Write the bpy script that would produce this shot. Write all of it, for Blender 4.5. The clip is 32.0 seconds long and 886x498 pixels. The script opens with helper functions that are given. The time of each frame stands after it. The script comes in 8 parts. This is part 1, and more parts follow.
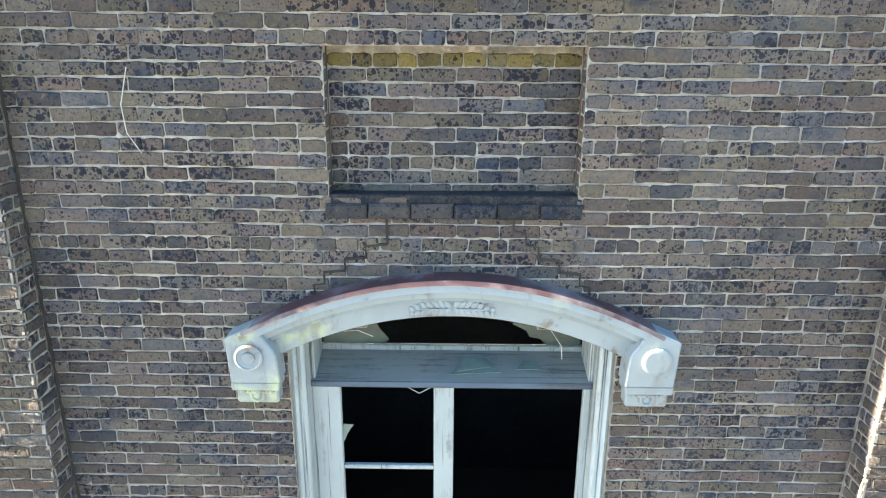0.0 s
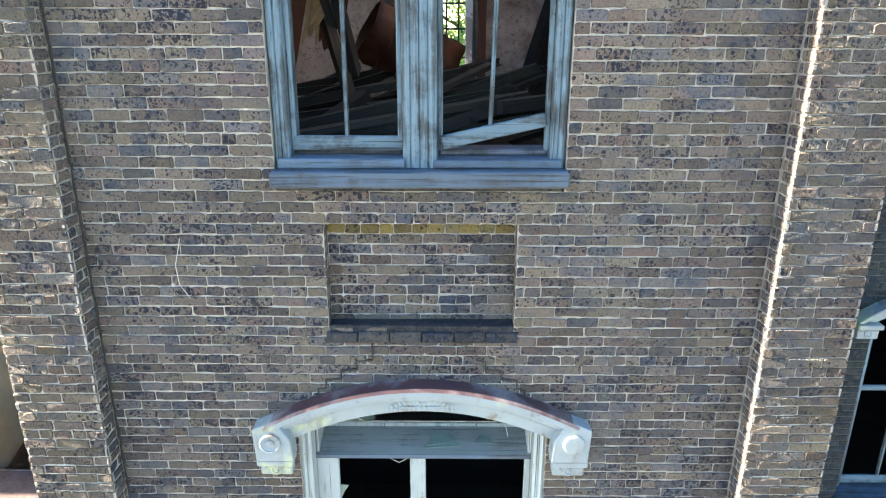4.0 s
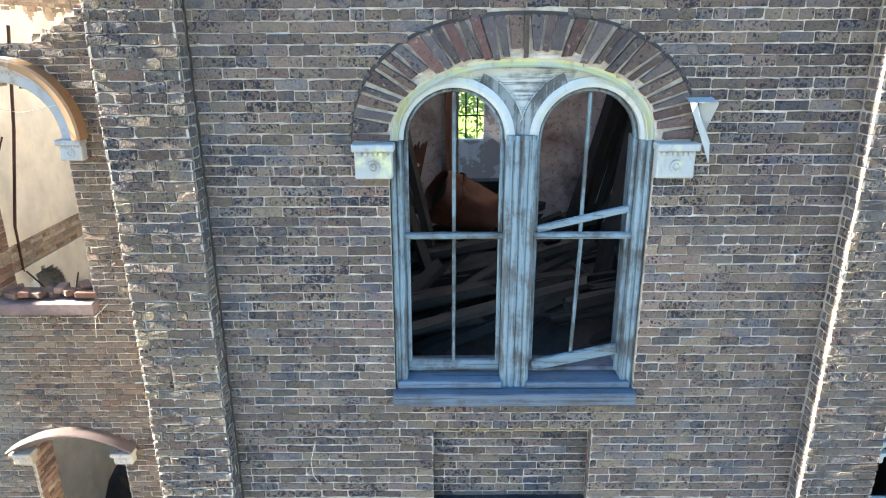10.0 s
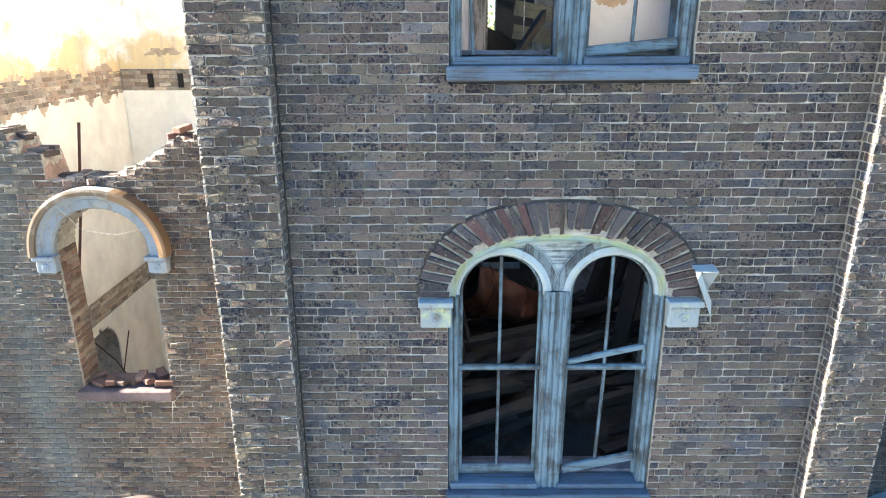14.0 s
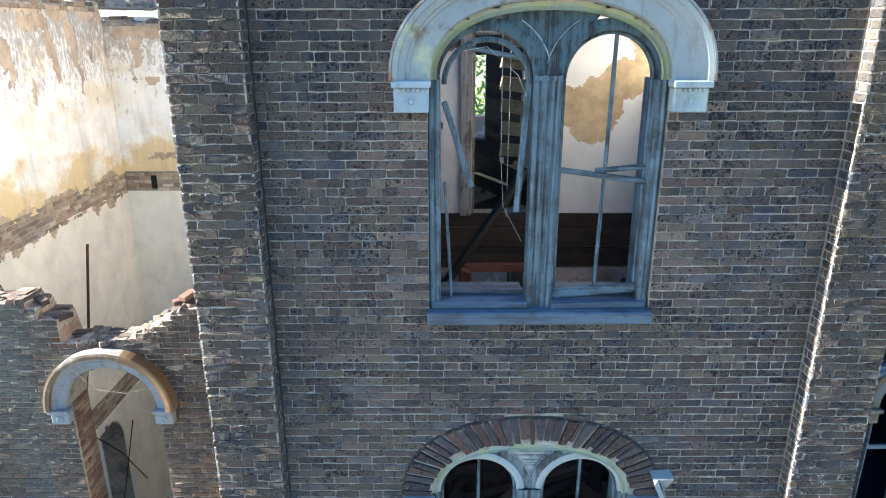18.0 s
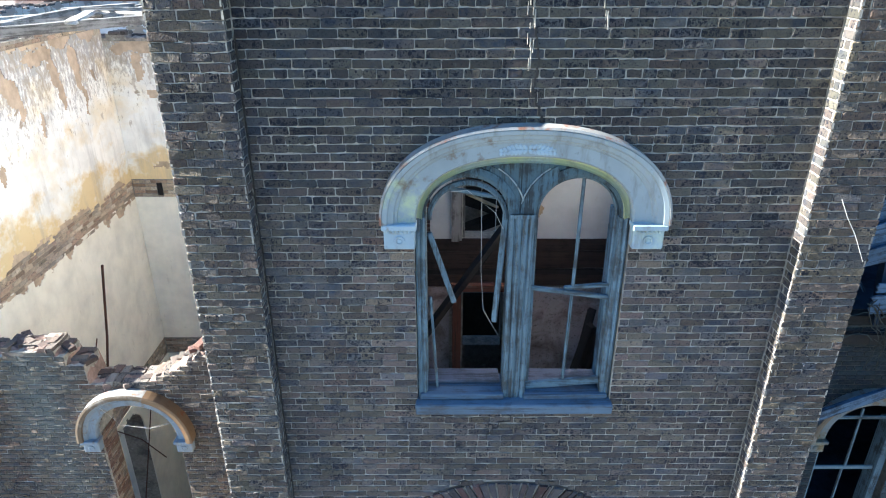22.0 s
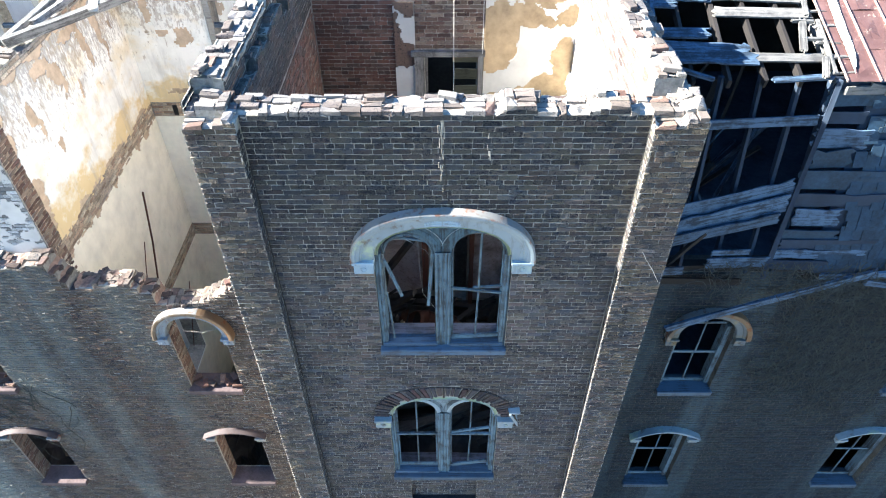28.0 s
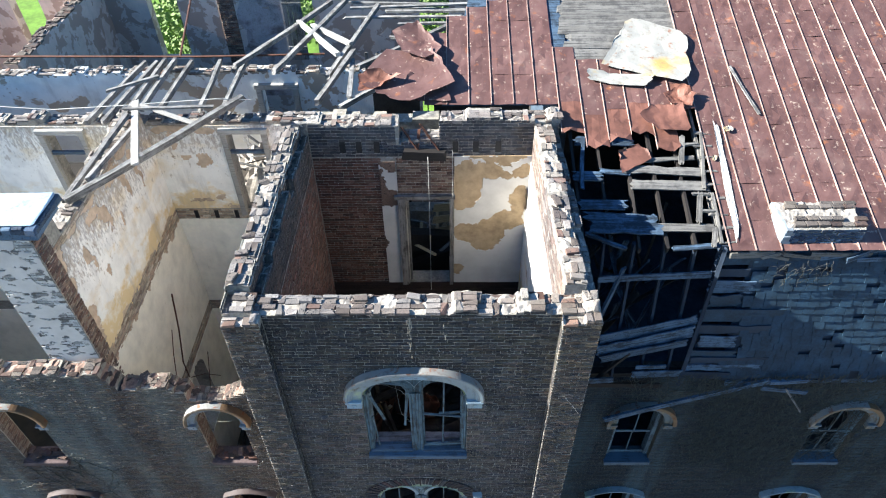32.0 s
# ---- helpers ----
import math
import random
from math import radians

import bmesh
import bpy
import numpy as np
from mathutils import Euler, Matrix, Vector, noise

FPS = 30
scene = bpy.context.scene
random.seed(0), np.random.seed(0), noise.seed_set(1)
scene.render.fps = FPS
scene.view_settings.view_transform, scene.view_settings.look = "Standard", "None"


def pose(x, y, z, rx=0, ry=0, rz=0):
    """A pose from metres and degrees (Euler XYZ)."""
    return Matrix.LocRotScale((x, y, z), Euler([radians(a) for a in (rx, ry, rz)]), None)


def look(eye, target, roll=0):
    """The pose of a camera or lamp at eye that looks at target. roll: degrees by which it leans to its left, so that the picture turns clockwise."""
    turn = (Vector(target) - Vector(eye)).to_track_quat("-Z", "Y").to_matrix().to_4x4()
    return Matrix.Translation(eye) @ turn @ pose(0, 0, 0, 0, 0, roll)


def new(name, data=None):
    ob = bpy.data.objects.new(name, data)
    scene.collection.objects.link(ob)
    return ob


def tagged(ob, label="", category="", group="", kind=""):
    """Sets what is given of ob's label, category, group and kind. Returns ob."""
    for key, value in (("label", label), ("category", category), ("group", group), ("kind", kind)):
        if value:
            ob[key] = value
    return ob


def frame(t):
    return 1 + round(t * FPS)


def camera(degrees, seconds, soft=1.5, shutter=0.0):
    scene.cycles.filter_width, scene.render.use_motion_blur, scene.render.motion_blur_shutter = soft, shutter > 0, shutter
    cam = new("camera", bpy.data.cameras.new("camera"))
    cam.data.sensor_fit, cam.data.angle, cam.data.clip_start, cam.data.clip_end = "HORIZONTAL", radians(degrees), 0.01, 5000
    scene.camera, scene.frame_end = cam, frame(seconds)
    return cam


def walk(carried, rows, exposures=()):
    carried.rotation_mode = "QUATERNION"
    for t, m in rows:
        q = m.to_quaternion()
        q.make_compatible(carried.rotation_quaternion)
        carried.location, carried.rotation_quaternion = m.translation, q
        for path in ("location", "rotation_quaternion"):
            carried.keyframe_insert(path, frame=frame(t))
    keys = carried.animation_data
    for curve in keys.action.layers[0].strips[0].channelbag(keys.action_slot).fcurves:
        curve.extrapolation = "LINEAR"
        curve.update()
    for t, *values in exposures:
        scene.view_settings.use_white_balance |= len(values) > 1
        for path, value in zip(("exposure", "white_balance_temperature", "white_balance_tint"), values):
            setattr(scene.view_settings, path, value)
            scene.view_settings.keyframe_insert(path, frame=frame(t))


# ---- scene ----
cam = camera(68.0, 32.0, soft=1.1)
PATH = [
    (0, (-0.013, -3.143, 5.734), (-0.035, -1.236, 5.135), 0.3),
    (0.5, (-0.007, -3.218, 5.88), (-0.015, -1.319, 5.255), 0.5),
    (1, (0.028, -3.379, 5.981), (0.019, -1.481, 5.353), 0.5),
    (1.5, (0.071, -3.581, 6.09), (0.059, -1.684, 5.456), 0.4),
    (2, (0.089, -3.778, 6.199), (0.084, -1.885, 5.555), 0.4),
    (2.5, (0.097, -3.877, 6.33), (0.095, -1.984, 5.686), 0.4),
    (3, (0.108, -3.924, 6.516), (0.108, -2.03, 5.873), 0.3),
    (3.5, (0.136, -3.949, 6.717), (0.132, -2.053, 6.078), 0.2),
    (5.5, (0.192, -3.951, 7.28), (0.171, -2.05, 6.656), -0.0),
    (6, (0.149, -3.923, 7.457), (0.13, -2.024, 6.829), -0.1),
    (6.5, (0.053, -3.858, 7.604), (0.033, -1.959, 6.976), -0.2),
    (7, (-0.028, -3.783, 7.74), (-0.05, -1.885, 7.109), -0.2),
    (7.5, (-0.14, -3.764, 7.871), (-0.14, -1.865, 7.243), -0.0),
    (8, (-0.207, -3.813, 8.012), (-0.211, -1.915, 7.383), -0.1),
    (8.5, (-0.27, -3.872, 8.151), (-0.275, -1.972, 7.526), -0.1),
    (9, (-0.323, -3.963, 8.352), (-0.325, -2.069, 7.71), -0.1),
    (9.5, (-0.391, -4.152, 8.498), (-0.394, -2.257, 7.86), -0.1),
    (10, (-0.518, -4.343, 8.633), (-0.523, -2.446, 7.998), -0.2),
    (10.5, (-0.633, -4.468, 8.76), (-0.638, -2.568, 8.135), -0.2),
    (11, (-0.727, -4.53, 8.969), (-0.731, -2.635, 8.329), -0.3),
    (11.5, (-0.796, -4.643, 9.102), (-0.801, -2.748, 8.465), -0.3),
    (12, (-0.837, -4.75, 9.221), (-0.842, -2.853, 8.588), -0.2),
    (12.5, (-0.834, -4.781, 9.363), (-0.84, -2.883, 8.731), -0.2),
    (13, (-0.831, -4.801, 9.511), (-0.836, -2.904, 8.878), -0.2),
    (13.5, (-0.863, -4.845, 9.711), (-0.869, -2.947, 9.079), -0.2),
    (14, (-0.908, -4.904, 9.969), (-0.915, -3.006, 9.339), -0.2),
    (14.5, (-0.93, -4.919, 10.253), (-0.936, -3.02, 9.627), -0.1),
    (16.5, (-0.842, -4.886, 11.283), (-0.848, -2.987, 10.655), -0.2),
    (17, (-0.78, -4.875, 11.472), (-0.781, -2.972, 10.856), 0.2),
    (17.5, (-0.746, -4.854, 11.656), (-0.751, -2.952, 11.038), 0.0),
    (18, (-0.767, -4.863, 11.857), (-0.768, -2.965, 11.227), -0.1),
    (18.5, (-0.781, -4.865, 12.074), (-0.785, -2.975, 11.42), -0.1),
    (19, (-0.805, -4.888, 12.305), (-0.807, -3.004, 11.633), -0.1),
    (19.5, (-0.792, -4.899, 12.505), (-0.792, -3.023, 11.814), -0.1),
    (20, (-0.751, -4.899, 12.673), (-0.753, -3.028, 11.967), -0.1),
    (20.5, (-0.719, -4.895, 12.866), (-0.723, -3.031, 12.139), -0.1),
    (21, (-0.695, -4.881, 13.076), (-0.699, -3.031, 12.316), -0.1),
    (21.5, (-0.67, -4.875, 13.308), (-0.675, -3.043, 12.506), -0.1),
    (22, (-0.635, -4.897, 13.531), (-0.639, -3.082, 12.69), -0.1),
    (22.5, (-0.545, -4.952, 13.766), (-0.551, -3.156, 12.886), -0.2),
    (23, (-0.437, -5.095, 13.98), (-0.444, -3.314, 13.069), 0.0),
    (23.5, (-0.328, -5.236, 14.222), (-0.336, -3.479, 13.267), -0.0),
    (24, (-0.229, -5.354, 14.48), (-0.236, -3.651, 13.432), -0.1),
    (24.5, (-0.148, -5.461, 14.76), (-0.158, -3.821, 13.615), -0.2),
    (25, (-0.104, -5.623, 15.045), (-0.113, -4.04, 13.822), -0.2),
    (25.5, (-0.078, -5.724, 15.302), (-0.086, -4.193, 14.015), -0.1),
    (27.5, (-0.003, -5.906, 16.779), (-0.013, -4.439, 15.42), -0.2),
    (28, (0.052, -5.959, 17.205), (0.04, -4.496, 15.841), -0.3),
    (28.5, (0.116, -5.985, 17.599), (0.104, -4.525, 16.233), -0.3),
    (29, (0.192, -6.004, 18.014), (0.178, -4.545, 16.646), -0.5),
    (29.5, (0.259, -6.08, 18.452), (0.243, -4.622, 17.083), -0.5),
    (30, (0.357, -6.165, 18.914), (0.341, -4.711, 17.542), -0.6),
    (30.5, (0.432, -6.204, 19.36), (0.415, -4.752, 17.985), -0.7),
    (31, (0.469, -6.192, 19.817), (0.453, -4.738, 18.443), -0.7),
    (31.5, (0.516, -6.187, 20.273), (0.501, -4.734, 18.899), -0.6),
    (32, (0.574, -6.181, 20.724), (0.557, -4.73, 19.348), -0.7),
]
walk(cam, [(t, look(eye, target, roll)) for t, eye, target, roll in PATH],
     exposures=[(0, 4.08, 7250, 9), (6, 4.22, 7050, 9), (13, 4.02, 6650, 9), (17, 3.33, 6150, 7.5), (19, 3.15, 5980, 7.5), (23, 3.12, 5780, 7), (25, 3.46, 5860, 7.5), (27.4, 3.42, 5900, 8), (28.1, 3.13, 5900, 8), (29, 2.76, 5900, 8), (30, 2.66, 5900, 8), (32, 2.24, 5900, 8)])

# ---- world, sun ----
world = bpy.data.worlds.new("sky")
scene.world = world
world.use_nodes = True
SUN_EL, SUN_AZ = 29.0, 0.5          # degrees up; degrees in front of the facade's own line, from -x
sky = world.node_tree.nodes.new("ShaderNodeTexSky")
sky.sky_type = "NISHITA"
sky.sun_disc = False
sky.sun_elevation = radians(SUN_EL)
sky.sun_rotation = radians(270 - SUN_AZ)
sky.air_density, sky.dust_density, sky.ozone_density = 1.0, 0.4, 2.0
back = world.node_tree.nodes["Background"]
back.inputs["Strength"].default_value = 0.052
deep = world.node_tree.nodes.new("ShaderNodeHueSaturation")
deep.inputs["Saturation"].default_value = 1.25
world.node_tree.links.new(sky.outputs[0], deep.inputs["Color"])
world.node_tree.links.new(deep.outputs[0], back.inputs[0])
sun = new("sun", bpy.data.lights.new("sun", "SUN"))
sun.data.energy, sun.data.angle, sun.data.color = 5.0, radians(0.5), (1.0, 0.91, 0.77)
a, e = radians(SUN_AZ), radians(SUN_EL)
toward = Vector((-math.cos(a) * math.cos(e), -math.sin(a) * math.cos(e), math.sin(e)))
sun.matrix_world = look(toward * 60, (0, 0, 0))

# ---- materials ----
class Nodes:
    """A small writer of node materials."""

    def __init__(self, name):
        self.mat = bpy.data.materials.new(name)
        self.mat.use_nodes = True
        self.tree = self.mat.node_tree
        self.bsdf = self.tree.nodes["Principled BSDF"]
        self.at = self.add("ShaderNodeTexCoord").outputs["Object"]

    def add(self, kind, **values):
        n = self.tree.nodes.new(kind)
        for k, v in values.items():
            if k in n.inputs:
                self.put(n.inputs[k], v)
        return n

    def put(self, socket, v):
        if isinstance(v, bpy.types.NodeSocket):
            self.tree.links.new(v, socket)
        else:
            socket.default_value = v

    def world_at(self, scale=(1, 1, 1)):
        g = self.add("ShaderNodeNewGeometry")
        m = self.add("ShaderNodeMapping", Vector=g.outputs["Position"], Scale=scale)
        return m.outputs[0]

    def noise(self, scale, detail=4.0, rough=0.55, vec=None, dist=0.0):
        return self.add("ShaderNodeTexNoise", Vector=vec or self.world_at(), Scale=scale, Detail=detail, Roughness=rough, Distortion=dist).outputs["Fac"]

    def math(self, op, x, y=0.0, z=0.0, clamp=False):
        n = self.add("ShaderNodeMath")
        n.operation, n.use_clamp = op, clamp
        for i, v in enumerate((x, y, z)):
            self.put(n.inputs[i], v)
        return n.outputs[0]

    def step(self, v, lo, hi):
        n = self.add("ShaderNodeMapRange")
        for k, s in (("Value", v), ("From Min", lo), ("From Max", hi)):
            self.put(n.inputs[k], s)
        return n.outputs[0]

    def ramp(self, v, stops, hard=False):
        n = self.add("ShaderNodeValToRGB", Fac=v)
        r = n.color_ramp
        r.interpolation = "CONSTANT" if hard else "LINEAR"
        while len(r.elements) < len(stops):
            r.elements.new(0.5)
        for el, (p, c) in zip(r.elements, stops):
            el.position, el.color = p, (*c, 1)
        return n.outputs["Color"]

    def mix(self, fac, x, y, how="MIX"):
        n = self.add("ShaderNodeMix")
        n.data_type, n.blend_type = "RGBA", how
        self.put(n.inputs[0], fac)
        for i, v in ((6, x), (7, y)):
            self.put(n.inputs[i], v if isinstance(v, bpy.types.NodeSocket) else (*v, 1))
        return n.outputs[2]

    def lot(self):
        """One random number for each loose piece, whether it is an object or an island of a joined mesh."""
        o = self.add("ShaderNodeObjectInfo").outputs["Random"]
        i = self.add("ShaderNodeNewGeometry").outputs["Random Per Island"]
        return self.math("FRACT", self.math("ADD", self.math("MULTIPLY", o, 7.31), i))

    def done(self, colour, rough=0.85, bump=None, strength=0.4, dist=0.004, metal=0.0, spec=0.35):
        b = self.bsdf
        self.put(b.inputs["Base Color"], colour if isinstance(colour, bpy.types.NodeSocket) else (*colour, 1))
        self.put(b.inputs["Roughness"], rough)
        self.put(b.inputs["Metallic"], metal)
        self.put(b.inputs["Specular IOR Level"], spec)
        if bump is not None:
            n = self.add("ShaderNodeBump", Height=bump, Strength=strength, Distance=dist)
            self.tree.links.new(n.outputs[0], b.inputs["Normal"])
        return self.mat


def brick_material(name, stops, spots=0.55, worn=0.5, streak=0.25, wash=0.0, mottle=0.0, algae=None, wash_from=None, rugged=0.0):
    m = Nodes(name)
    r = m.lot()
    base = m.ramp(r, stops, True)
    if mottle:                           # kiln colours that run over several bricks
        mean = [sum(c[i] for _, c in stops) / len(stops) for i in range(3)]
        base = m.mix(0.2, base, mean)
        w3 = m.world_at((1, 1, 1.5))
        base = m.mix(m.math("MULTIPLY", m.step(m.noise(2.6, 5, 0.7, w3), 0.52, 0.66), mottle), base, (0.046, 0.066, 0.104))
        base = m.mix(m.math("MULTIPLY", m.step(m.noise(1.9, 5, 0.7, m.world_at((1, 1, 1.6))), 0.50, 0.66), mottle * 0.8), base, (0.165, 0.128, 0.112))
        base = m.mix(m.math("MULTIPLY", m.step(m.noise(3.7, 5, 0.7, m.world_at((1.1, 1, 1.9))), 0.55, 0.68), mottle * 0.8), base, (0.19, 0.158, 0.105))
    tone = m.math("FRACT", m.math("MULTIPLY", r, 37.7))
    base = m.mix(1.0, base, m.ramp(tone, [(0, (0.64, 0.64, 0.64)), (1, (1.42, 1.42, 1.42))]), "MULTIPLY")
    p = m.world_at()
    shift = m.add("ShaderNodeVectorMath", )
    shift.operation = "ADD"
    m.put(shift.inputs[0], p)
    s3 = m.add("ShaderNodeCombineXYZ", X=m.math("MULTIPLY", r, 9.0), Y=m.math("MULTIPLY", r, 5.0), Z=m.math("MULTIPLY", r, 3.0))
    m.put(shift.inputs[1], s3.outputs[0])
    q = shift.outputs[0]
    grain = m.noise(70, 5, 0.65, q)
    blotch = m.noise(16, 3, 0.6, q)
    spot = m.noise(46, 2.5, 0.6, q, 0.5)
    wob = m.add("ShaderNodeVectorMath")
    wob.operation = "ADD"
    m.put(wob.inputs[0], q)
    m.put(wob.inputs[1], m.add("ShaderNodeVectorMath", ).outputs[0])
    bent = m.add("ShaderNodeTexNoise", Vector=q, Scale=60.0, Detail=2.0)
    scaled = m.add("ShaderNodeVectorMath")
    scaled.operation = "SCALE"
    m.put(scaled.inputs[0], bent.outputs["Color"])
    scaled.inputs["Scale"].default_value = 0.012
    m.put(wob.inputs[1], scaled.outputs[0])
    dots = []
    for sc, size in ((34.0, 0.62), (72.0, 0.62)):
        v = m.add("ShaderNodeTexVoronoi", Vector=wob.outputs[0], Scale=sc)
        keep = m.add("ShaderNodeSeparateColor", Color=v.outputs["Color"]).outputs[0]
        rad = m.math("MULTIPLY", m.math("SUBTRACT", keep, 0.62 - 0.58 * spots), m.math("MULTIPLY_ADD", m.math("FRACT", m.math("MULTIPLY", r, 23.9)), size * 0.8, size * 0.35))
        rad = m.math("MULTIPLY", rad, m.math("MULTIPLY_ADD", m.step(m.noise(1.9, 4, 0.65, p), 0.34, 0.66), 1.25, 0.5))
        dots.append(m.step(m.math("SUBTRACT", rad, v.outputs["Distance"]), -0.03, 0.04))
    dot = m.math("MAXIMUM", dots[0], dots[1])
    most = m.math("MULTIPLY", m.math("FRACT", m.math("MULTIPLY", r, 13.3)), 0.13)
    level = m.math("SUBTRACT", 0.69 - 0.12 * spots, most)
    dark = m.math("MAXIMUM", dot, m.step(spot, m.math("ADD", level, 0.07), m.math("ADD", level, 0.12)))
    c = m.mix(m.math("MULTIPLY", m.step(blotch, 0.4, 0.8), 0.35), base, (0.22, 0.18, 0.145))
    c = m.mix(m.math("MULTIPLY", m.step(grain, 0.46, 0.66), 0.55), c, (0.06, 0.062, 0.058))
    lit = m.step(m.noise(95, 3, 0.6, q), 0.60, 0.72)
    c = m.mix(m.math("MULTIPLY", lit, 0.35), c, (0.30, 0.27, 0.235))
    c = m.mix(m.math("MULTIPLY", dark, 0.94), c, (0.014, 0.018, 0.032))
    glaze = m.math("MULTIPLY", m.step(m.noise(7, 4, 0.7, q), 0.52, 0.68), m.step(m.math("FRACT", m.math("MULTIPLY", r, 91.7)), 0.45, 0.75))
    c = m.mix(m.math("MULTIPLY", glaze, 0.75 * min(1.0, spots * 1.3)), c, (0.035, 0.052, 0.085))
    # mortar smeared over the arrises, and broad weather stains
    smear = m.step(m.noise(24, 4, 0.7, p, 0.6), 0.60, 0.70)
    c = m.mix(m.math("MULTIPLY", smear, worn), c, (0.30, 0.265, 0.215))
    broad = m.noise(0.55, 4, 0.6, m.world_at((1, 1, 0.35)))
    c = m.mix(1.0, c, m.ramp(broad, [(0.3, (0.43, 0.45, 0.50)), (0.7, (0.74, 0.72, 0.675))]), "MULTIPLY")
    run = m.step(m.noise(1.3, 3, 0.6, m.world_at((1, 1, 0.06))), 0.60, 0.78)
    c = m.mix(m.math("MULTIPLY", run, streak), c, (0.19, 0.215, 0.235))
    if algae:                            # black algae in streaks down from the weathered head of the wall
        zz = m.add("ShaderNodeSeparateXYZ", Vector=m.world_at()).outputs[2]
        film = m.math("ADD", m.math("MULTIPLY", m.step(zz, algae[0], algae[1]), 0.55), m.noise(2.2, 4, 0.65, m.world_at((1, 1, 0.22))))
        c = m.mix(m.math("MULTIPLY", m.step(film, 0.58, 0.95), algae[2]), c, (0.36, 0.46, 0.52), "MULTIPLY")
    if wash:                             # broad pale runs where water came down the wall
        wide = m.step(m.noise(0.62, 4, 0.62, m.world_at((1, 1, 0.13))), 0.46, 0.68)
        if wash_from:
            xx = m.add("ShaderNodeSeparateXYZ", Vector=m.world_at()).outputs[0]
            wide = m.math("MULTIPLY", wide, m.step(m.math("ADD", xx, m.math("MULTIPLY", m.noise(1.4, 3), 1.2)), wash_from[0], wash_from[1]))
        c = m.mix(m.math("MULTIPLY", m.math("MULTIPLY", wide, m.step(grain, 0.12, 0.50)), wash), c, (0.135, 0.20, 0.225) if wash < 0.5 else (0.235, 0.285, 0.27))
    relief = m.math("ADD", grain, m.math("MULTIPLY", spot, 0.6))
    if rugged:                           # faces spalled and pitted, so that grazing light breaks up on them
        relief = m.math("ADD", relief, m.math("MULTIPLY", m.noise(26, 4, 0.7, q, 0.8), 2.2))
    return m.done(c, 0.9, relief, 0.7 + 0.3 * rugged, 0.004 + 0.007 * rugged, spec=0.25)


def mortar_material(name="lime_mortar", k=1.0):
    m = Nodes(name)
    f, g, b = m.noise(110, 4, 0.7), m.noise(17, 4, 0.7), m.noise(0.7, 4, 0.6, m.world_at((1, 1, 0.4)))
    c = m.ramp(g, [(0.25, (0.27, 0.245, 0.205)), (0.5, (0.40, 0.37, 0.32)), (0.75, (0.52, 0.49, 0.43))])
    c = m.mix(m.step(m.noise(3.0, 4, 0.7), 0.50, 0.68), c, (0.18, 0.172, 0.165))
    c = m.mix(m.step(m.noise(5.5, 4, 0.7, m.world_at((1, 1, 1.6))), 0.60, 0.69), c, (0.58, 0.56, 0.53))
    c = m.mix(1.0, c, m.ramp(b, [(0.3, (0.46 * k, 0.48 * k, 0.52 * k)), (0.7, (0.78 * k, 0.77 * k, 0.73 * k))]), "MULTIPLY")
    return m.done(c, 0.95, m.math("ADD", f, m.math("MULTIPLY", m.noise(35, 3), 1.5)), 0.9, 0.008, spec=0.2)


def wood_material(name, paint, bare, worn=0.5, axis=2, rough=0.75):
    m = Nodes(name)
    sc = [28, 28, 28]
    sc[axis] = 1.2
    mp = m.add("ShaderNodeMapping", Vector=m.at, Scale=sc)
    grain = m.noise(1.0, 6, 0.7, mp.outputs[0], 0.3)
    patch = m.noise(4.0, 5, 0.7)
    lose = m.step(m.math("ADD", m.math("MULTIPLY", grain, 0.6), m.math("MULTIPLY", patch, 0.5)), 0.66 - 0.2 * worn, 0.76 - 0.2 * worn)
    tone = m.math("MULTIPLY_ADD", m.lot(), 0.5, 0.75)
    wood = m.mix(m.step(grain, 0.3, 0.75), [c * 0.45 for c in bare], bare)
    coat = m.mix(m.step(m.noise(1.7, 4), 0.35, 0.7), [c * 0.8 for c in paint], paint)
    c = m.mix(lose, coat, wood)
    sp = [75, 75, 75]
    sp[axis] = 0.9
    split = m.step(m.noise(1.0, 3, 0.6, m.add("ShaderNodeMapping", Vector=m.at, Scale=sp).outputs[0], 0.2), 0.60, 0.66)
    c = m.mix(m.math("MULTIPLY", split, 0.8), c, [k * 0.3 for k in bare])
    chalk = m.step(m.noise(11, 4, 0.7, mp.outputs[0]), 0.60, 0.72)
    c = m.mix(m.math("MULTIPLY", chalk, 0.35), c, [min(0.8, k * 1.7) for k in paint])
    v = m.add("ShaderNodeCombineColor", Red=tone, Green=tone, Blue=tone).outputs[0]
    c = m.mix(0.7, c, m.mix(1.0, c, v, "MULTIPLY"))
    return m.done(c, rough, m.math("SUBTRACT", m.math("ADD", grain, m.math("MULTIPLY", lose, -0.25)), split), 0.7, 0.004, spec=0.3)


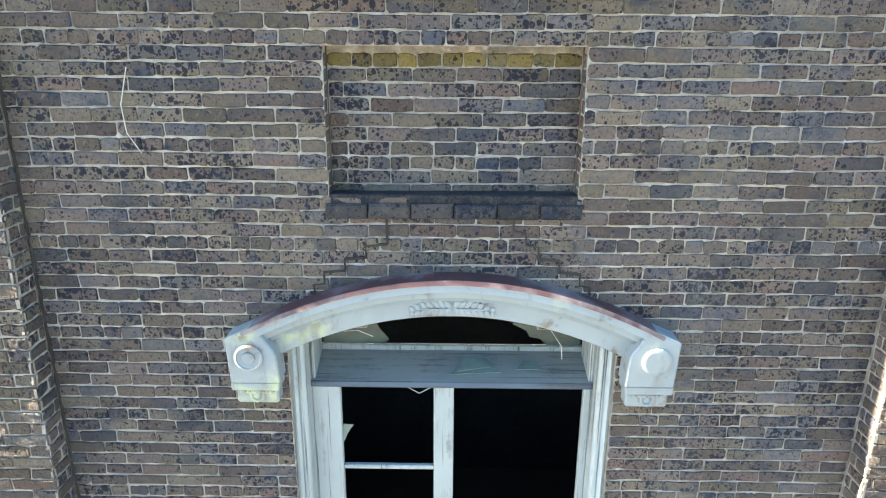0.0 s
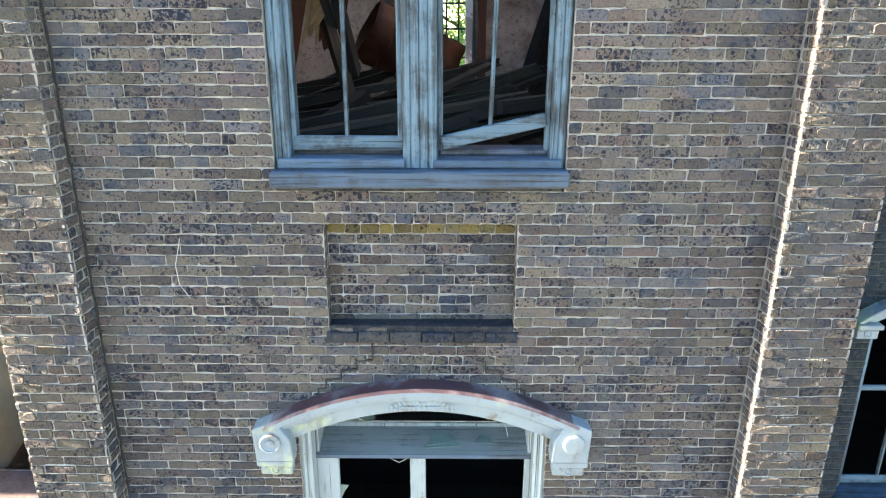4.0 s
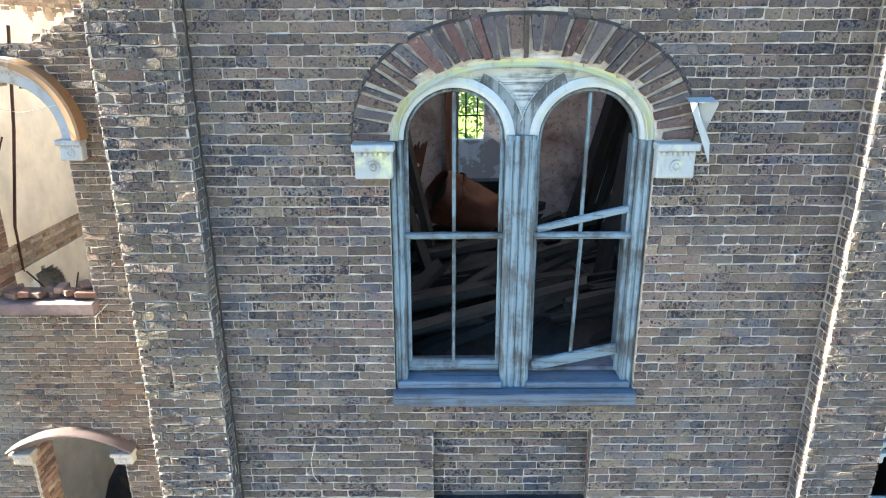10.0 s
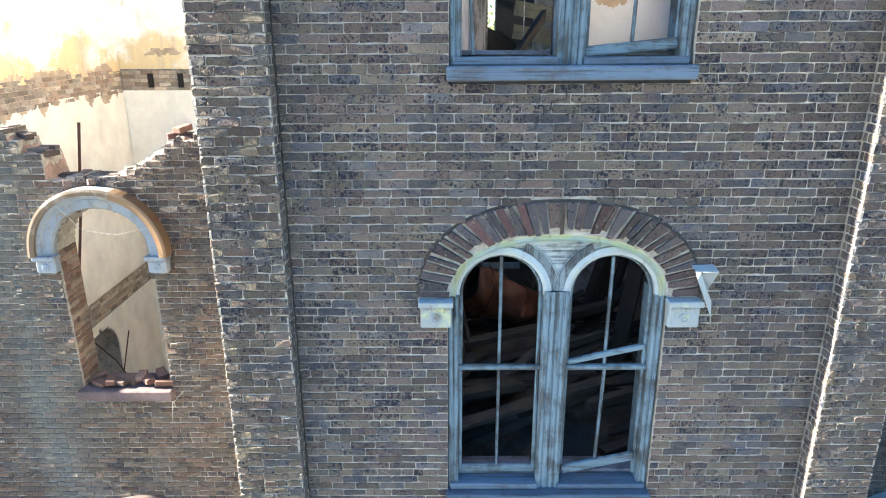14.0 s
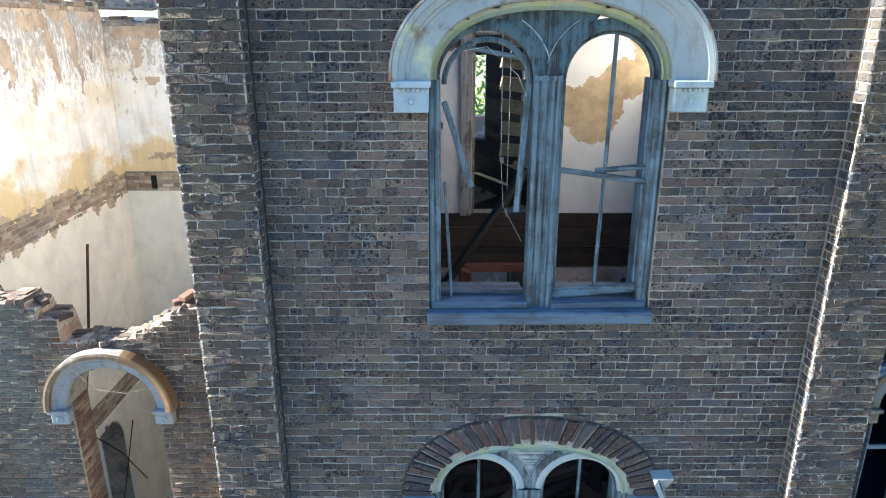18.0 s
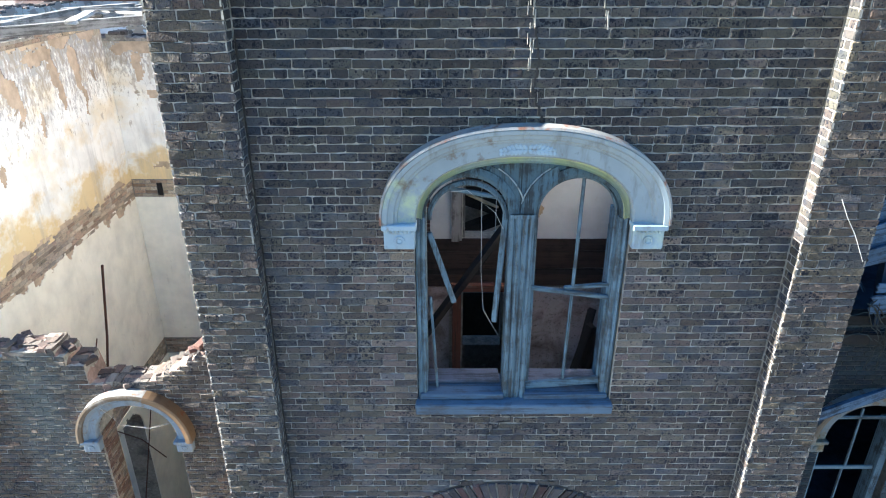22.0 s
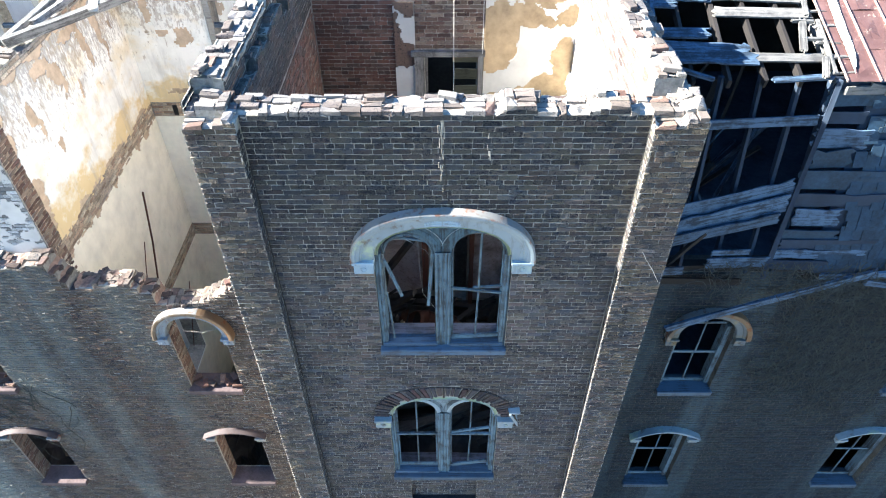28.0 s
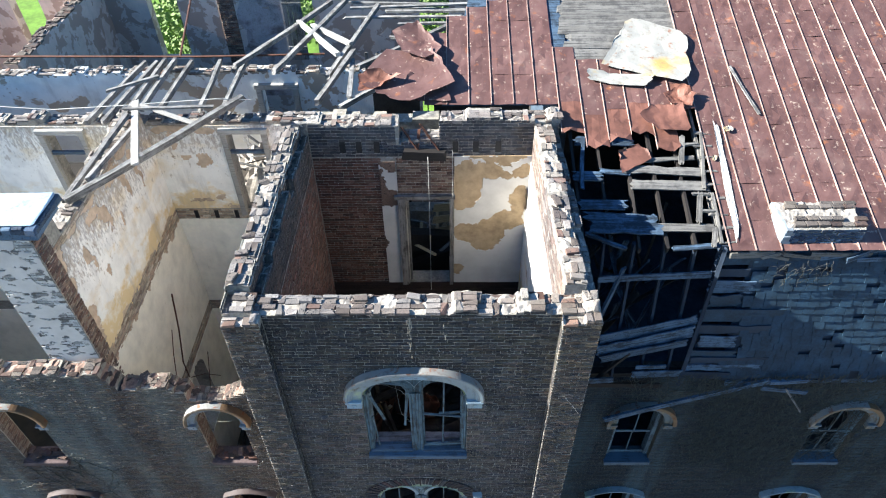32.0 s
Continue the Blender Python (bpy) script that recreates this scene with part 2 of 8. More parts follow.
def plaster_material(name, white, brick, edge=0.6, yellow=0.3, size=0.75, damp=None, soft=0.015, mould=0.42):
    m = Nodes(name)
    fine, mid = m.noise(45, 5, 0.6), m.noise(2.2, 5, 0.6)
    low = m.noise(size, 5, 0.62, None, 0.4)
    c = m.ramp(mid, [(0.3, [v * 0.82 for v in white]), (0.6, white)])
    ochre = m.step(m.noise(0.9, 5, 0.65, m.world_at((1, 1, 1.4))), 0.60 - 0.12 * yellow, 0.74 - 0.12 * yellow)
    chipped = 0.66
    if damp:                             # ochre damp creeping up from the joists, flaking towards the head
        zz = m.add("ShaderNodeSeparateXYZ", Vector=m.world_at()).outputs[2]
        rise = m.math("SUBTRACT", 1.0, m.step(zz, damp[0], damp[1]))
        ochre = m.math("MAXIMUM", m.math("MULTIPLY", ochre, 0.5), m.step(m.math("ADD", m.math("MULTIPLY", rise, 0.33), m.noise(1.3, 5, 0.65, m.world_at((1, 1, 1.3)))), 0.60, 0.74))
        chipped = m.math("SUBTRACT", 0.70, m.math("MULTIPLY", m.step(zz, damp[1] - 0.3, damp[1] + 1.6), 0.17 if mould < 0.5 else 0.21))
    if damp:                             # mould in fine vertical specks, thickest near the open head
        grime = m.math("ADD", m.noise(17, 5, 0.75, m.world_at((1, 1, 0.45))), m.math("MULTIPLY", m.step(zz, damp[1] + 0.2, damp[1] + 1.9), m.math("MULTIPLY", m.noise(1.1, 4, 0.6), mould)))
        c = m.mix(m.math("MULTIPLY", m.step(grime, 0.62, 0.76), 0.75), c, (0.27, 0.25, 0.235))
    c = m.mix(m.math("MULTIPLY", ochre, 0.75 * min(1, yellow * 2)), c, (0.66, 0.47, 0.17))
    run = m.step(m.noise(2.6, 5, 0.7, m.world_at((1, 1, 0.16))), 0.54, 0.66)
    c = m.mix(m.math("MULTIPLY", run, 0.35 if yellow > 0.0 else 0.08), c, (0.34, 0.32, 0.30))
    chip = m.step(m.noise(9, 4, 0.6, m.world_at((1, 1, 0.5))), chipped, m.math("ADD", chipped, 0.03))
    c = m.mix(m.math("MULTIPLY", chip, 0.55 if yellow > 0.05 else 0.15 if yellow < 0.01 else 0.6), c, brick)
    if 0.01 < yellow < 0.05:             # mould specks
        c = m.mix(m.math("MULTIPLY", m.step(m.noise(24, 5, 0.75), 0.54, 0.66), 0.7), c, (0.07, 0.055, 0.055))
    off = m.step(low, edge, edge + soft)
    c = m.mix(off, c, brick)
    return m.done(c, 0.9, m.math("SUBTRACT", m.math("MULTIPLY", fine, 0.25), off), 0.6, 0.012, spec=0.2)


def metal_paint(name, white, rust=0.4, tint=(0.55, 0.60, 0.22), tinted=0.56, size=3.1, stain=(0.20, 0.075, 0.035)):
    m = Nodes(name)
    n, f = m.noise(5, 5, 0.65), m.noise(60, 3)
    c = m.mix(m.step(m.noise(2.5, 4), 0.4, 0.7), white, [v * 0.8 for v in white])
    c = m.mix(m.math("MULTIPLY", m.step(m.noise(size, 5, 0.6), tinted, tinted + 0.14), 0.5 if size > 2 else 0.9), c, tint)
    drip = m.step(m.noise(7.0, 4, 0.7, m.world_at((1, 1, 0.25))), 0.55, 0.68)
    c = m.mix(m.math("MULTIPLY", drip, 0.5), c, [white[0] * 0.5, white[1] * 0.40, white[2] * 0.33])
    edge = m.step(m.noise(16, 5, 0.75), 0.60, 0.68)
    c = m.mix(m.math("MULTIPLY", edge, 0.45), c, [v * 0.5 for v in white])
    red = m.step(n, 0.66 - 0.16 * rust, 0.74 - 0.16 * rust)
    c = m.mix(m.math("MULTIPLY", red, 0.8), c, stain)
    return m.done(c, m.math("MULTIPLY_ADD", red, 0.35, 0.5), m.math("ADD", m.math("MULTIPLY", f, 0.3), n), 0.25, 0.006)


def roof_metal():
    m = Nodes("red_roof_metal")
    r = m.lot()
    n, s = m.noise(1.6, 5, 0.65), m.noise(9, 5, 0.7)
    c = m.ramp(n, [(0.3, (0.076, 0.038, 0.034)), (0.55, (0.12, 0.065, 0.059)), (0.75, (0.16, 0.102, 0.09))])
    t = m.math("MULTIPLY_ADD", r, 0.26, 0.87)
    c = m.mix(1.0, c, m.add("ShaderNodeCombineColor", Red=t, Green=t, Blue=t).outputs[0], "MULTIPLY")
    c = m.mix(m.math("MULTIPLY", m.step(s, 0.60, 0.68), 0.65), c, (0.46, 0.36, 0.29))
    c = m.mix(m.math("MULTIPLY", m.step(m.noise(3.3, 4), 0.62, 0.72), 0.6), c, (0.30, 0.11, 0.04))
    return m.done(c, m.math("MULTIPLY_ADD", s, 0.3, 0.42), n, 0.4, 0.02, 0.1)


def plain_material(name, colour, rough=0.8, scale=14, vary=0.35, metal=0.0, bump=0.4):
    m = Nodes(name)
    n, k = m.noise(scale, 5, 0.65), m.noise(scale * 0.15, 4)
    lo, hi = [c * (1 - vary) for c in colour], [min(0.9, c * (1 + vary)) for c in colour]
    c = m.mix(m.step(n, 0.3, 0.7), lo, hi)
    c = m.mix(0.5, c, m.mix(m.step(k, 0.35, 0.65), lo, hi))
    return m.done(c, rough, n, bump, 0.006, metal)


GREYS = [(0.00, (0.162, 0.130, 0.105)), (0.16, (0.145, 0.114, 0.103)), (0.30, (0.172, 0.148, 0.112)), (0.44, (0.118, 0.120, 0.128)),
         (0.58, (0.138, 0.106, 0.098)), (0.70, (0.165, 0.138, 0.104)), (0.84, (0.070, 0.078, 0.098)), (0.90, (0.145, 0.098, 0.085))]
REDS = [(0.0, (0.19, 0.088, 0.064)), (0.2, (0.23, 0.11, 0.08)), (0.4, (0.16, 0.075, 0.058)), (0.6, (0.25, 0.15, 0.115)), (0.8, (0.12, 0.078, 0.066))]
RING = [(0.0, (0.10, 0.068, 0.068)), (0.2, (0.115, 0.058, 0.056)), (0.4, (0.10, 0.088, 0.085)), (0.6, (0.082, 0.075, 0.085)), (0.8, (0.115, 0.082, 0.07))]
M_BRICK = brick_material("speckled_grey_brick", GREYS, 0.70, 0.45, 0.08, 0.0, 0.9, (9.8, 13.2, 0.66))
M_BRICKP = brick_material("scoured_pinkish_brick", [(p, (c[0] * 1.3 + 0.012, c[1] * 1.24 + 0.010, c[2] * 1.25 + 0.012)) for p, c in GREYS], 0.45, 0.5, 0.25, 0.0, 0.4)
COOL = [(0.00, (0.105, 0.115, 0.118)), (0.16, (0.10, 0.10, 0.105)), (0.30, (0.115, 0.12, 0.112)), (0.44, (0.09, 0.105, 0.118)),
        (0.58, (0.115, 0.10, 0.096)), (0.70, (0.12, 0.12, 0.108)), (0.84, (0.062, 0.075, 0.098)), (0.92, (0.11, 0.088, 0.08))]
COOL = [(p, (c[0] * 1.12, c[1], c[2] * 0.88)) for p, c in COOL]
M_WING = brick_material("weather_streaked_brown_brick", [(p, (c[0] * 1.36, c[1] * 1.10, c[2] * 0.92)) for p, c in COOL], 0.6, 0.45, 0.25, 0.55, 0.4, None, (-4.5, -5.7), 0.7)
# right wing's shade put into the colour: brick darkened and tinted blue
M_WINGR = brick_material("shade_blued_brick", [(p, [v * k for v, k in zip(c, (0.14, 0.31, 0.45))]) for p, c in COOL], 0.6, 0.15, 0.2, 0.42)
M_RED = brick_material("soft_red_brick", REDS, 0.1, 0.35)
M_RING = brick_material("arch_brick", RING, 0.45, 0.95)
M_WASH = brick_material("limewashed_brick", [(0, (0.68, 0.69, 0.66)), (0.25, (0.30, 0.29, 0.27)), (0.45, (0.78, 0.79, 0.76)), (0.75, (0.46, 0.45, 0.43))], 0.15, 0.8)
# left wall's shadow band put into the colour along with smoke-blackening
M_SHADOWB = brick_material("smoky_shadow_brick", [(0, (0.085, 0.07, 0.065)), (0.3, (0.06, 0.055, 0.055)), (0.6, (0.13, 0.085, 0.07)), (0.85, (0.16, 0.12, 0.10))], 0.5, 0.25)
M_CAPB = brick_material("bleached_top_brick", [(0, (0.30, 0.26, 0.235)), (0.3, (0.36, 0.325, 0.30)), (0.55, (0.21, 0.17, 0.15)), (0.75, (0.40, 0.365, 0.33)), (0.92, (0.29, 0.18, 0.145))], 0.3, 0.9)
M_SOOT = brick_material("sooty_sill_brick", [(0, (0.045, 0.05, 0.062)), (0.3, (0.03, 0.036, 0.05)), (0.6, (0.07, 0.07, 0.072))], 0.8, 0.1)
M_MORTAR = mortar_material("lime_mortar", 1.18)
M_MORTARD = mortar_material("dirty_mortar", 1.15)
# mortar darkened for shade: right wing and the tower's left ledge
M_MORTARB = mortar_material("shade_darkened_mortar", 0.36)
M_BLUE = wood_material("worn_blue_grey_paint", (0.112, 0.168, 0.206), (0.055, 0.065, 0.07), 0.70)
M_BLUEH = wood_material("worn_blue_grey_paint_rail", (0.112, 0.168, 0.206), (0.055, 0.065, 0.07), 0.66, 0)
M_BLUEX = wood_material("worn_blue_grey_paint_sill", (0.086, 0.125, 0.172), (0.07, 0.08, 0.095), 0.55, 0)
M_PALE = wood_material("pale_window_paint", (0.32, 0.365, 0.37), (0.16, 0.17, 0.16), 0.3)
M_TIMBER = wood_material("weathered_timber", (0.26, 0.256, 0.248), (0.12, 0.115, 0.11), 0.75, 0)
# near-black; also fills hollows and rooms meant to look unlit
M_NEARBLACK = plain_material("near_black_fill", (0.03, 0.028, 0.026), 0.9, 12, 0.5)
M_TANB = brick_material("tan_inner_brick", [(0.0, (0.76, 0.60, 0.44)), (0.25, (0.82, 0.70, 0.55)), (0.5, (0.66, 0.47, 0.34)), (0.75, (0.80, 0.64, 0.46))], 0.08, 0.7)
M_OLDWALL = plaster_material("grey_brown_old_wall", (0.60, 0.50, 0.44), (0.36, 0.27, 0.225), 0.50, 0.005, 1.6)
M_TANR = brick_material("broken_red_tan_brick", [(0.0, (0.24, 0.14, 0.10)), (0.25, (0.30, 0.20, 0.15)), (0.5, (0.18, 0.10, 0.08)), (0.75, (0.34, 0.26, 0.20))], 0.2, 0.7)
M_BLUEWALL = plaster_material("damp_pale_plaster", (0.78, 0.79, 0.78), (0.42, 0.35, 0.28), 0.58, 0.1)
M_MAUVE = plaster_material("damp_mauve_plaster", (0.45, 0.385, 0.375), (0.10, 0.065, 0.055), 0.49, 0.02, 1.3, None, 0.20)
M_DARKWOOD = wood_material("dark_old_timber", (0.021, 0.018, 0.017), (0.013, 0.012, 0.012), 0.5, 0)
# boards in shade: its dark blue is put into the timber colour
M_BLUEWOOD = wood_material("shade_blue_boarding", (0.076, 0.125, 0.195), (0.022, 0.036, 0.056), 0.75, 0)
M_WHITEWOOD = wood_material("white_painted_timber", (0.37, 0.362, 0.34), (0.28, 0.26, 0.23), 0.35, 0)
M_PLASTER = plaster_material("old_white_plaster", (0.88, 0.86, 0.81), (0.42, 0.34, 0.26), 0.625, 0.62, 0.75, (9.2, 10.5))
M_MOULDY = plaster_material("mouldy_white_plaster", (0.88, 0.86, 0.81), (0.36, 0.295, 0.225), 0.625, 0.62, 0.75, (9.2, 10.35), 0.015, 0.62)
M_CREAM = plaster_material("cream_plaster", (0.88, 0.835, 0.72), (0.36, 0.28, 0.20), 0.80, 0.0)
M_HOOD = metal_paint("white_pressed_metal", (0.245, 0.29, 0.31), 0.36, (0.55, 0.60, 0.22), 0.56, 3.1, (0.15, 0.115, 0.085))
M_RUSTHOOD = metal_paint("rusty_pressed_metal", (0.235, 0.24, 0.235), 0.75, (0.28, 0.20, 0.10))
M_RIM = metal_paint("brown_and_white_rim_metal", (0.125, 0.095, 0.066), 0.35, (0.40, 0.39, 0.37), 0.50, 3.1, (0.10, 0.065, 0.04))
M_WINGHOOD = metal_paint("blue_white_wing_hood_metal", (0.185, 0.225, 0.265), 0.55, (0.30, 0.24, 0.15), 0.55, 3.1, (0.17, 0.13, 0.09))
M_BROWNHOOD = metal_paint("brown_rusted_hood_metal", (0.072, 0.056, 0.056), 0.5, (0.26, 0.25, 0.25), 0.60, 3.1, (0.06, 0.036, 0.03))
M_CAP = metal_paint("brown_metal_flashing", (0.070, 0.036, 0.040), 0.1, (0.32, 0.29, 0.30), 0.48)
# rusty hood metal darkened: the right wing's shade put into its colour
M_SHADEHOOD = metal_paint("shade_darkened_hood_metal", (0.11, 0.135, 0.15), 0.75, (0.26, 0.20, 0.08), 0.50, 3.1, (0.12, 0.075, 0.03))
M_MOULD = metal_paint("pale_blue_white_paint", (0.29, 0.345, 0.365), 0.22, (0.36, 0.40, 0.30), 0.60, 3.1, (0.13, 0.16, 0.18))
M_TYMP = metal_paint("flaking_cream_paint", (0.36, 0.40, 0.385), 0.12, (0.46, 0.50, 0.26), 0.54, 3.1, (0.20, 0.23, 0.24))
M_CASING = metal_paint("lichened_cream_casing", (0.36, 0.40, 0.33), 0.1, (0.42, 0.44, 0.16), 0.42, 3.1, (0.20, 0.21, 0.15))
M_ARM = wood_material("bare_grey_weathered_wood", (0.15, 0.19, 0.21), (0.05, 0.06, 0.068), 0.8)
M_FAN = wood_material("grey_grained_fan_board", (0.30, 0.35, 0.36), (0.10, 0.12, 0.135), 0.55, 0)
M_TEAL = wood_material("dark_teal_weathered_wood", (0.06, 0.10, 0.125), (0.025, 0.034, 0.04), 0.75)
M_HOODW = metal_paint("bluish_white_pressed_metal", (0.30, 0.388, 0.45), 0.22, (0.50, 0.56, 0.36), 0.56, 3.1, (0.19, 0.15, 0.11))
M_CAPC = brick_material("dusty_broken_brick", [(0, (0.15, 0.125, 0.11)), (0.3, (0.20, 0.17, 0.145)), (0.6, (0.14, 0.09, 0.075)), (0.85, (0.24, 0.21, 0.18))], 0.4, 0.6)
M_LICHEN = brick_material("lichen_stained_brick", [(0, (0.17, 0.135, 0.045)), (0.5, (0.21, 0.165, 0.05)), (0.8, (0.15, 0.125, 0.06))], 0.25, 0.2)
M_ROOF = roof_metal()
M_SHEET = metal_paint("peeled_white_sheet", (0.31, 0.305, 0.28), 0.36, (0.40, 0.27, 0.08), 0.50, 1.3)
M_RUSTSHEET = plain_material("rusted_sheet", (0.15, 0.065, 0.045), 0.6, 6, 0.5, 0.1)
# seam highlights put into the colour together with scuffing
M_SEAM = plain_material("highlit_scuffed_seam_metal", (0.34, 0.235, 0.20), 0.55, 9, 0.5, 0.1)
M_PALEBLUE = plain_material("pale_limewash", (0.20, 0.235, 0.27), 0.9, 8, 0.5)
# navy of the shaded slope put into the shingle colour
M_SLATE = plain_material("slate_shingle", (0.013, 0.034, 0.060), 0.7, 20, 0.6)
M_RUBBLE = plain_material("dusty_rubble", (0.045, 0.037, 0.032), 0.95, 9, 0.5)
M_GRASS = plain_material("grass", (0.10, 0.19, 0.02), 0.9, 3, 0.5)
M_DRY = plain_material("dry_gravelly_yard", (0.13, 0.118, 0.10), 0.95, 1.5, 0.35)
M_EARTH = plain_material("earth", (0.09, 0.075, 0.055), 0.95, 2, 0.5)
M_IRON = plain_material("rusty_iron", (0.10, 0.045, 0.03), 0.7, 30, 0.4, 0.4)
M_TWIG = plain_material("dry_vine", (0.05, 0.052, 0.045), 0.9, 40, 0.4)
M_WIRE = plain_material("pale_cable", (0.40, 0.40, 0.38), 0.6, 30, 0.2)
M_PANE = plain_material("dirty_glass_shard", (0.15, 0.205, 0.185), 0.15, 20, 0.3)
M_PANEDARK = plain_material("dusty_dark_pane", (0.062, 0.088, 0.08), 0.12, 9, 0.5)
M_RUSTTANK = plain_material("rusted_tank_iron", (0.056, 0.018, 0.009), 0.65, 7, 0.6, 0.3)
M_LEAF = plain_material("ivy_leaf", (0.14, 0.21, 0.06), 0.7, 30, 0.5)
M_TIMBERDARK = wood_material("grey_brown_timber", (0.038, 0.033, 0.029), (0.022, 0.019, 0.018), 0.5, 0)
M_REDPAINT = wood_material("flaking_red_brown_paint", (0.15, 0.058, 0.04), (0.16, 0.12, 0.095), 0.35, 0)
M_TANWOOD = wood_material("split_tan_boards", (0.42, 0.33, 0.20), (0.30, 0.22, 0.13), 0.5, 0)

M_TANCOAT = plain_material("tan_scratch_coat", (0.33, 0.245, 0.15), 0.95, 5, 0.5)
# felt and rafters carry the slope's blue shade in their colour
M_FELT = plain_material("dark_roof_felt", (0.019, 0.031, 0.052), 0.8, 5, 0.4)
M_OLDWHITE = plaster_material("patchy_old_white_plaster", (0.56, 0.545, 0.515), (0.40, 0.28, 0.15), 0.72, 0.0, 1.6)
M_BEDMORTAR = plain_material("crumbled_pale_mortar", (0.30, 0.29, 0.265), 0.95, 26, 0.5)
M_HEADMORTAR = plain_material("bleached_head_mortar", (0.29, 0.265, 0.235), 0.95, 18, 0.6)
M_DEEPSHEET = plain_material("rust_orange_sheet", (0.15, 0.068, 0.05), 0.6, 5, 0.5, 0.1)
# blue of the chimneys' shaded fronts put into the brick colour
M_BLUEBRICK = brick_material("shade_blue_chimney_brick", [(0, (0.06, 0.13, 0.24)), (0.3, (0.11, 0.19, 0.30)), (0.6, (0.05, 0.10, 0.19))], 0.5, 0.3)
M_RUBBLEHEAD = plain_material("red_brown_broken_brick_bed", (0.22, 0.15, 0.12), 0.95, 22, 0.6)
# paler copy for the stack cap's sunlit top
M_BLUETOP = plain_material("sunlit_top_mortar", (0.30, 0.40, 0.52), 0.9, 16, 0.5)
M_ROTSILL = plain_material("rotted_purple_brown_timber", (0.085, 0.062, 0.062), 0.9, 22, 0.5)
# navy tone of the unlit attic put into the board colour
M_ATTIC = plain_material("shade_navy_attic_boards", (0.045, 0.066, 0.095), 0.85, 9, 0.6)
M_OCHREMETAL = metal_paint("ochre_rusted_flashing", (0.16, 0.10, 0.055), 0.5, (0.26, 0.16, 0.06))
M_PINKB = brick_material("plaster_stained_brick", [(0, (0.30, 0.25, 0.225)), (0.3, (0.24, 0.175, 0.15)), (0.6, (0.36, 0.32, 0.285)), (0.85, (0.20, 0.135, 0.115))], 0.25, 0.8)
M_DUSTB = brick_material("dusty_fallen_brick", [(0, (0.15, 0.10, 0.085)), (0.3, (0.20, 0.15, 0.125)), (0.6, (0.12, 0.085, 0.075)), (0.85, (0.24, 0.19, 0.165))], 0.3, 0.5)
M_SUNWOOD = wood_material("sun_greyed_deck_timber", (0.165, 0.16, 0.15), (0.085, 0.082, 0.08), 0.6, 0)
M_STOOL = wood_material("bleached_purple_grey_board", (0.12, 0.122, 0.15), (0.06, 0.058, 0.065), 0.7, 0)
M_BURNT = wood_material("burnt_red_brown_board", (0.050, 0.033, 0.027), (0.025, 0.02, 0.018), 0.6, 0)
M_TRANSOM = wood_material("grey_green_transom_board", (0.20, 0.215, 0.205), (0.12, 0.125, 0.12), 0.35, 0)
M_FLAKE = plain_material("flaking_white_paint", (0.42, 0.42, 0.405), 0.8, 12, 0.4)
M_PINKTAN = plain_material("pinkish_brown_undercoat", (0.46, 0.355, 0.255), 0.95, 8, 0.4)
M_PIL = brick_material("lime_smeared_worn_brick", [(p, (c[0] * 1.15, c[1] * 1.12, c[2] * 1.02)) for p, c in GREYS], 0.5, 0.6, 0.15, 0.0, 0.75, None, None, 1.0)
M_NAVYB = brick_material("smoky_blue_brick", [(0, (0.12, 0.125, 0.14)), (0.3, (0.09, 0.095, 0.115)), (0.6, (0.16, 0.14, 0.135)), (0.85, (0.20, 0.185, 0.18))], 0.4, 0.6)
M_TIMBERV = wood_material("weathered_upright_timber", (0.21, 0.205, 0.20), (0.09, 0.085, 0.08), 0.6, 2)

# ---- shared builders ----
def mesh_of(name, verts, faces, mat):
    me = bpy.data.meshes.new(name)
    me.from_pydata([tuple(v) for v in verts], [], [tuple(f) for f in faces])
    me.materials.append(mat)
    me.update()
    return me


def part(name, bm, material, parent=None, label=""):
    """Links a bmesh, or a ready mesh, as one object under its thing."""
    if isinstance(bm, bmesh.types.BMesh):
        me = bpy.data.meshes.new(name)
        bmesh.ops.recalc_face_normals(bm, faces=bm.faces)
        bm.to_mesh(me)
        bm.free()
        me.materials.append(material)
    else:
        me = bm
    ob = new(name, me)
    ob.parent = parent
    return tagged(ob, label)


def thing(name, label, category, group="", kind="", at=(0, 0, 0)):
    ob = new(name)
    ob.location = at
    ob.empty_display_size = 0.2
    return tagged(ob, label, category, group, kind)


def add_box(bm, lo, hi, m=None, bevel=0.0, jitter=0.0, rng=random):
    r = bmesh.ops.create_cube(bm, size=1.0)
    vs = r["verts"]
    c = [(l + h) / 2 for l, h in zip(lo, hi)]
    s = [max(h - l, 1e-4) for l, h in zip(lo, hi)]
    for v in vs:
        v.co = Vector([c[i] + v.co[i] * s[i] + rng.uniform(-jitter, jitter) for i in range(3)])
    if bevel:
        es = list({e for v in vs for e in v.link_edges})
        r = bmesh.ops.bevel(bm, geom=es, offset=bevel, segments=1, affect="EDGES")
        vs = list({v for f in r["faces"] for v in f.verts})
    if m is not None:
        bmesh.ops.transform(bm, matrix=m, verts=vs)
    return vs


def box(lo, hi, bevel=0.004, m=None, jitter=0.0):
    bm = bmesh.new()
    add_box(bm, lo, hi, m, bevel, jitter)
    return bm


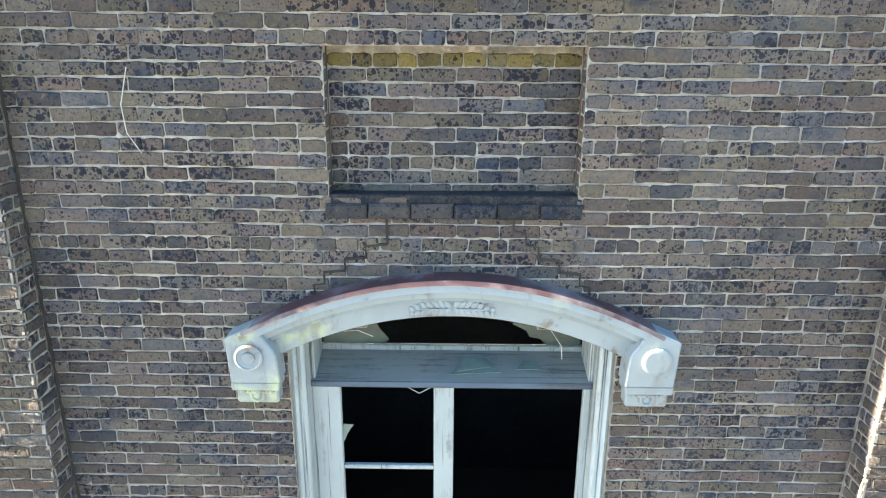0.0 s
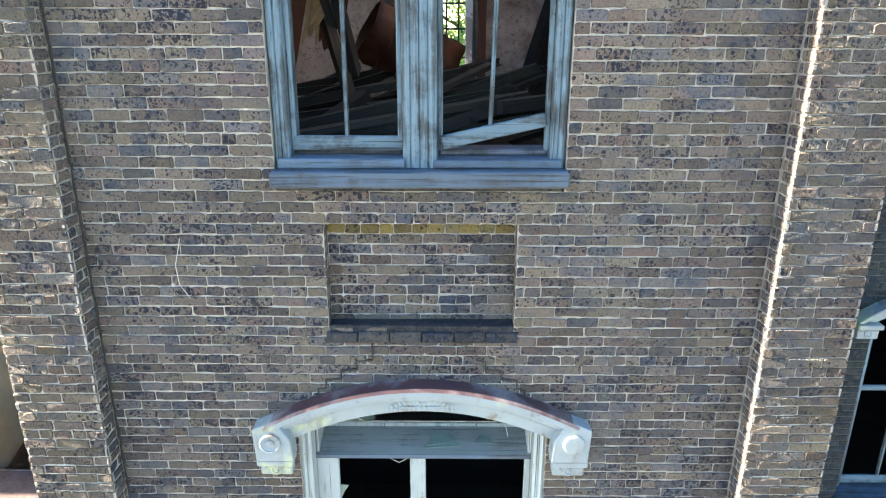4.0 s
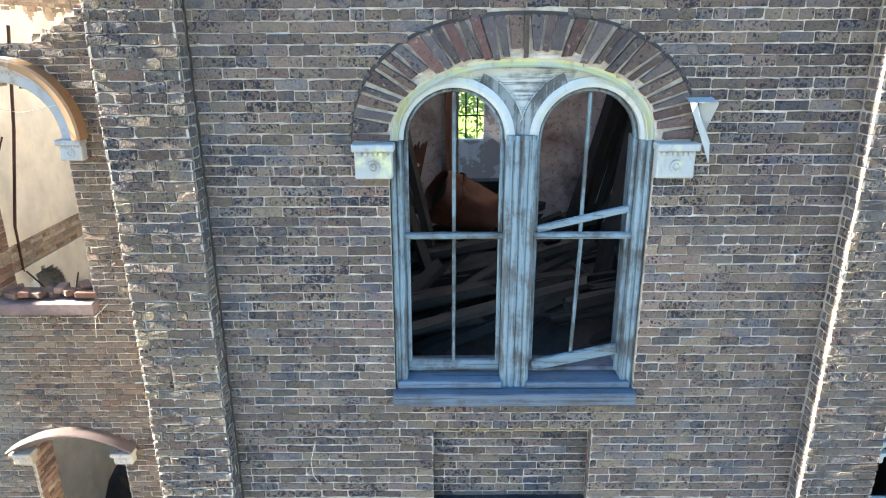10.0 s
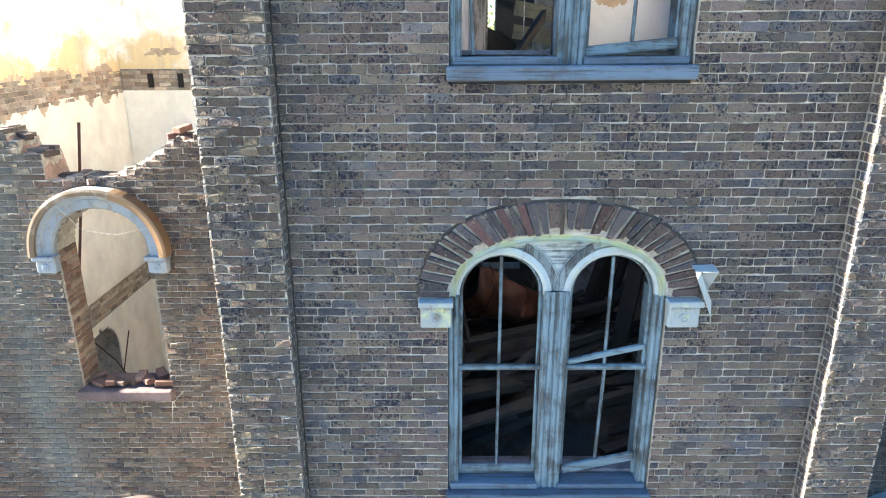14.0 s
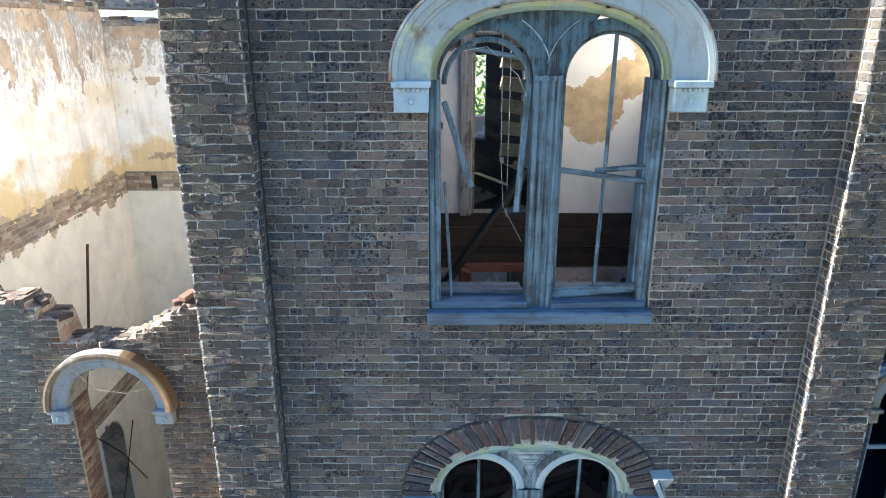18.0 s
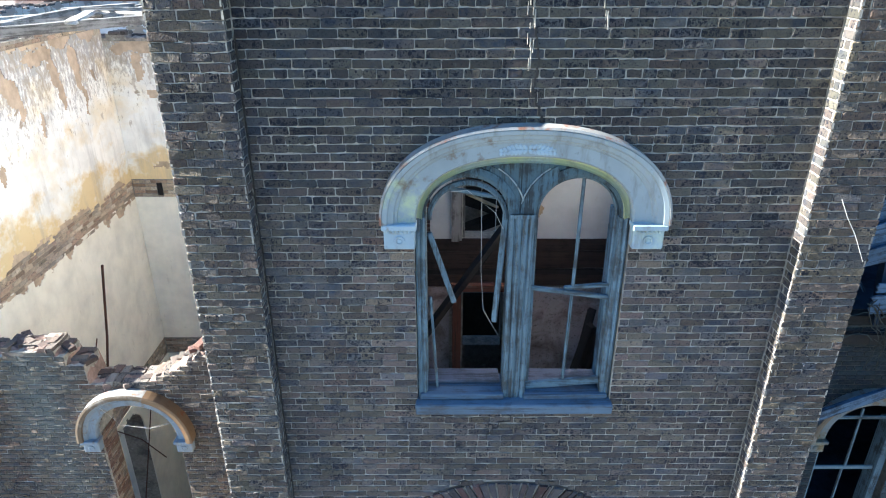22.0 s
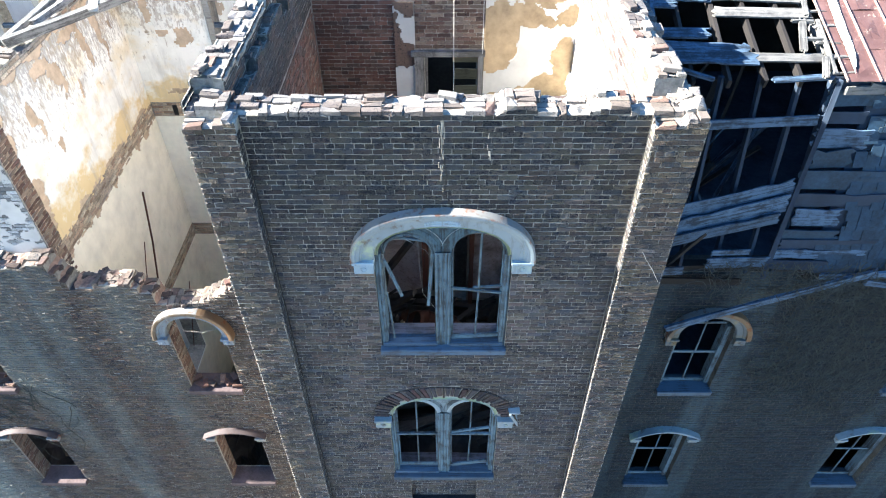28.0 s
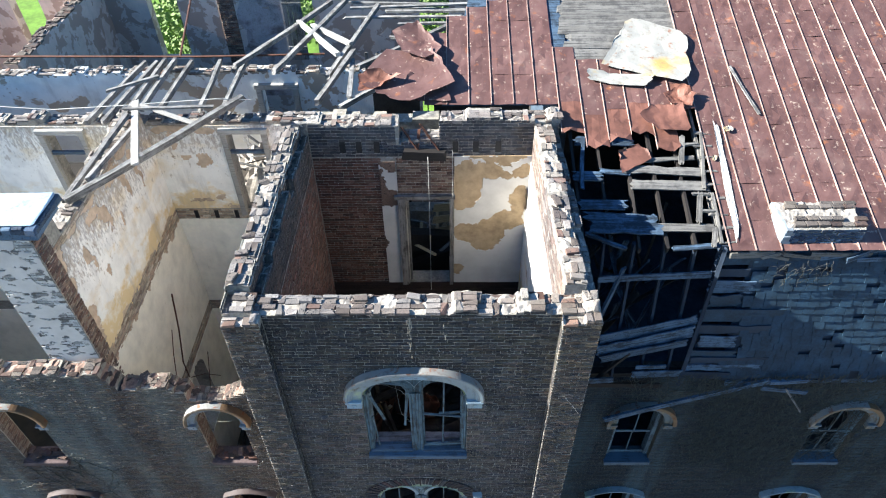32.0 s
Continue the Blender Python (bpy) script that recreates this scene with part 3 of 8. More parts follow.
def beam_bm(p, q, w, h, twist=0.0, rough=0.012, seed=0):
    """A sawn timber from p to q, with slightly split, uneven ends; along local x."""
    rng = random.Random(seed)
    p, q = Vector(p), Vector(q)
    d = q - p
    n = max(2, int(d.length / 0.5))
    rot = d.to_track_quat("X", "Z").to_matrix().to_4x4()
    verts, faces = [], []
    bow = rng.uniform(-0.02, 0.02) * d.length * 0.4
    for i in range(n + 1):
        x = d.length * i / n
        if i in (0, n):
            ends = [x + rng.uniform(-1, 1) * w * 0.5 for _ in range(4)]
        else:
            ends = [x] * 4
        k = bow * math.sin(math.pi * i / n)
        for j, (sy, sz) in enumerate(((-1, -1), (1, -1), (1, 1), (-1, 1))):
            verts.append((ends[j], sy * w / 2 + k + rng.uniform(-rough, rough) * 0.5, sz * h / 2 + rng.uniform(-rough, rough) * 0.5))
    for i in range(n):
        for j in range(4):
            a, b = 4 * i + j, 4 * i + (j + 1) % 4
            faces.append((a, b, b + 4, a + 4))
    faces += [(3, 2, 1, 0), tuple(4 * n + j for j in range(4))]
    m = Matrix.Translation(p) @ rot @ pose(0, 0, 0, twist, 0, 0)
    return verts, faces, m


def beam(name, p, q, w, h, mat, label="", category="timber", group="", parent=None, twist=0.0, seed=0):
    verts, faces, m = beam_bm(p, q, w, h, twist, seed=seed)
    ob = new(name, mesh_of(name, verts, faces, mat))
    ob.matrix_world = m
    if parent is not None:
        ob.parent = parent
        return tagged(ob, label)
    return tagged(ob, label, category, group)


def rod_mesh(name, pts, radius, mat, sides=6):
    """A thin bent rod, wire or stem through the given points."""
    pts = [Vector(p) for p in pts]
    verts, faces = [], []
    for i, p in enumerate(pts):
        d = (pts[min(i + 1, len(pts) - 1)] - pts[max(i - 1, 0)]).normalized()
        a = d.orthogonal().normalized()
        b = d.cross(a)
        for k in range(sides):
            t = 2 * math.pi * k / sides
            verts.append(p + (a * math.cos(t) + b * math.sin(t)) * radius)
    for i in range(len(pts) - 1):
        for k in range(sides):
            k2 = (k + 1) % sides
            faces.append((i * sides + k, i * sides + k2, (i + 1) * sides + k2, (i + 1) * sides + k))
    faces += [tuple(range(sides))[::-1], tuple((len(pts) - 1) * sides + k for k in range(sides))]
    return mesh_of(name, verts, faces, mat)


COURSE, BRICK = 0.0706, 0.216


def minus(spans, a, b):
    out = []
    for s, t in spans:
        if b <= s or a >= t:
            out.append((s, t))
            continue
        if a > s:
            out.append((s, a))
        if b < t:
            out.append((b, t))
    return out


class Opening:
    """A hole in a wall: straight jambs to the spring, then an arch of the given rise."""

    def __init__(self, cx, hw, z0, spring, rise=0.0, power=2.0):
        self.cx, self.hw, self.z0, self.spring, self.rise, self.power = cx, hw, z0, spring, rise, power

    def half(self, v):
        if v < self.z0 or v > self.spring + self.rise:
            return 0.0
        if v <= self.spring:
            return self.hw
        k = (v - self.spring) / self.rise
        return self.hw * max(0.0, 1 - k ** self.power) ** (1 / self.power)


def spans_at(v, u0, u1, holes, top=None):
    spans = [(u0, u1)]
    if top is not None:
        n = int((u1 - u0) / (BRICK / 2)) + 1
        for i in range(n):
            a = u0 + i * BRICK / 2
            if top(a + BRICK / 4) < v:
                spans = minus(spans, a, min(u1, a + BRICK / 2))
    for h in holes:
        w = h.half(v)
        if w > 0.01:
            spans = minus(spans, h.cx - w, h.cx + w)
    return [s for s in spans if s[1] - s[0] > 0.025]


def wall_body(name, frame4, u0, u1, v0, v1, thick, holes, mat, parent, top=None, label="", step=COURSE):
    """The solid of a wall, course by course, with its openings right through. frame4: (u, v, outward) to world."""
    verts, faces = [], []
    rows, v = [], v0
    while v < v1 - 1e-6:
        w = min(v + step, v1)
        s = tuple((round(p, 4), round(q, 4)) for p, q in spans_at((v + w) / 2, u0, u1, holes, top))
        if rows and rows[-1][2] == s:
            rows[-1][1] = w
        else:
            rows.append([v, w, s])
        v = w
    for a, b, s in rows:
        for p, q in s:
            k = len(verts)
            for d in (0.0, -thick):
                verts += [frame4 @ Vector((p, a, d)), frame4 @ Vector((q, a, d)), frame4 @ Vector((q, b, d)), frame4 @ Vector((p, b, d))]
            faces += [tuple(k + i for i in f) for f in ((0, 1, 2, 3), (7, 6, 5, 4), (4, 5, 1, 0), (5, 6, 2, 1), (6, 7, 3, 2), (7, 4, 0, 3))]
    return part(name, mesh_of(name, verts, faces, mat), mat, parent, label)


def lay(u0, u1, v0, v1, holes, top=None, seed=1, course=COURSE, header_every=7, gap=0.0078, header_at=4):
    """The bricks of a wall in common bond, on slightly wavering courses: rows of (u0, u1, v0, v1)."""
    rng = random.Random(seed)
    out, k, v = [], 0, v0
    while v < v1 - course * 0.5:
        length = BRICK / 2 if (k % header_every) == header_at else BRICK
        off = rng.uniform(-0.02, 0.02) + (length / 2 if k % 2 else 0.0)
        bed = gap * rng.uniform(0.8, 1.25)
        for s, t in spans_at(v + course / 2, u0, u1, holes, top):
            u = math.floor((s - off) / length) * length + off
            a = s
            while a < t - 0.02:
                u += length
                b = min(t, u + rng.uniform(-0.011, 0.011)) if t - u > 0.075 else t
                if b - a > 0.045:
                    head = gap * rng.uniform(0.4, 0.9)
                    sway = 0.005 * noise.noise(Vector((a * 1.7, v * 2.0, seed)))
                    out.append((a + head / 2, b - head / 2, v + sway + bed / 2 + rng.uniform(-.0018, .0018), v + sway + course - bed / 2 + rng.uniform(-.0018, .0018)))
                    a = b
                if b >= t:
                    break
        v += course
        k += 1
    return out


BRICK_FACES = ((8, 9, 10, 11), (4, 5, 9, 8), (5, 6, 10, 9), (6, 7, 11, 10), (7, 4, 8, 11), (0, 1, 5, 4), (1, 2, 6, 5), (2, 3, 7, 6), (3, 0, 4, 7))
WORN_N = 12
WORN_FACES = [tuple(range(2 * WORN_N, 3 * WORN_N))] + [(r * WORN_N + k, r * WORN_N + (k + 1) % WORN_N, (r + 1) * WORN_N + (k + 1) % WORN_N, (r + 1) * WORN_N + k) for r in (1, 0) for k in range(WORN_N)]
WORN_SLOTS = [0] * (1 + WORN_N) + [1] * WORN_N        # the flanks, buried in mortar, take the second material


def brick_verts(a, b, c, d, proud, rng, chamfer=0.006, rough=0.0025):
    """A square-edged brick: 12 points."""
    o = []
    for inset, w in ((0, -0.012), (0, proud - chamfer * 0.8), (chamfer, proud)):
        for u, v in ((a + inset, c + inset), (b - inset, c + inset), (b - inset, d - inset), (a + inset, d - inset)):
            o.append((u + rng.uniform(-rough, rough), v + rng.uniform(-rough, rough), w + (rng.uniform(-rough, rough) * 0.8 if w > 0 else 0)))
    return o


def worn_brick(a, b, c, d, proud, rng, chamfer=0.006, rough=0.003, tilt=0.002):
    """A brick with rubbed corners and wavering arrises: 36 points."""
    o = []
    cut = [rng.uniform(0.003, 0.007 + rough * 0.5) if rng.random() < 0.8 else rng.uniform(0.007, 0.016) for _ in range(4)]
    dent = [(rng.uniform(-rough, rough), rng.uniform(-rough, rough)) for _ in range(WORN_N)]
    tip, nod = rng.uniform(-tilt, tilt), rng.uniform(-tilt, tilt) * 0.5
    f0, f1, f2, f3 = (rng.uniform(0.25, 0.45) for _ in range(4))
    for inset, w in ((0, -0.012), (0, proud - chamfer), (chamfer, proud)):
        a1, b1, c1, d1 = a + inset, b - inset, c + inset, d - inset
        k0, k1, k2, k3 = cut
        L = b1 - a1
        outline = ((a1 + k0, c1), (a1 + L * f0, c1), (b1 - L * f1, c1), (b1 - k1, c1), (b1, c1 + k1 * 0.8), (b1, d1 - k2 * 0.8), (b1 - k2, d1), (b1 - L * f2, d1), (a1 + L * f3, d1), (a1 + k3, d1), (a1, d1 - k3 * 0.8), (a1, c1 + k0 * 0.8))
        for k, (u, v) in enumerate(outline):
            o.append((u + dent[k][0], v + dent[k][1], w + (rng.uniform(-.0014, .0014) + tip * (1 if u > (a + b) / 2 else -1) + nod * (1 if v > (c + d) / 2 else -1) if w > 0 else 0)))
    return o


BRICK_MESHES = {}


def slotted(me, mortar, count=1):
    """Gives a mesh of worn bricks its second material on the flanks."""
    me.materials.append(mortar)
    me.polygons.foreach_set("material_index", WORN_SLOTS * count)
    return me


def brick_unit(mat, kind, variant, wear=0.0032, proud=0.007, mortar=None):
    key = (mat.name, kind, variant, wear, proud)
    if key not in BRICK_MESHES:
        L, H = (BRICK if kind == "s" else BRICK / 2) - 0.0105, COURSE - 0.0105
        rng = random.Random((7 if kind == "s" else 3) + variant * 17)
        BRICK_MESHES[key] = slotted(mesh_of("brick", worn_brick(-L / 2, L / 2, -H / 2, H / 2, proud, rng, min(0.006, proud * 0.7), wear), WORN_FACES, mat), mortar or M_MORTAR)
    return BRICK_MESHES[key]


def brickwork(frame4, rows, mat, parent, seed=3, near=None, rest_name="brickwork", proud=0.007, tilt=0.002, wear=0.0034, mortar=None, pick=None):
    """Lays bricks on a face: those chosen by near() are single parts, the rest one joined part for each material. pick(u, v, rng) may name another brick."""
    rng = random.Random(seed)
    mortar = mortar or M_MORTAR
    heaps, single = {}, 0
    for a, b, c, d in rows:
        m = (pick((a + b) / 2, (c + d) / 2, rng) if pick else None) or mat
        if near is not None and single < 300 and near((a + b) / 2, (c + d) / 2):
            kind = "s" if b - a > 0.14 else "h"
            L = (BRICK if kind == "s" else BRICK / 2) - 0.0105
            ob = new("brick", brick_unit(m, kind, rng.randrange(16), wear, proud, mortar))
            ob.parent = parent
            ob.matrix_world = frame4 @ Matrix.Translation(((a + b) / 2, (c + d) / 2, rng.uniform(-tilt, tilt))) @ pose(0, 0, 0, rng.uniform(-tilt, tilt) * 300, rng.uniform(-tilt, tilt) * 500, rng.uniform(-tilt, tilt) * 180) @ Matrix.Diagonal(((b - a) / L, (d - c) / (COURSE - 0.0105), 1, 1))
            single += 1
            continue
        verts, faces = heaps.setdefault(m.name, (m, [], []))[1:]
        k = len(verts)
        verts += [frame4 @ Vector(v) for v in worn_brick(a, b, c, d, proud + rng.uniform(-.0025, .0025), rng, min(0.006, proud * 0.7), wear, tilt)]
        faces += [tuple(k + i for i in f) for f in WORN_FACES]
    for m, verts, faces in heaps.values():
        ob = part(rest_name, slotted(mesh_of(rest_name, verts, faces, m), mortar, len(faces) // len(WORN_FACES)), m, parent)
        tagged(ob, kind="stuff")


def cap_bricks(frame4, u0, u1, top, thick, mat, parent, seed, single=True, miss=0.12, skip=None):
    """The broken head of a wall: the bricks of its topmost course, each askew by a little, some gone."""
    rng = random.Random(seed)
    bv, bf = [], []
    u = u0
    while u < u1 - 0.05:
        t = top(u + BRICK / 4)
        step = BRICK if (top(u + BRICK * 0.75) == t and u + BRICK < u1 and rng.random() < 0.5) else BRICK / 2
        d = 0.0
        head = step < BRICK and rng.random() < 0.7
        while d < thick - 0.04:
            dep = min(0.205 if head else 0.1, thick - d)
            if rng.random() > miss and not (skip and skip(u, t)):
                a0, b0, h, skew = u + 0.004, u + step - 0.005 + rng.uniform(-.006, .004), 0.056 + rng.uniform(-.008, .005), rng.gauss(0, 0.05)
                z0 = math.ceil(t / COURSE - 0.5) * COURSE - 0.012
                vs = []
                for zz in (z0, z0 + h):
                    for uu, dd in ((a0, -d - 0.004), (b0, -d - 0.004), (b0, -d - dep + 0.006), (a0, -d - dep + 0.006)):
                        chip = rng.uniform(.015, .05) if zz > z0 and rng.random() < 0.22 else 0.0
                        vs.append(frame4 @ Vector((uu + skew * (dd + d) + rng.uniform(-.006, .006) + (chip if uu == a0 else -chip), zz + rng.uniform(-.006, .006) - chip * 0.5, dd + 0.012 + rng.uniform(-.008, .008))))
                k = len(bv)
                fs = [(3, 2, 1, 0), (4, 5, 6, 7), (0, 1, 5, 4), (1, 2, 6, 5), (2, 3, 7, 6), (3, 0, 4, 7)]
                if single:
                    part("brick", mesh_of("brick", vs, fs, mat), mat, parent)
                else:
                    bv += vs
                    bf += [tuple(k + i for i in f) for f in fs]
            d += dep
        u += step
    if bv:
        tagged(part("head_bricks", mesh_of("head_bricks", bv, bf, mat), mat, parent), kind="stuff")


def wall_head(frame4, u0, u1, top, thick, mat, parent, seed, skip=None):
    """The crumbled mortar left on a broken wall head: an uneven bed that half buries the topmost bricks."""
    rng = random.Random(seed)
    nu, nd = max(2, int((u1 - u0) / 0.055)), max(4, int(thick / 0.055))
    vs, fs = [], []
    level = [math.ceil(top(u0 + (u1 - u0) * min(i + 0.5, nu - 0.5) / nu) / COURSE - 0.5) * COURSE for i in range(nu + 1)]
    for i in range(nu + 1):
        u = u0 + (u1 - u0) * i / nu
        for j in range(nd + 1):
            d = thick * j / nd
            n = noise.noise(Vector((u * 9, d * 9, seed))) + 0.6 * noise.noise(Vector((u * 25, d * 25, seed + 5)))
            rim = 0.012 if j in (0, nd) else 0.0
            vs.append(frame4 @ Vector((u + rng.uniform(-.012, .012), level[i] + 0.010 + 0.035 * n - rim * 2, -d + 0.012 * (1 if j == 0 else -1 if j == nd else 0) - rim + rng.uniform(-.01, .01))))
    k = len(vs)
    for i in range(nu + 1):
        for j in (0, nd):
            vs.append(frame4 @ Vector((u0 + (u1 - u0) * i / nu, level[i] - 0.10, -thick * j / nd + (-0.004 if j == 0 else 0.004))))
    for i in range(nu):
        for j in range(nd):
            a = i * (nd + 1) + j
            fs.append((a, a + 1, a + nd + 2, a + nd + 1))
        fs.append((i * (nd + 1), (i + 1) * (nd + 1), k + 2 * i + 2, k + 2 * i))
        fs.append((i * (nd + 1) + nd, k + 2 * i + 1, k + 2 * i + 3, (i + 1) * (nd + 1) + nd))
    return part("head_mortar", mesh_of("head_mortar", vs, fs, mat), mat, parent, "crumbled bleached mortar on the wall head")


def plank(name, p, q, w, h, mat, label="", category="board", group="", parent=None, seed=0, edge=False, twist=0.0, tooth=0.5):
    """A split board from p to q with splintered ends and uneven edges; edge: its width stands upright."""
    rr = random.Random(seed * 7 + 1)
    p, q = Vector(p), Vector(q)
    d = q - p
    L = d.length
    n = max(3, int(L / 0.22))
    side = lambda s: [(L * i / n, s * (w / 2 - (rr.uniform(0, 0.03) if rr.random() < 0.85 else rr.uniform(0.05, 0.2)) * w)) for i in range(1, n)]
    teeth = lambda x, s: [(x + s * rr.uniform(-1, 0.15) * min(tooth * w, 0.3 * L), w * (k / 7 - 0.5)) for k in range(8)]
    out = teeth(L, 1) + side(1)[::-1] + teeth(0, -1)[::-1] + side(-1)
    k = len(out)
    bow = rr.uniform(-0.012, 0.012) * L
    sh = lambda x, v, z: (x, v + bow * math.sin(math.pi * max(0, min(1, x / L))), z) if not edge else (x, z, v + bow * math.sin(math.pi * max(0, min(1, x / L))))
    wob = [rr.uniform(-0.003, 0.003) for _ in out]
    vs = [sh(x, v, -h / 2 + t) for (x, v), t in zip(out, wob)] + [sh(x, v, h / 2 + t) for (x, v), t in zip(out, wob)]
    fs = [tuple(range(k))[::-1], tuple(range(k, 2 * k))] + [(i, (i + 1) % k, k + (i + 1) % k, k + i) for i in range(k)]
    bm = bmesh.new()
    bv = [bm.verts.new(v) for v in vs]
    for f in fs:
        bm.faces.new([bv[i] for i in f])
    bmesh.ops.recalc_face_normals(bm, faces=bm.faces)
    bmesh.ops.triangulate(bm, faces=[f for f in bm.faces if len(f.verts) > 4])
    ob = part(name, bm, mat)
    ob.matrix_world = Matrix.Translation(p) @ d.to_track_quat("X", "Z").to_matrix().to_4x4() @ pose(0, 0, 0, twist, 0, 0)
    if parent is not None:
        ob.parent = parent
        return tagged(ob, label)
    return tagged(ob, label, category, group)


def flaked_coat(name, frame4, u0, u1, v0, v1, bare, mat, parent, label, cell=0.022, thick=0.008):
    """A coat of plaster with pieces fallen off: bare holds (u, v, half width, half height) of the lost patches."""
    nu, nv = int((u1 - u0) / cell), int((v1 - v0) / cell)
    vs, fs = [], []
    at = {}

    def idx(i, j, back):
        if (i, j, back) not in at:
            at[i, j, back] = len(vs)
            vs.append(frame4 @ Vector((u0 + (u1 - u0) * i / nu, v0 + (v1 - v0) * j / nv, -thick if back else 0.0)))
        return at[i, j, back]

    def on(i, j):
        if not (0 <= i < nu and 0 <= j < nv):
            return False
        u, v = u0 + (u1 - u0) * (i + 0.5) / nu, v0 + (v1 - v0) * (j + 0.5) / nv
        u2 = u + 0.10 * noise.noise(Vector((u * 4, v * 4, 1))) + 0.04 * noise.noise(Vector((u * 13, v * 13, 2)))
        v2 = v + 0.10 * noise.noise(Vector((u * 4, v * 4, 7))) + 0.04 * noise.noise(Vector((u * 13, v * 13, 8)))
        return not any(((u2 - a) / c) ** 2 + ((v2 - b) / d) ** 2 < 1 for a, b, c, d in bare)

    keep = {(i, j) for i in range(nu) for j in range(nv) if on(i, j)}
    for i, j in keep:
        ring4 = ((i, j), (i + 1, j), (i + 1, j + 1), (i, j + 1))
        fs.append(tuple(idx(a, b, 0) for a, b in ring4))
        for (di, dj), k in (((0, -1), 0), ((1, 0), 1), ((0, 1), 2), ((-1, 0), 3)):
            if (i + di, j + dj) not in keep:
                a, b = ring4[k], ring4[(k + 1) % 4]
                fs.append((idx(*a, 0), idx(*a, 1), idx(*b, 1), idx(*b, 0)))
    return part(name, mesh_of(name, vs, fs, mat), mat, parent, label)


def face_frame(origin, u, n):
    """The frame of an upright face: u along it, z up, n outward; origin is a point on it at z = 0."""
    u, n = Vector(u), Vector(n)
    m = Matrix((u, Vector((0, 0, 1)), n)).transposed().to_4x4()
    m.translation = Vector(origin)
    return m


def loose_bricks(name, spots, mat, parent=None, label="", seed=5):
    """Bricks lying about, each an object of its own; spots: (x, y, z, turn in degrees)."""
    rng = random.Random(seed)
    for x, y, z, turn in spots:
        key = ("loose", mat.name)
        if key not in BRICK_MESHES:
            bm = bmesh.new()
            add_box(bm, (-.102, -.05, -.03), (.102, .05, .03), None, 0.006, 0.003, rng)
            me = bpy.data.meshes.new("brick")
            bm.to_mesh(me)
            bm.free()
            me.materials.append(mat)
            BRICK_MESHES[key] = me
        ob = new(name, BRICK_MESHES[key])
        ob.parent = parent
        ob.matrix_world = pose(x, y, z, rng.uniform(-6, 6), rng.uniform(-6, 6), turn)
        if label:
            tagged(ob, label, "brick", "loose bricks")

# ---- tower ----
XL, XR, XLI, XRI = -2.70, 2.76, -2.14, 2.20     # outer corners and inner pilaster edges
TOP = 13.58
rng = random.Random(11)
TOPN = [rng.random() for _ in range(400)]


def ragged(u, amount, seed=0):
    """Broken wall tops: a few courses more or less along the wall."""
    i = int(math.floor(u / 0.32 + 100 + seed * 17)) % 400
    return math.floor(TOPN[i] * amount) * COURSE


W1 = Opening(0.0, 0.87, 1.55, 4.17, 0.20, 2.0)
W2 = Opening(0.0, 0.89, 5.96, 7.93, 0.54, 2.3)
W3 = Opening(0.0, 0.88, 9.62, 11.52, 0.55, 2.3)
RECESS = Opening(0.0, 0.612, 4.985, 5.695)
VOUSS = Opening(0.0, 1.125, 7.93, 7.93, 0.80, 2.3)

front = face_frame((0, 0.009, 0), (1, 0, 0), (0, -1, 0))
tower_front = thing("wall_tower_front", "tall brick tower wall with arched windows and ragged top", "wall", kind="structure")
tower_top = lambda u: TOP - 0.03 + ragged(u, 1.6)
wall_body("wall_core", front, XL + 0.02, XR - 0.02, 0, TOP + 0.2, 0.08, [W1, W2, W3, RECESS], M_MORTAR, tower_front, tower_top)
inner = face_frame((0, 0.089, 0), (1, 0, 0), (0, -1, 0))
wall_body("wall_backing", inner, XL + 0.02, XR - 0.02, 0, TOP + 0.2, 0.30, [W1, W2, W3, RECESS], M_RED, tower_front, tower_top)
rows = lay(XLI, XRI, 0.0, TOP + 0.1, [W1, W2, W3, RECESS, VOUSS], tower_top, 21)


def scoured(u, v, rng):
    """The jambs beside the upper windows, where the bricks have been washed clean."""
    for z0, z1, deep in ((9.75, 11.35, 0.42), (6.1, 7.6, 0.22)):
        if z0 < v < z1 and 0.88 < abs(u) < 0.9 + deep and rng.random() < 0.85 - (abs(u) - 0.88) / deep * 0.6:
            return M_BRICKP
    return None


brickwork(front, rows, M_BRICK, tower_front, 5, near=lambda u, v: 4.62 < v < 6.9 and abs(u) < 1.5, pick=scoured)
# the sunk panel under the second window
cap_bricks(front, XLI, XRI, tower_top, 0.38, M_CAPB, tower_front, 91, True, 0.22)
wall_head(front, XLI, XRI, tower_top, 0.38, M_HEADMORTAR, tower_front, 191)
for ua, ub in ((XL + 0.02, XLI), (XRI, XR - 0.02)):
    cap_bricks(front, ua, ub, tower_top, 0.38, M_CAPB, tower_front, 391, True, 0.3)
    wall_head(front, ua, ub, tower_top, 0.38, M_HEADMORTAR, tower_front, 392)
panel = face_frame((0, 0.125, 0), (1, 0, 0), (0, -1, 0))
part("panel_mortar", box((-0.64, 0.124, 4.88), (0.64, 0.20, 5.78), 0.001), M_MORTAR, tower_front)
panel_rows = lay(-0.61, 0.61, 4.985, 5.695, [], None, 8, header_at=2)
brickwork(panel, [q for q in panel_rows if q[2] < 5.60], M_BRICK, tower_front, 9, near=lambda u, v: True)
brickwork(panel, [q for q in panel_rows if q[2] >= 5.60], M_LICHEN, tower_front, 10, near=lambda u, v: True)
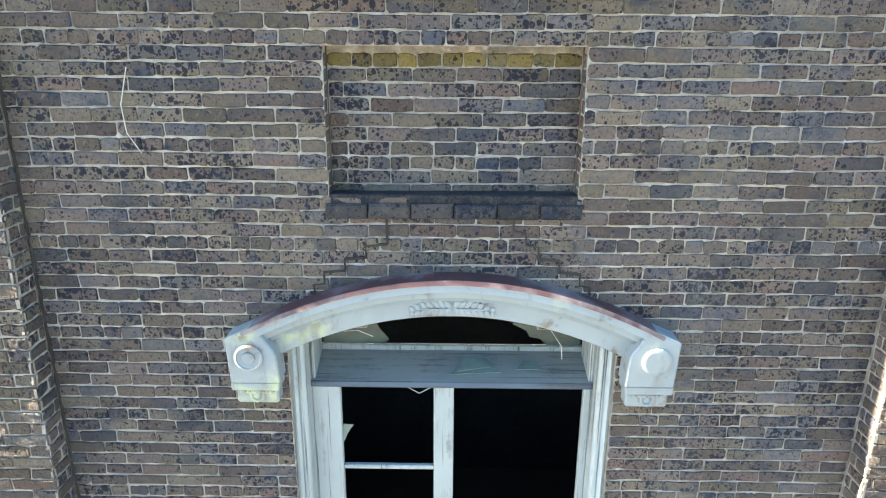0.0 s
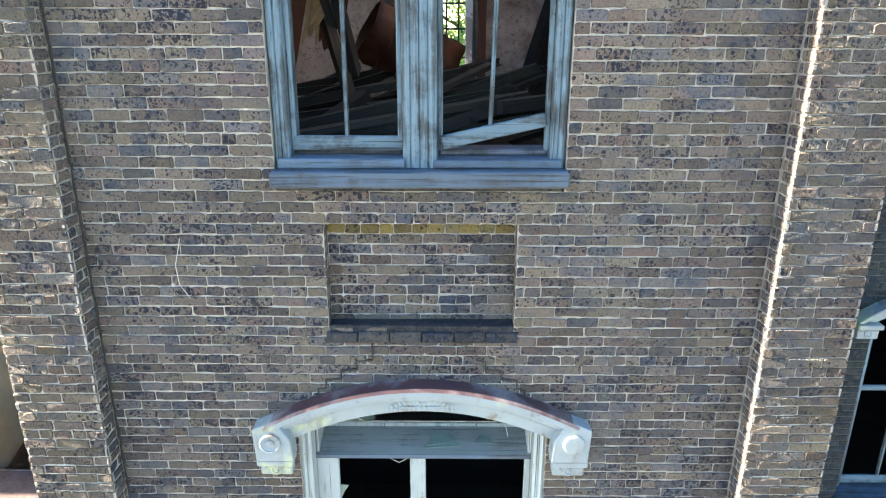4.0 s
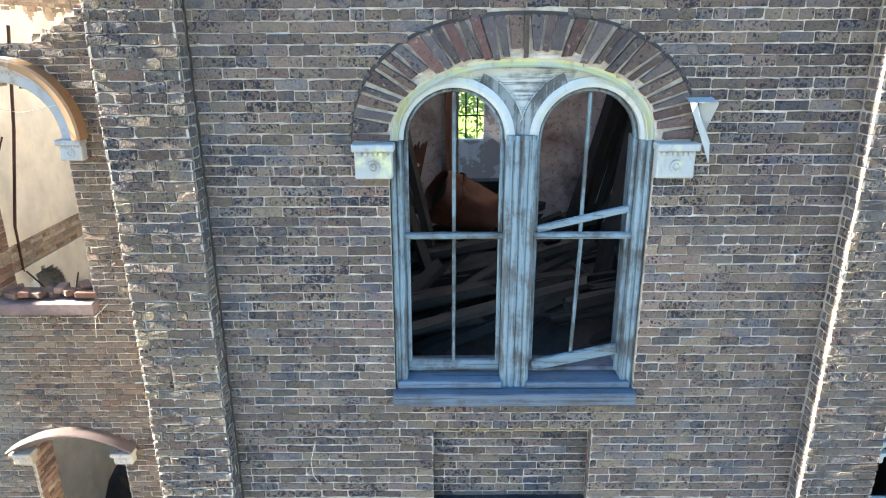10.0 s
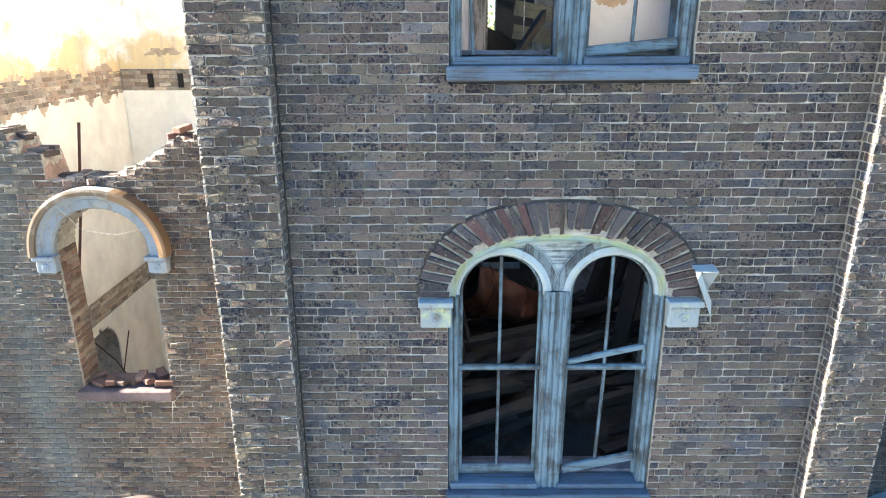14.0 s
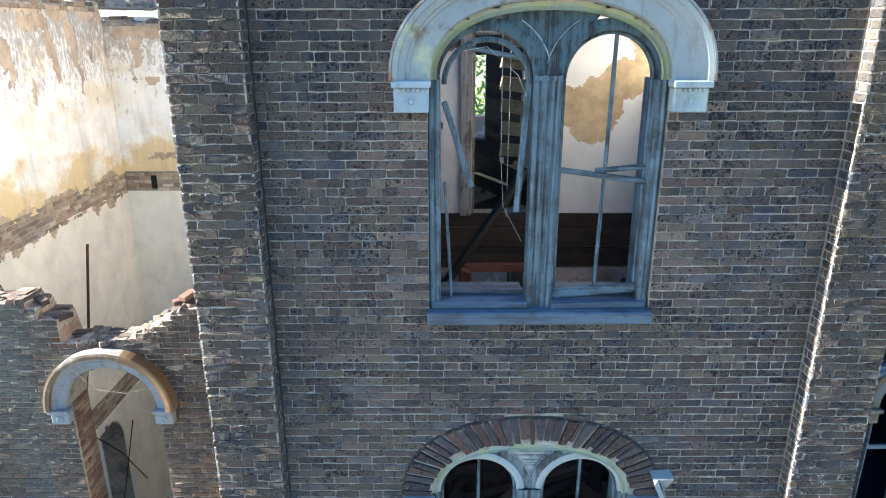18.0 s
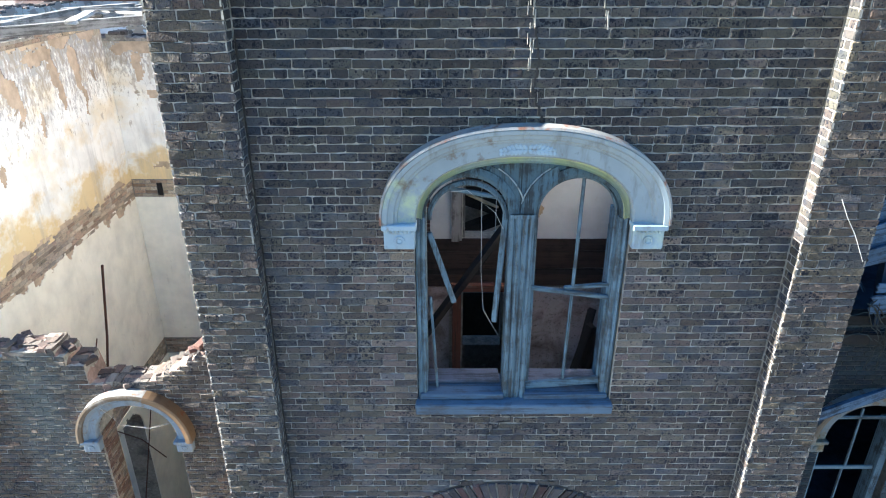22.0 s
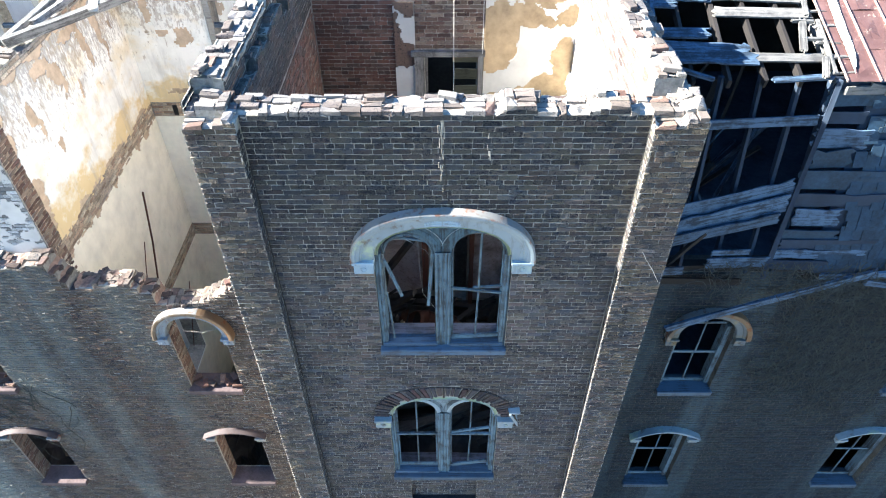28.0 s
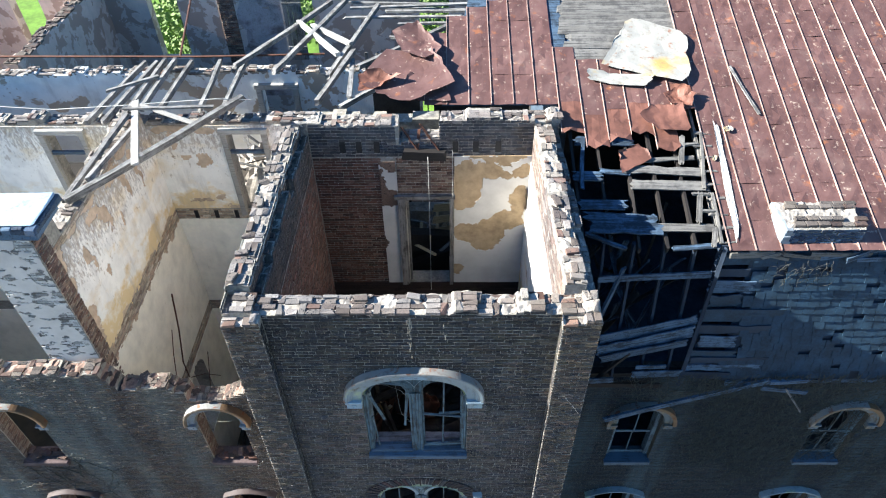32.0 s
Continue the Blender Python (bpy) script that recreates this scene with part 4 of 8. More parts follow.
part("panel_ledge", box((-0.609, 0.0, 4.90), (0.609, 0.128, 5.020), 0.006, None, 0.004), M_SOOT, tower_front, "sooty ledge under the sunk panel")
sill_rows = [(-0.63 + i * 0.212, -0.63 + i * 0.212 + 0.204, 4.905, 4.978) for i in range(6)]
for i, (a0, b0, c0, d0) in enumerate(sill_rows):
    r = random.Random(i)
    part("sill_brick", mesh_of("sill_brick", [front @ Vector(v) for v in brick_verts(a0, b0, c0, d0, 0.03, r, 0.010, 0.004)], BRICK_FACES, M_SOOT), M_SOOT, tower_front)
# reveals of the sunk panel in brick ends
for sx, nx in ((-0.612, 1), (0.612, -1)):
    rf = face_frame((sx, 0.0, 0), (0, 1, 0), (nx, 0, 0))
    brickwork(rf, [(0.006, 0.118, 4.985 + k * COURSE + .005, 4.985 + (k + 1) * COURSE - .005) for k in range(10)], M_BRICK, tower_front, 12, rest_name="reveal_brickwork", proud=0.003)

# arch of rubbed bricks over the second window
ring = thing("brick_arch", "arch of dark red and grey bricks set on end in thick pale mortar", "arch", kind="structure")


def oval(k, hw, rise, z0, power=2.3):
    """A point of a flattened arch at angle k (0 right spring, pi left spring)."""
    c, s = math.cos(k), math.sin(k)
    return Vector((math.copysign(abs(c) ** (2 / power), c) * hw, 0, z0 + abs(s) ** (2 / power) * rise))


def even_arch(n, hw, rise, z0, power=2.3):
    """n + 1 points spread evenly along a flattened arch, left to right."""
    pts = [oval(math.pi * (1 - i / 400), hw, rise, z0, power) for i in range(401)]
    run = [0.0]
    for p, q in zip(pts, pts[1:]):
        run.append(run[-1] + (q - p).length)
    out, j = [], 0
    for i in range(n + 1):
        want = run[-1] * i / n
        while j < 399 and run[j + 1] < want:
            j += 1
        f = (want - run[j]) / max(1e-6, run[j + 1] - run[j])
        out.append(pts[j].lerp(pts[j + 1], min(1, f)))
    return out


N = 37
fine_lo, fine_hi = even_arch(N * 10, 0.872, 0.525, 7.93), even_arch(N * 10, 1.12, 0.79, 7.93)
cutr = random.Random(55)
cuts = [0] + [10 * i + cutr.randrange(-2, 3) for i in range(1, N)] + [10 * N]
lo_pts, hi_pts = [fine_lo[k] for k in cuts], [fine_hi[max(0, min(10 * N, k + cutr.randrange(-1, 2)))] for k in cuts]
bed_v, bed_f = [], []
for i in range(N + 1):
    for p, y in ((lo_pts[i], 0.012), (hi_pts[i], 0.012), (lo_pts[i], 0.1), (hi_pts[i], 0.1)):
        bed_v.append((p.x, y, p.z))
for i in range(N):
    k = 4 * i
    bed_f += [(k, k + 1, k + 5, k + 4), (k + 2, k + 6, k + 7, k + 3), (k, k + 4, k + 6, k + 2), (k + 1, k + 3, k + 7, k + 5)]
part("arch_mortar", mesh_of("arch_mortar", bed_v, bed_f, M_BEDMORTAR), M_BEDMORTAR, ring, "rough pale mortar bed")
for i in range(N):
    r = random.Random(100 + i)
    w0, w1 = 0.06 + 0.20 * r.random() ** 1.5, 0.95 - 0.26 * r.random() ** 2
    short = r.choice((0.0, 0.03, 0.08, 0.22))
    la, lb = lo_pts[i].lerp(hi_pts[i], short), lo_pts[i + 1].lerp(hi_pts[i + 1], short * r.uniform(0.6, 1.2))
    quad = [la.lerp(lb, w0 * 1.3), la.lerp(lb, 1 - w0), hi_pts[i].lerp(hi_pts[i + 1], w1), hi_pts[i].lerp(hi_pts[i + 1], 1 - w1)]
    mid = sum(quad, Vector()) / 4
    vs = []
    for inset, y in ((0, 0.05), (0, -0.006), (0.06, -0.016 + r.uniform(-.006, .006))):
        for p in quad:
            q = p.lerp(mid, inset)
            vs.append((q.x + r.uniform(-.008, .008), y, q.z + r.uniform(-.008, .008)))
    part("voussoir", mesh_of("voussoir", vs, BRICK_FACES, M_RING), M_RING, ring)

joint_v, joint_f = [], []
for i, (p, q) in enumerate(zip(even_arch(60, 1.118, 0.788, 7.93), even_arch(60, 1.142, 0.812, 7.93))):
    joint_v += [(p.x, 0.004, p.z), (q.x, 0.004, q.z), (p.x, 0.02, p.z), (q.x, 0.02, q.z)]
    if i:
        k = 4 * i
        joint_f += [(k - 4, k - 3, k + 1, k), (k - 2, k + 2, k + 3, k - 1)]
part("open_joint", mesh_of("open_joint", joint_v, joint_f, M_NEARBLACK), M_NEARBLACK, ring, "dark open joint round the arch")

# pilasters at the two corners
for nm, x0, x1 in (("pilaster_left", XL, XLI), ("pilaster_right", XRI, XR)):
    pil = thing(nm, "flat brick corner pilaster with worn arrises and rough mortar", "pilaster", kind="structure")
    top_p = lambda u: TOP - 0.10 + ragged(u, 2.0, 3)
    f = face_frame((0, -0.141, 0), (1, 0, 0), (0, -1, 0))
    wall_body("pilaster_core", f, x0 + 0.009, x1 - 0.009, 0, TOP, 0.148, [], M_MORTAR, pil, top_p)
    brickwork(f, lay(x0, x1, 0.0, TOP, [], top_p, 31 + (x0 > 0), gap=0.0058), M_PIL, pil, 33, near=lambda u, v: 5.2 < v < 12.9, proud=0.008, tilt=0.003 if x0 < 0 else 0.0022, wear=0.0046 if x0 < 0 else 0.004)
    cap_bricks(f, x0, x1, top_p, 0.30, M_CAPB, pil, 92, True, 0.2)
    wall_head(f, x0, x1, top_p, 0.30, M_HEADMORTAR, pil, 192)
    for sx, nx in ((x0, -1), (x1, 1)):
        sf = face_frame((sx - 0.009 * nx, 0, 0), (0, 1, 0), (nx, 0, 0))
        rows = []
        for k in range(int(TOP / COURSE) - 2):
            cut = 0.0 if k % 2 else -0.045
            v = k * COURSE
            rows += [(-0.148, cut - 0.005, v + .005, v + COURSE - .005)] + ([(cut + 0.005, -0.002, v + .005, v + COURSE - .005)] if cut < -0.02 else [])
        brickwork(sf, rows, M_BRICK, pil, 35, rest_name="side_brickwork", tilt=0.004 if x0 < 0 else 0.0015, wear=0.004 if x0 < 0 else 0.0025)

# side and back walls
side_top = lambda u: TOP + 0.05 + ragged(u, 2.6, 5)
for nm, xo, nx, ln in (("wall_tower_left", XL, -1, "dark brick inner face with ragged sunlit top"), ("wall_tower_right", XR, 1, "brick side wall with white plaster inside and ragged top")):
    w = thing(nm, ln, "wall", kind="structure")
    f = face_frame((xo - 0.009 * nx, 0, 0), (0, 1, 0), (nx, 0, 0))
    outer_top = side_top if nx < 0 else (lambda u: side_top(u) - 2 * COURSE - ragged(u, 2.5, 31))
    inner_top = side_top if nx > 0 else (lambda u: side_top(u) - 2 * COURSE - ragged(u, 3.0, 33))
    step_d = 0.34 if nx < 0 else 0.17
    f2 = face_frame((xo - (0.009 + step_d) * nx, 0, 0), (0, 1, 0), (nx, 0, 0))
    wall_body("wall_core", f, 0.395, 4.80, 0, TOP + 0.35, step_d, [], M_MORTAR, w, outer_top)
    wall_body("wall_inner", f2, 0.395, 4.80, 0, TOP + 0.35, 0.47 - step_d, [], M_MORTAR, w, inner_top)
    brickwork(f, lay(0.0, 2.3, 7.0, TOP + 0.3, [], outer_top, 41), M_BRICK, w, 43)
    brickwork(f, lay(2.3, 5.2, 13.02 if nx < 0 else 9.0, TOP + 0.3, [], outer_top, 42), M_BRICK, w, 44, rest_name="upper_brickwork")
    if nx < 0:
        # unseen coat, added to bounce sunlight onto the left room's cross wall
        part("room_plaster", box((xo - 0.03, 2.33, 0.05), (xo + 0.005, 5.2, 13.0), 0.004), M_PLASTER, w, "white plaster of the lost room, unseen, added for its bounce")
    xi = xo - nx * 0.488
    cap_bricks(f, 0.39, 4.8, outer_top, step_d, M_CAPB, w, 93 + nx, True, 0.3)
    wall_head(f, 0.39, 4.8, outer_top, step_d, M_HEADMORTAR, w, 193 + nx)
    # left ledge takes dark copies, its shade put into brick and mortar
    cap_bricks(f2, 0.39, 4.8, inner_top, 0.47 - step_d, M_CAPB if nx > 0 else M_SHADOWB, w, 293 + nx, True, 0.3 if nx > 0 else 0.75)
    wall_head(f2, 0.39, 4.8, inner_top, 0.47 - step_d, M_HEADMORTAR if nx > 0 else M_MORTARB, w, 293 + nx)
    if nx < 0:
        brickwork(face_frame((f2.translation.x, 0, 0), (0, 1, 0), (-nx, 0, 0)), [q for q in lay(0.39, 4.80, 12.95, TOP + 0.3, [], side_top, 145) if q[2] > inner_top((q[0] + q[1]) / 2) - 0.05], M_SHADOWB, w, 147, near=lambda u, v: True)
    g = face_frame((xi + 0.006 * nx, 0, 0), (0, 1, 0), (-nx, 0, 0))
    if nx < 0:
        # upper courses darker: shadow band painted in as brick colour
        brickwork(g, lay(0.39, 4.80, 12.72, TOP + 0.3, [], inner_top, 45), M_SHADOWB, w, 47, near=lambda u, v: True)
        brickwork(g, lay(0.39, 4.80, 8.8, 12.71, [], None, 46), M_RED, w, 48, rest_name="lower_brickwork", tilt=0.006)
    else:
        brickwork(g, lay(0.39, 4.80, 12.75, TOP + 0.3, [], side_top, 45), M_PINKB, w, 47, near=lambda u, v: v > 12.6)
        part("plaster_coat", box((xi - 0.012, 0.40, 9.0), (xi + 0.02, 4.79, 12.78), 0.004), M_PLASTER, w, "bright white plaster")
        part("lower_coat", box((xi - 0.012, 0.40, 5.52), (xi + 0.02, 4.79, 8.99), 0.004), M_MAUVE, w, "damp grey plaster")

DOOR = Opening(0.16, 0.50, 9.2, 11.86)
DOOR2 = Opening(0.10, 0.42, 5.4, 8.33)
back_top = lambda u: (13.10 + ragged(u, 3, 7)) if -0.42 < u < 0.42 else 13.72 + ragged(u, 1.8, 8) - (0.12 if u < -0.4 else 0.0)
tower_back = thing("wall_tower_back", "tower back wall of brick and flaking plaster with a doorway", "wall", kind="structure")
f = face_frame((0, 4.806, 0), (1, 0, 0), (0, -1, 0))
wall_body("wall_core", f, XL + 0.02, XR - 0.02, 0, 14.2, 0.42, [DOOR, DOOR2], M_MORTAR, tower_back, back_top)
POCKETS = [Opening(x, 0.06, 13.0, 13.27) for x in (-1.55, -1.22, -0.86, 0.72, 1.13, 1.58)]
cap_bricks(f, XL, XR, back_top, 0.42, M_CAPB, tower_back, 97, False, 0.3)
wall_head(f, XL, XR, back_top, 0.42, M_HEADMORTAR, tower_back, 197)
brickwork(f, lay(-2.2, 2.27, 12.9, 14.2, [DOOR] + POCKETS, back_top, 51), M_NAVYB, tower_back, 53, near=lambda u, v: True)
rb = random.Random(58)
zb = 8.36
while zb < 9.15:                     # charred boards over the joist ends
    hb = rb.choice((0.11, 0.16, 0.22))
    beam("band_board", (-2.2, 4.79 + rb.uniform(-.012, .004), zb + hb / 2), (2.27, 4.79 + rb.uniform(-.012, .004), zb + hb / 2 + rb.uniform(-.02, .02)), 0.03, hb - 0.006, M_BURNT if rb.random() < 0.7 else M_DARKWOOD, parent=tower_back, seed=int(zb * 100))
    zb += hb
brickwork(f, lay(-2.2, -0.80, 9.2, 12.9, [DOOR], None, 54), M_RED, tower_back, 55, rest_name="lower_brickwork")
brickwork(f, lay(-0.50, 0.70, 11.95, 12.9, [DOOR], None, 56), M_TANR, tower_back, 57, rest_name="head_brickwork")
# near-black blocks painted in for the darkness of the empty pockets
for i, p in enumerate(POCKETS):
    part("joist_pocket", box((p.cx - p.hw, 4.795, p.z0), (p.cx + p.hw, 4.803, p.z0 + 0.27), 0.002), M_NEARBLACK, tower_back, "near-black block for the dark of a joist pocket")
part("lower_plaster", box((0.62, 4.777, 5.6), (2.27, 4.812, 8.35), 0.003), M_MAUVE, tower_back, "pale stained plaster")
part("scratch_coat", box((0.70, 4.783, 9.2), (2.27, 4.812, 12.92), 0.003), M_TANCOAT, tower_back, "tan undercoat laid bare")
FALLEN = [(0.95, 12.2, 0.36, 0.62), (0.80, 11.72, 0.2, 0.22), (2.10, 11.72, 0.2, 0.42), (1.85, 11.2, 0.33, 0.3), (1.5, 10.9, 0.36, 0.34), (1.05, 10.85, 0.40, 0.30), (1.38, 10.5, 0.33, 0.22),
          (2.12, 12.55, 0.2, 0.17), (1.35, 12.55, 0.34, 0.22), (1.75, 12.45, 0.2, 0.1), (1.6, 12.86, 0.6, 0.10), (1.75, 12.72, 0.12, 0.07), (0.75, 9.7, 0.2, 0.2)]
flaked_coat("plaster_coat", face_frame((0, 4.775, 0), (1, 0, 0), (0, -1, 0)), 0.70, 2.27, 9.2, 12.92, FALLEN, M_OLDWHITE, tower_back, "white plaster fallen in large flakes")
part("scratch_coat", box((-0.86, 4.783, 9.2), (-0.52, 4.812, 12.78), 0.003), M_TANR, tower_back, "brown undercoat laid bare")
flaked_coat("plaster_strip", face_frame((0, 4.775, 0), (1, 0, 0), (0, -1, 0)), -0.86, -0.50, 9.2, 12.78, [(-0.72, 11.85, 0.3, 0.26), (-0.55, 12.72, 0.35, 0.16), (-0.9, 10.6, 0.12, 0.3), (-0.86, 12.1, 0.12, 0.5)], M_OLDWHITE, tower_back, "narrow strip of old plaster")
part("lower_plaster", box((-2.2, 4.777, 5.6), (-0.56, 4.812, 8.35), 0.003), M_MAUVE, tower_back, "pale stained plaster")
# near-black panels on three walls, added to deepen this room's shade
lining = thing("shade_lining", "near-black panels added to darken the tower's lowest room", "wall lining", kind="structure")
part("side_lining", box((-2.2, 0.41, 0.05), (-2.16, 4.77, 5.3), 0.004), M_NEARBLACK, lining)
part("side_lining", box((2.20, 0.41, 0.05), (2.255, 4.77, 5.3), 0.004), M_NEARBLACK, lining)
part("back_lining", box((-2.15, 4.74, 0.05), (2.19, 4.80, 5.3), 0.004), M_NEARBLACK, lining)
door = thing("door_frame", "weathered grey door frame standing open in the back wall", "door frame", kind="structure")
part("jamb", box((-0.52, 4.72, 9.2), (-0.40, 4.90, 11.86)), M_TIMBERV, door)
part("jamb_stop", box((-0.398, 4.76, 9.2), (-0.35, 4.90, 11.84)), M_TIMBERV, door)
part("jamb", box((0.60, 4.72, 9.2), (0.68, 4.90, 11.86)), M_TIMBERV, door)
part("lintel", box((-0.58, 4.71, 11.83), (0.72, 4.90, 11.93)), M_TIMBER, door)
part("inner_jamb", box((-0.36, 4.9, 9.2), (-0.30, 5.1, 11.83)), M_TIMBERV, door)

# broken bricks along the wall heads
r = random.Random(77)
heads = []
for i in range(6):
    u = XL + 0.5 + i * 0.8 + r.uniform(-.15, .15)
    heads.append((u, 0.20 + r.uniform(0, .12), tower_top(u) + 0.055, r.uniform(-12, 12) + 90 * (r.random() < 0.4)))
for i in range(4):
    for xs in (XL + 0.24, XR - 0.26):
        u = 0.5 + i * 0.6
        heads.append((xs + r.uniform(-.06, .06) - (0.10 if xs < 0 else 0.06), u, side_top(u) + 0.055, r.uniform(-15, 15) + 90 * (r.random() < 0.6)))
loose_bricks("brick", heads, M_CAPB, None, "loose brick lying on the broken wall top")

# ---- tower windows ----
def sweep_bm(section_at, n):
    """Skins closed sections (lists of points) one after another and caps both ends."""
    bm = bmesh.new()
    rings = [[bm.verts.new(p) for p in section_at(i / n)] for i in range(n + 1)]
    m = len(rings[0])
    for a, b in zip(rings, rings[1:]):
        for k in range(m):
            bm.faces.new((a[k], a[(k + 1) % m], b[(k + 1) % m], b[k]))
    bm.faces.new(rings[0][::-1])
    bm.faces.new(rings[-1])
    return bm


def arch_band(lo, hi, profile, back, n=48):
    """A moulded arch between two arches of points; profile: (share of the width, height above the wall)."""
    a, b = lo(n), hi(n)

    def section(t):
        i = round(t * n)
        pts = [a[i].lerp(b[i], s) + Vector((0, -d, 0)) for s, d in profile]
        return pts + [b[i].lerp(a[i], 0.0) + Vector((0, back, 0)), a[i] + Vector((0, back, 0))]
    return sweep_bm(section, n)


def plate_with_lights(outer, holes, y0, y1):
    """A board of any outline with holes cut through, from y0 to y1."""
    bm = bmesh.new()
    edges = []
    for loop in [outer] + holes:
        vs = [bm.verts.new((p[0], y0, p[1])) for p in loop]
        edges += [bm.edges.new((vs[i], vs[(i + 1) % len(vs)])) for i in range(len(vs))]
    r = bmesh.ops.triangle_fill(bm, use_beauty=True, use_dissolve=False, edges=edges)
    fs = [g for g in r["geom"] if isinstance(g, bmesh.types.BMFace)]
    ex = bmesh.ops.extrude_face_region(bm, geom=fs)
    for g in ex["geom"]:
        if isinstance(g, bmesh.types.BMVert):
            g.co.y = y1
    return bm


def arc(cx, cz, r, n=20, a0=180, a1=0, squash=1.0):
    return [(cx + r * math.cos(radians(a0 + (a1 - a0) * i / n)), cz + squash * r * math.sin(radians(a0 + (a1 - a0) * i / n))) for i in range(n + 1)]


def arch_trim(cx, cz, r0, r1, y0, y1, n=28):
    def section(t):
        k = math.pi * (1 - t)
        c, s = math.cos(k), math.sin(k)
        return [Vector((cx + q * c, y, cz + q * s)) for q, y in ((r0, y1), (r0, y0), ((r0 * 0.6 + r1 * 0.4), y0 - 0.012), (r1, y0), (r1, y1))]
    return sweep_bm(section, n)


def fluted_post(x0, x1, y0, y1, z0, z1, n=4):
    """An upright with worn beads and shallow grooves down its face, a little uneven along its length."""
    bm = bmesh.new()
    pts = [(x0, y1), (x0, y0 + 0.008)]
    w = (x1 - x0) / n
    for i in range(n):
        a = x0 + i * w
        pts += [(a + 0.12 * w, y0), (a + 0.5 * w, y0 - 0.006 - 0.005 * (i % 2)), (a + 0.86 * w, y0), (a + 0.97 * w, y0 + 0.009)]
    pts += [(x1, y0 + 0.008), (x1, y1)]
    rings, levels = [], max(2, int((z1 - z0) / 0.25))
    for j in range(levels + 1):
        z = z0 + (z1 - z0) * j / levels
        rings.append([bm.verts.new((x, y + (0.004 * noise.noise(Vector((x * 60, z * 3.1, 2.0))) if 1 < k < len(pts) - 2 else 0.0), z)) for k, (x, y) in enumerate(pts)])
    for lo, hi in zip(rings, rings[1:]):
        for k in range(len(pts)):
            q = (k + 1) % len(pts)
            bm.faces.new((lo[k], lo[q], hi[q], hi[k]))
    bm.faces.new(rings[0][::-1])
    bm.faces.new(rings[-1])
    return bm


def disc_bm(x, y, z, radii, mat_depths, n=20):
    """A turned rosette facing -y: rings of (radius, height)."""
    bm = bmesh.new()
    rings = []
    for r, d in zip(radii, mat_depths):
        rings.append([bm.verts.new((x + r * math.cos(2 * math.pi * k / n), y - d, z + r * math.sin(2 * math.pi * k / n))) for k in range(n)])
    for a, b in zip(rings, rings[1:]):
        for k in range(n):
            bm.faces.new((a[k], a[(k + 1) % n], b[(k + 1) % n], b[k]))
    bm.faces.new(rings[-1])
    return bm


def console(parent, x, z0, z1, w, depth, mat, y=0.0):
    """A small corbel block: cap, body, scalloped drops and a rosette."""
    b = part("console", box((x - w / 2, y - depth * 0.85, z0), (x + w / 2, y + 0.01, z1 - 0.05), 0.01), mat, parent)
    part("cap", box((x - w / 2 - 0.015, y - depth - 0.02, z1 - 0.05), (x + w / 2 + 0.015, y + 0.01, z1), 0.008), mat, b)
    for i in range(6):
        bm = bmesh.new()
        bmesh.ops.create_uvsphere(bm, u_segments=8, v_segments=5, radius=w * 0.075, matrix=Matrix.Translation((x - w * 0.34 + i * w * 0.136, y - depth * 0.87, z1 - 0.066)))
        part("scallop", bm, mat, b)
    part("rosette", disc_bm(x, y - depth * 0.85, z0 + (z1 - z0) * 0.36, (0.042, 0.040, 0.028, 0.022, 0.012), (0, 0.012, 0.014, 0.006, 0.012)), mat, b)


def leaf_ornament(parent, x, y, z, half, mat):
    """The raised spray of acanthus at the crown of a hood: two flat leaves, each a midrib with curling lobes."""
    for sgn in (-1, 1):
        bm = bmesh.new()
        for i in range(7):
            t = i / 6
            cx = x + sgn * half * (0.10 + 0.82 * t)
            reach = 0.036 * (1 - 0.75 * abs(t - 0.35) ** 1.3)
            for up in (-1, 1):
                m = Matrix.Translation((cx, y, z - 0.022 * t * t + up * reach * 0.62)) @ pose(0, 0, 0, 0, -sgn * up * 48, 0) @ Matrix.Diagonal((reach * 0.85, 0.007, 0.017, 1))
                bmesh.ops.create_icosphere(bm, subdivisions=1, radius=1.0, matrix=m)
        bmesh.ops.create_icosphere(bm, subdivisions=1, radius=1.0, matrix=Matrix.Translation((x + sgn * half * 0.5, y, z - 0.008)) @ Matrix.Diagonal((half * 0.46, 0.010, 0.008, 1)))
        part("leaf_ornament", bm, mat, parent, "raised lobed leaf")


def sash_bar(name, p, q, w, mat, parent, depth=0.035):
    p, q = Vector(p), Vector(q)
    d = q - p
    bm = bmesh.new()
    add_box(bm, (0, -depth / 2, -w / 2), (d.length, depth / 2, w / 2), None, min(w, depth) * 0.22)
    if mat is M_BLUE and abs(d.x) > abs(d.z):
        mat = M_BLUEH                    # the grain runs along the rail
    ux = d.normalized()
    uy = Vector((0, 1, 0))
    uz = ux.cross(uy).normalized()
    m = Matrix((ux, uz.cross(ux), uz)).transposed().to_4x4()
    m.translation = p
    bmesh.ops.transform(bm, matrix=m, verts=bm.verts)
    return part(name, bm, mat, parent)


def arc_plate(cx, cz, r0, r1, t0, t1, y0, y1, n=16, mirror=1):
    """A flat curved board between two radii, from angle t0 to t1 in degrees."""
    ts = [radians(t0 + (t1 - t0) * i / n) for i in range(n + 1)]
    loop = [(mirror * (cx + r1 * math.cos(t)), cz + r1 * math.sin(t)) for t in ts] + [(mirror * (cx + r0 * math.cos(t)), cz + r0 * math.sin(t)) for t in ts[::-1]]
    return plate_with_lights(loop, [], y0, y1)


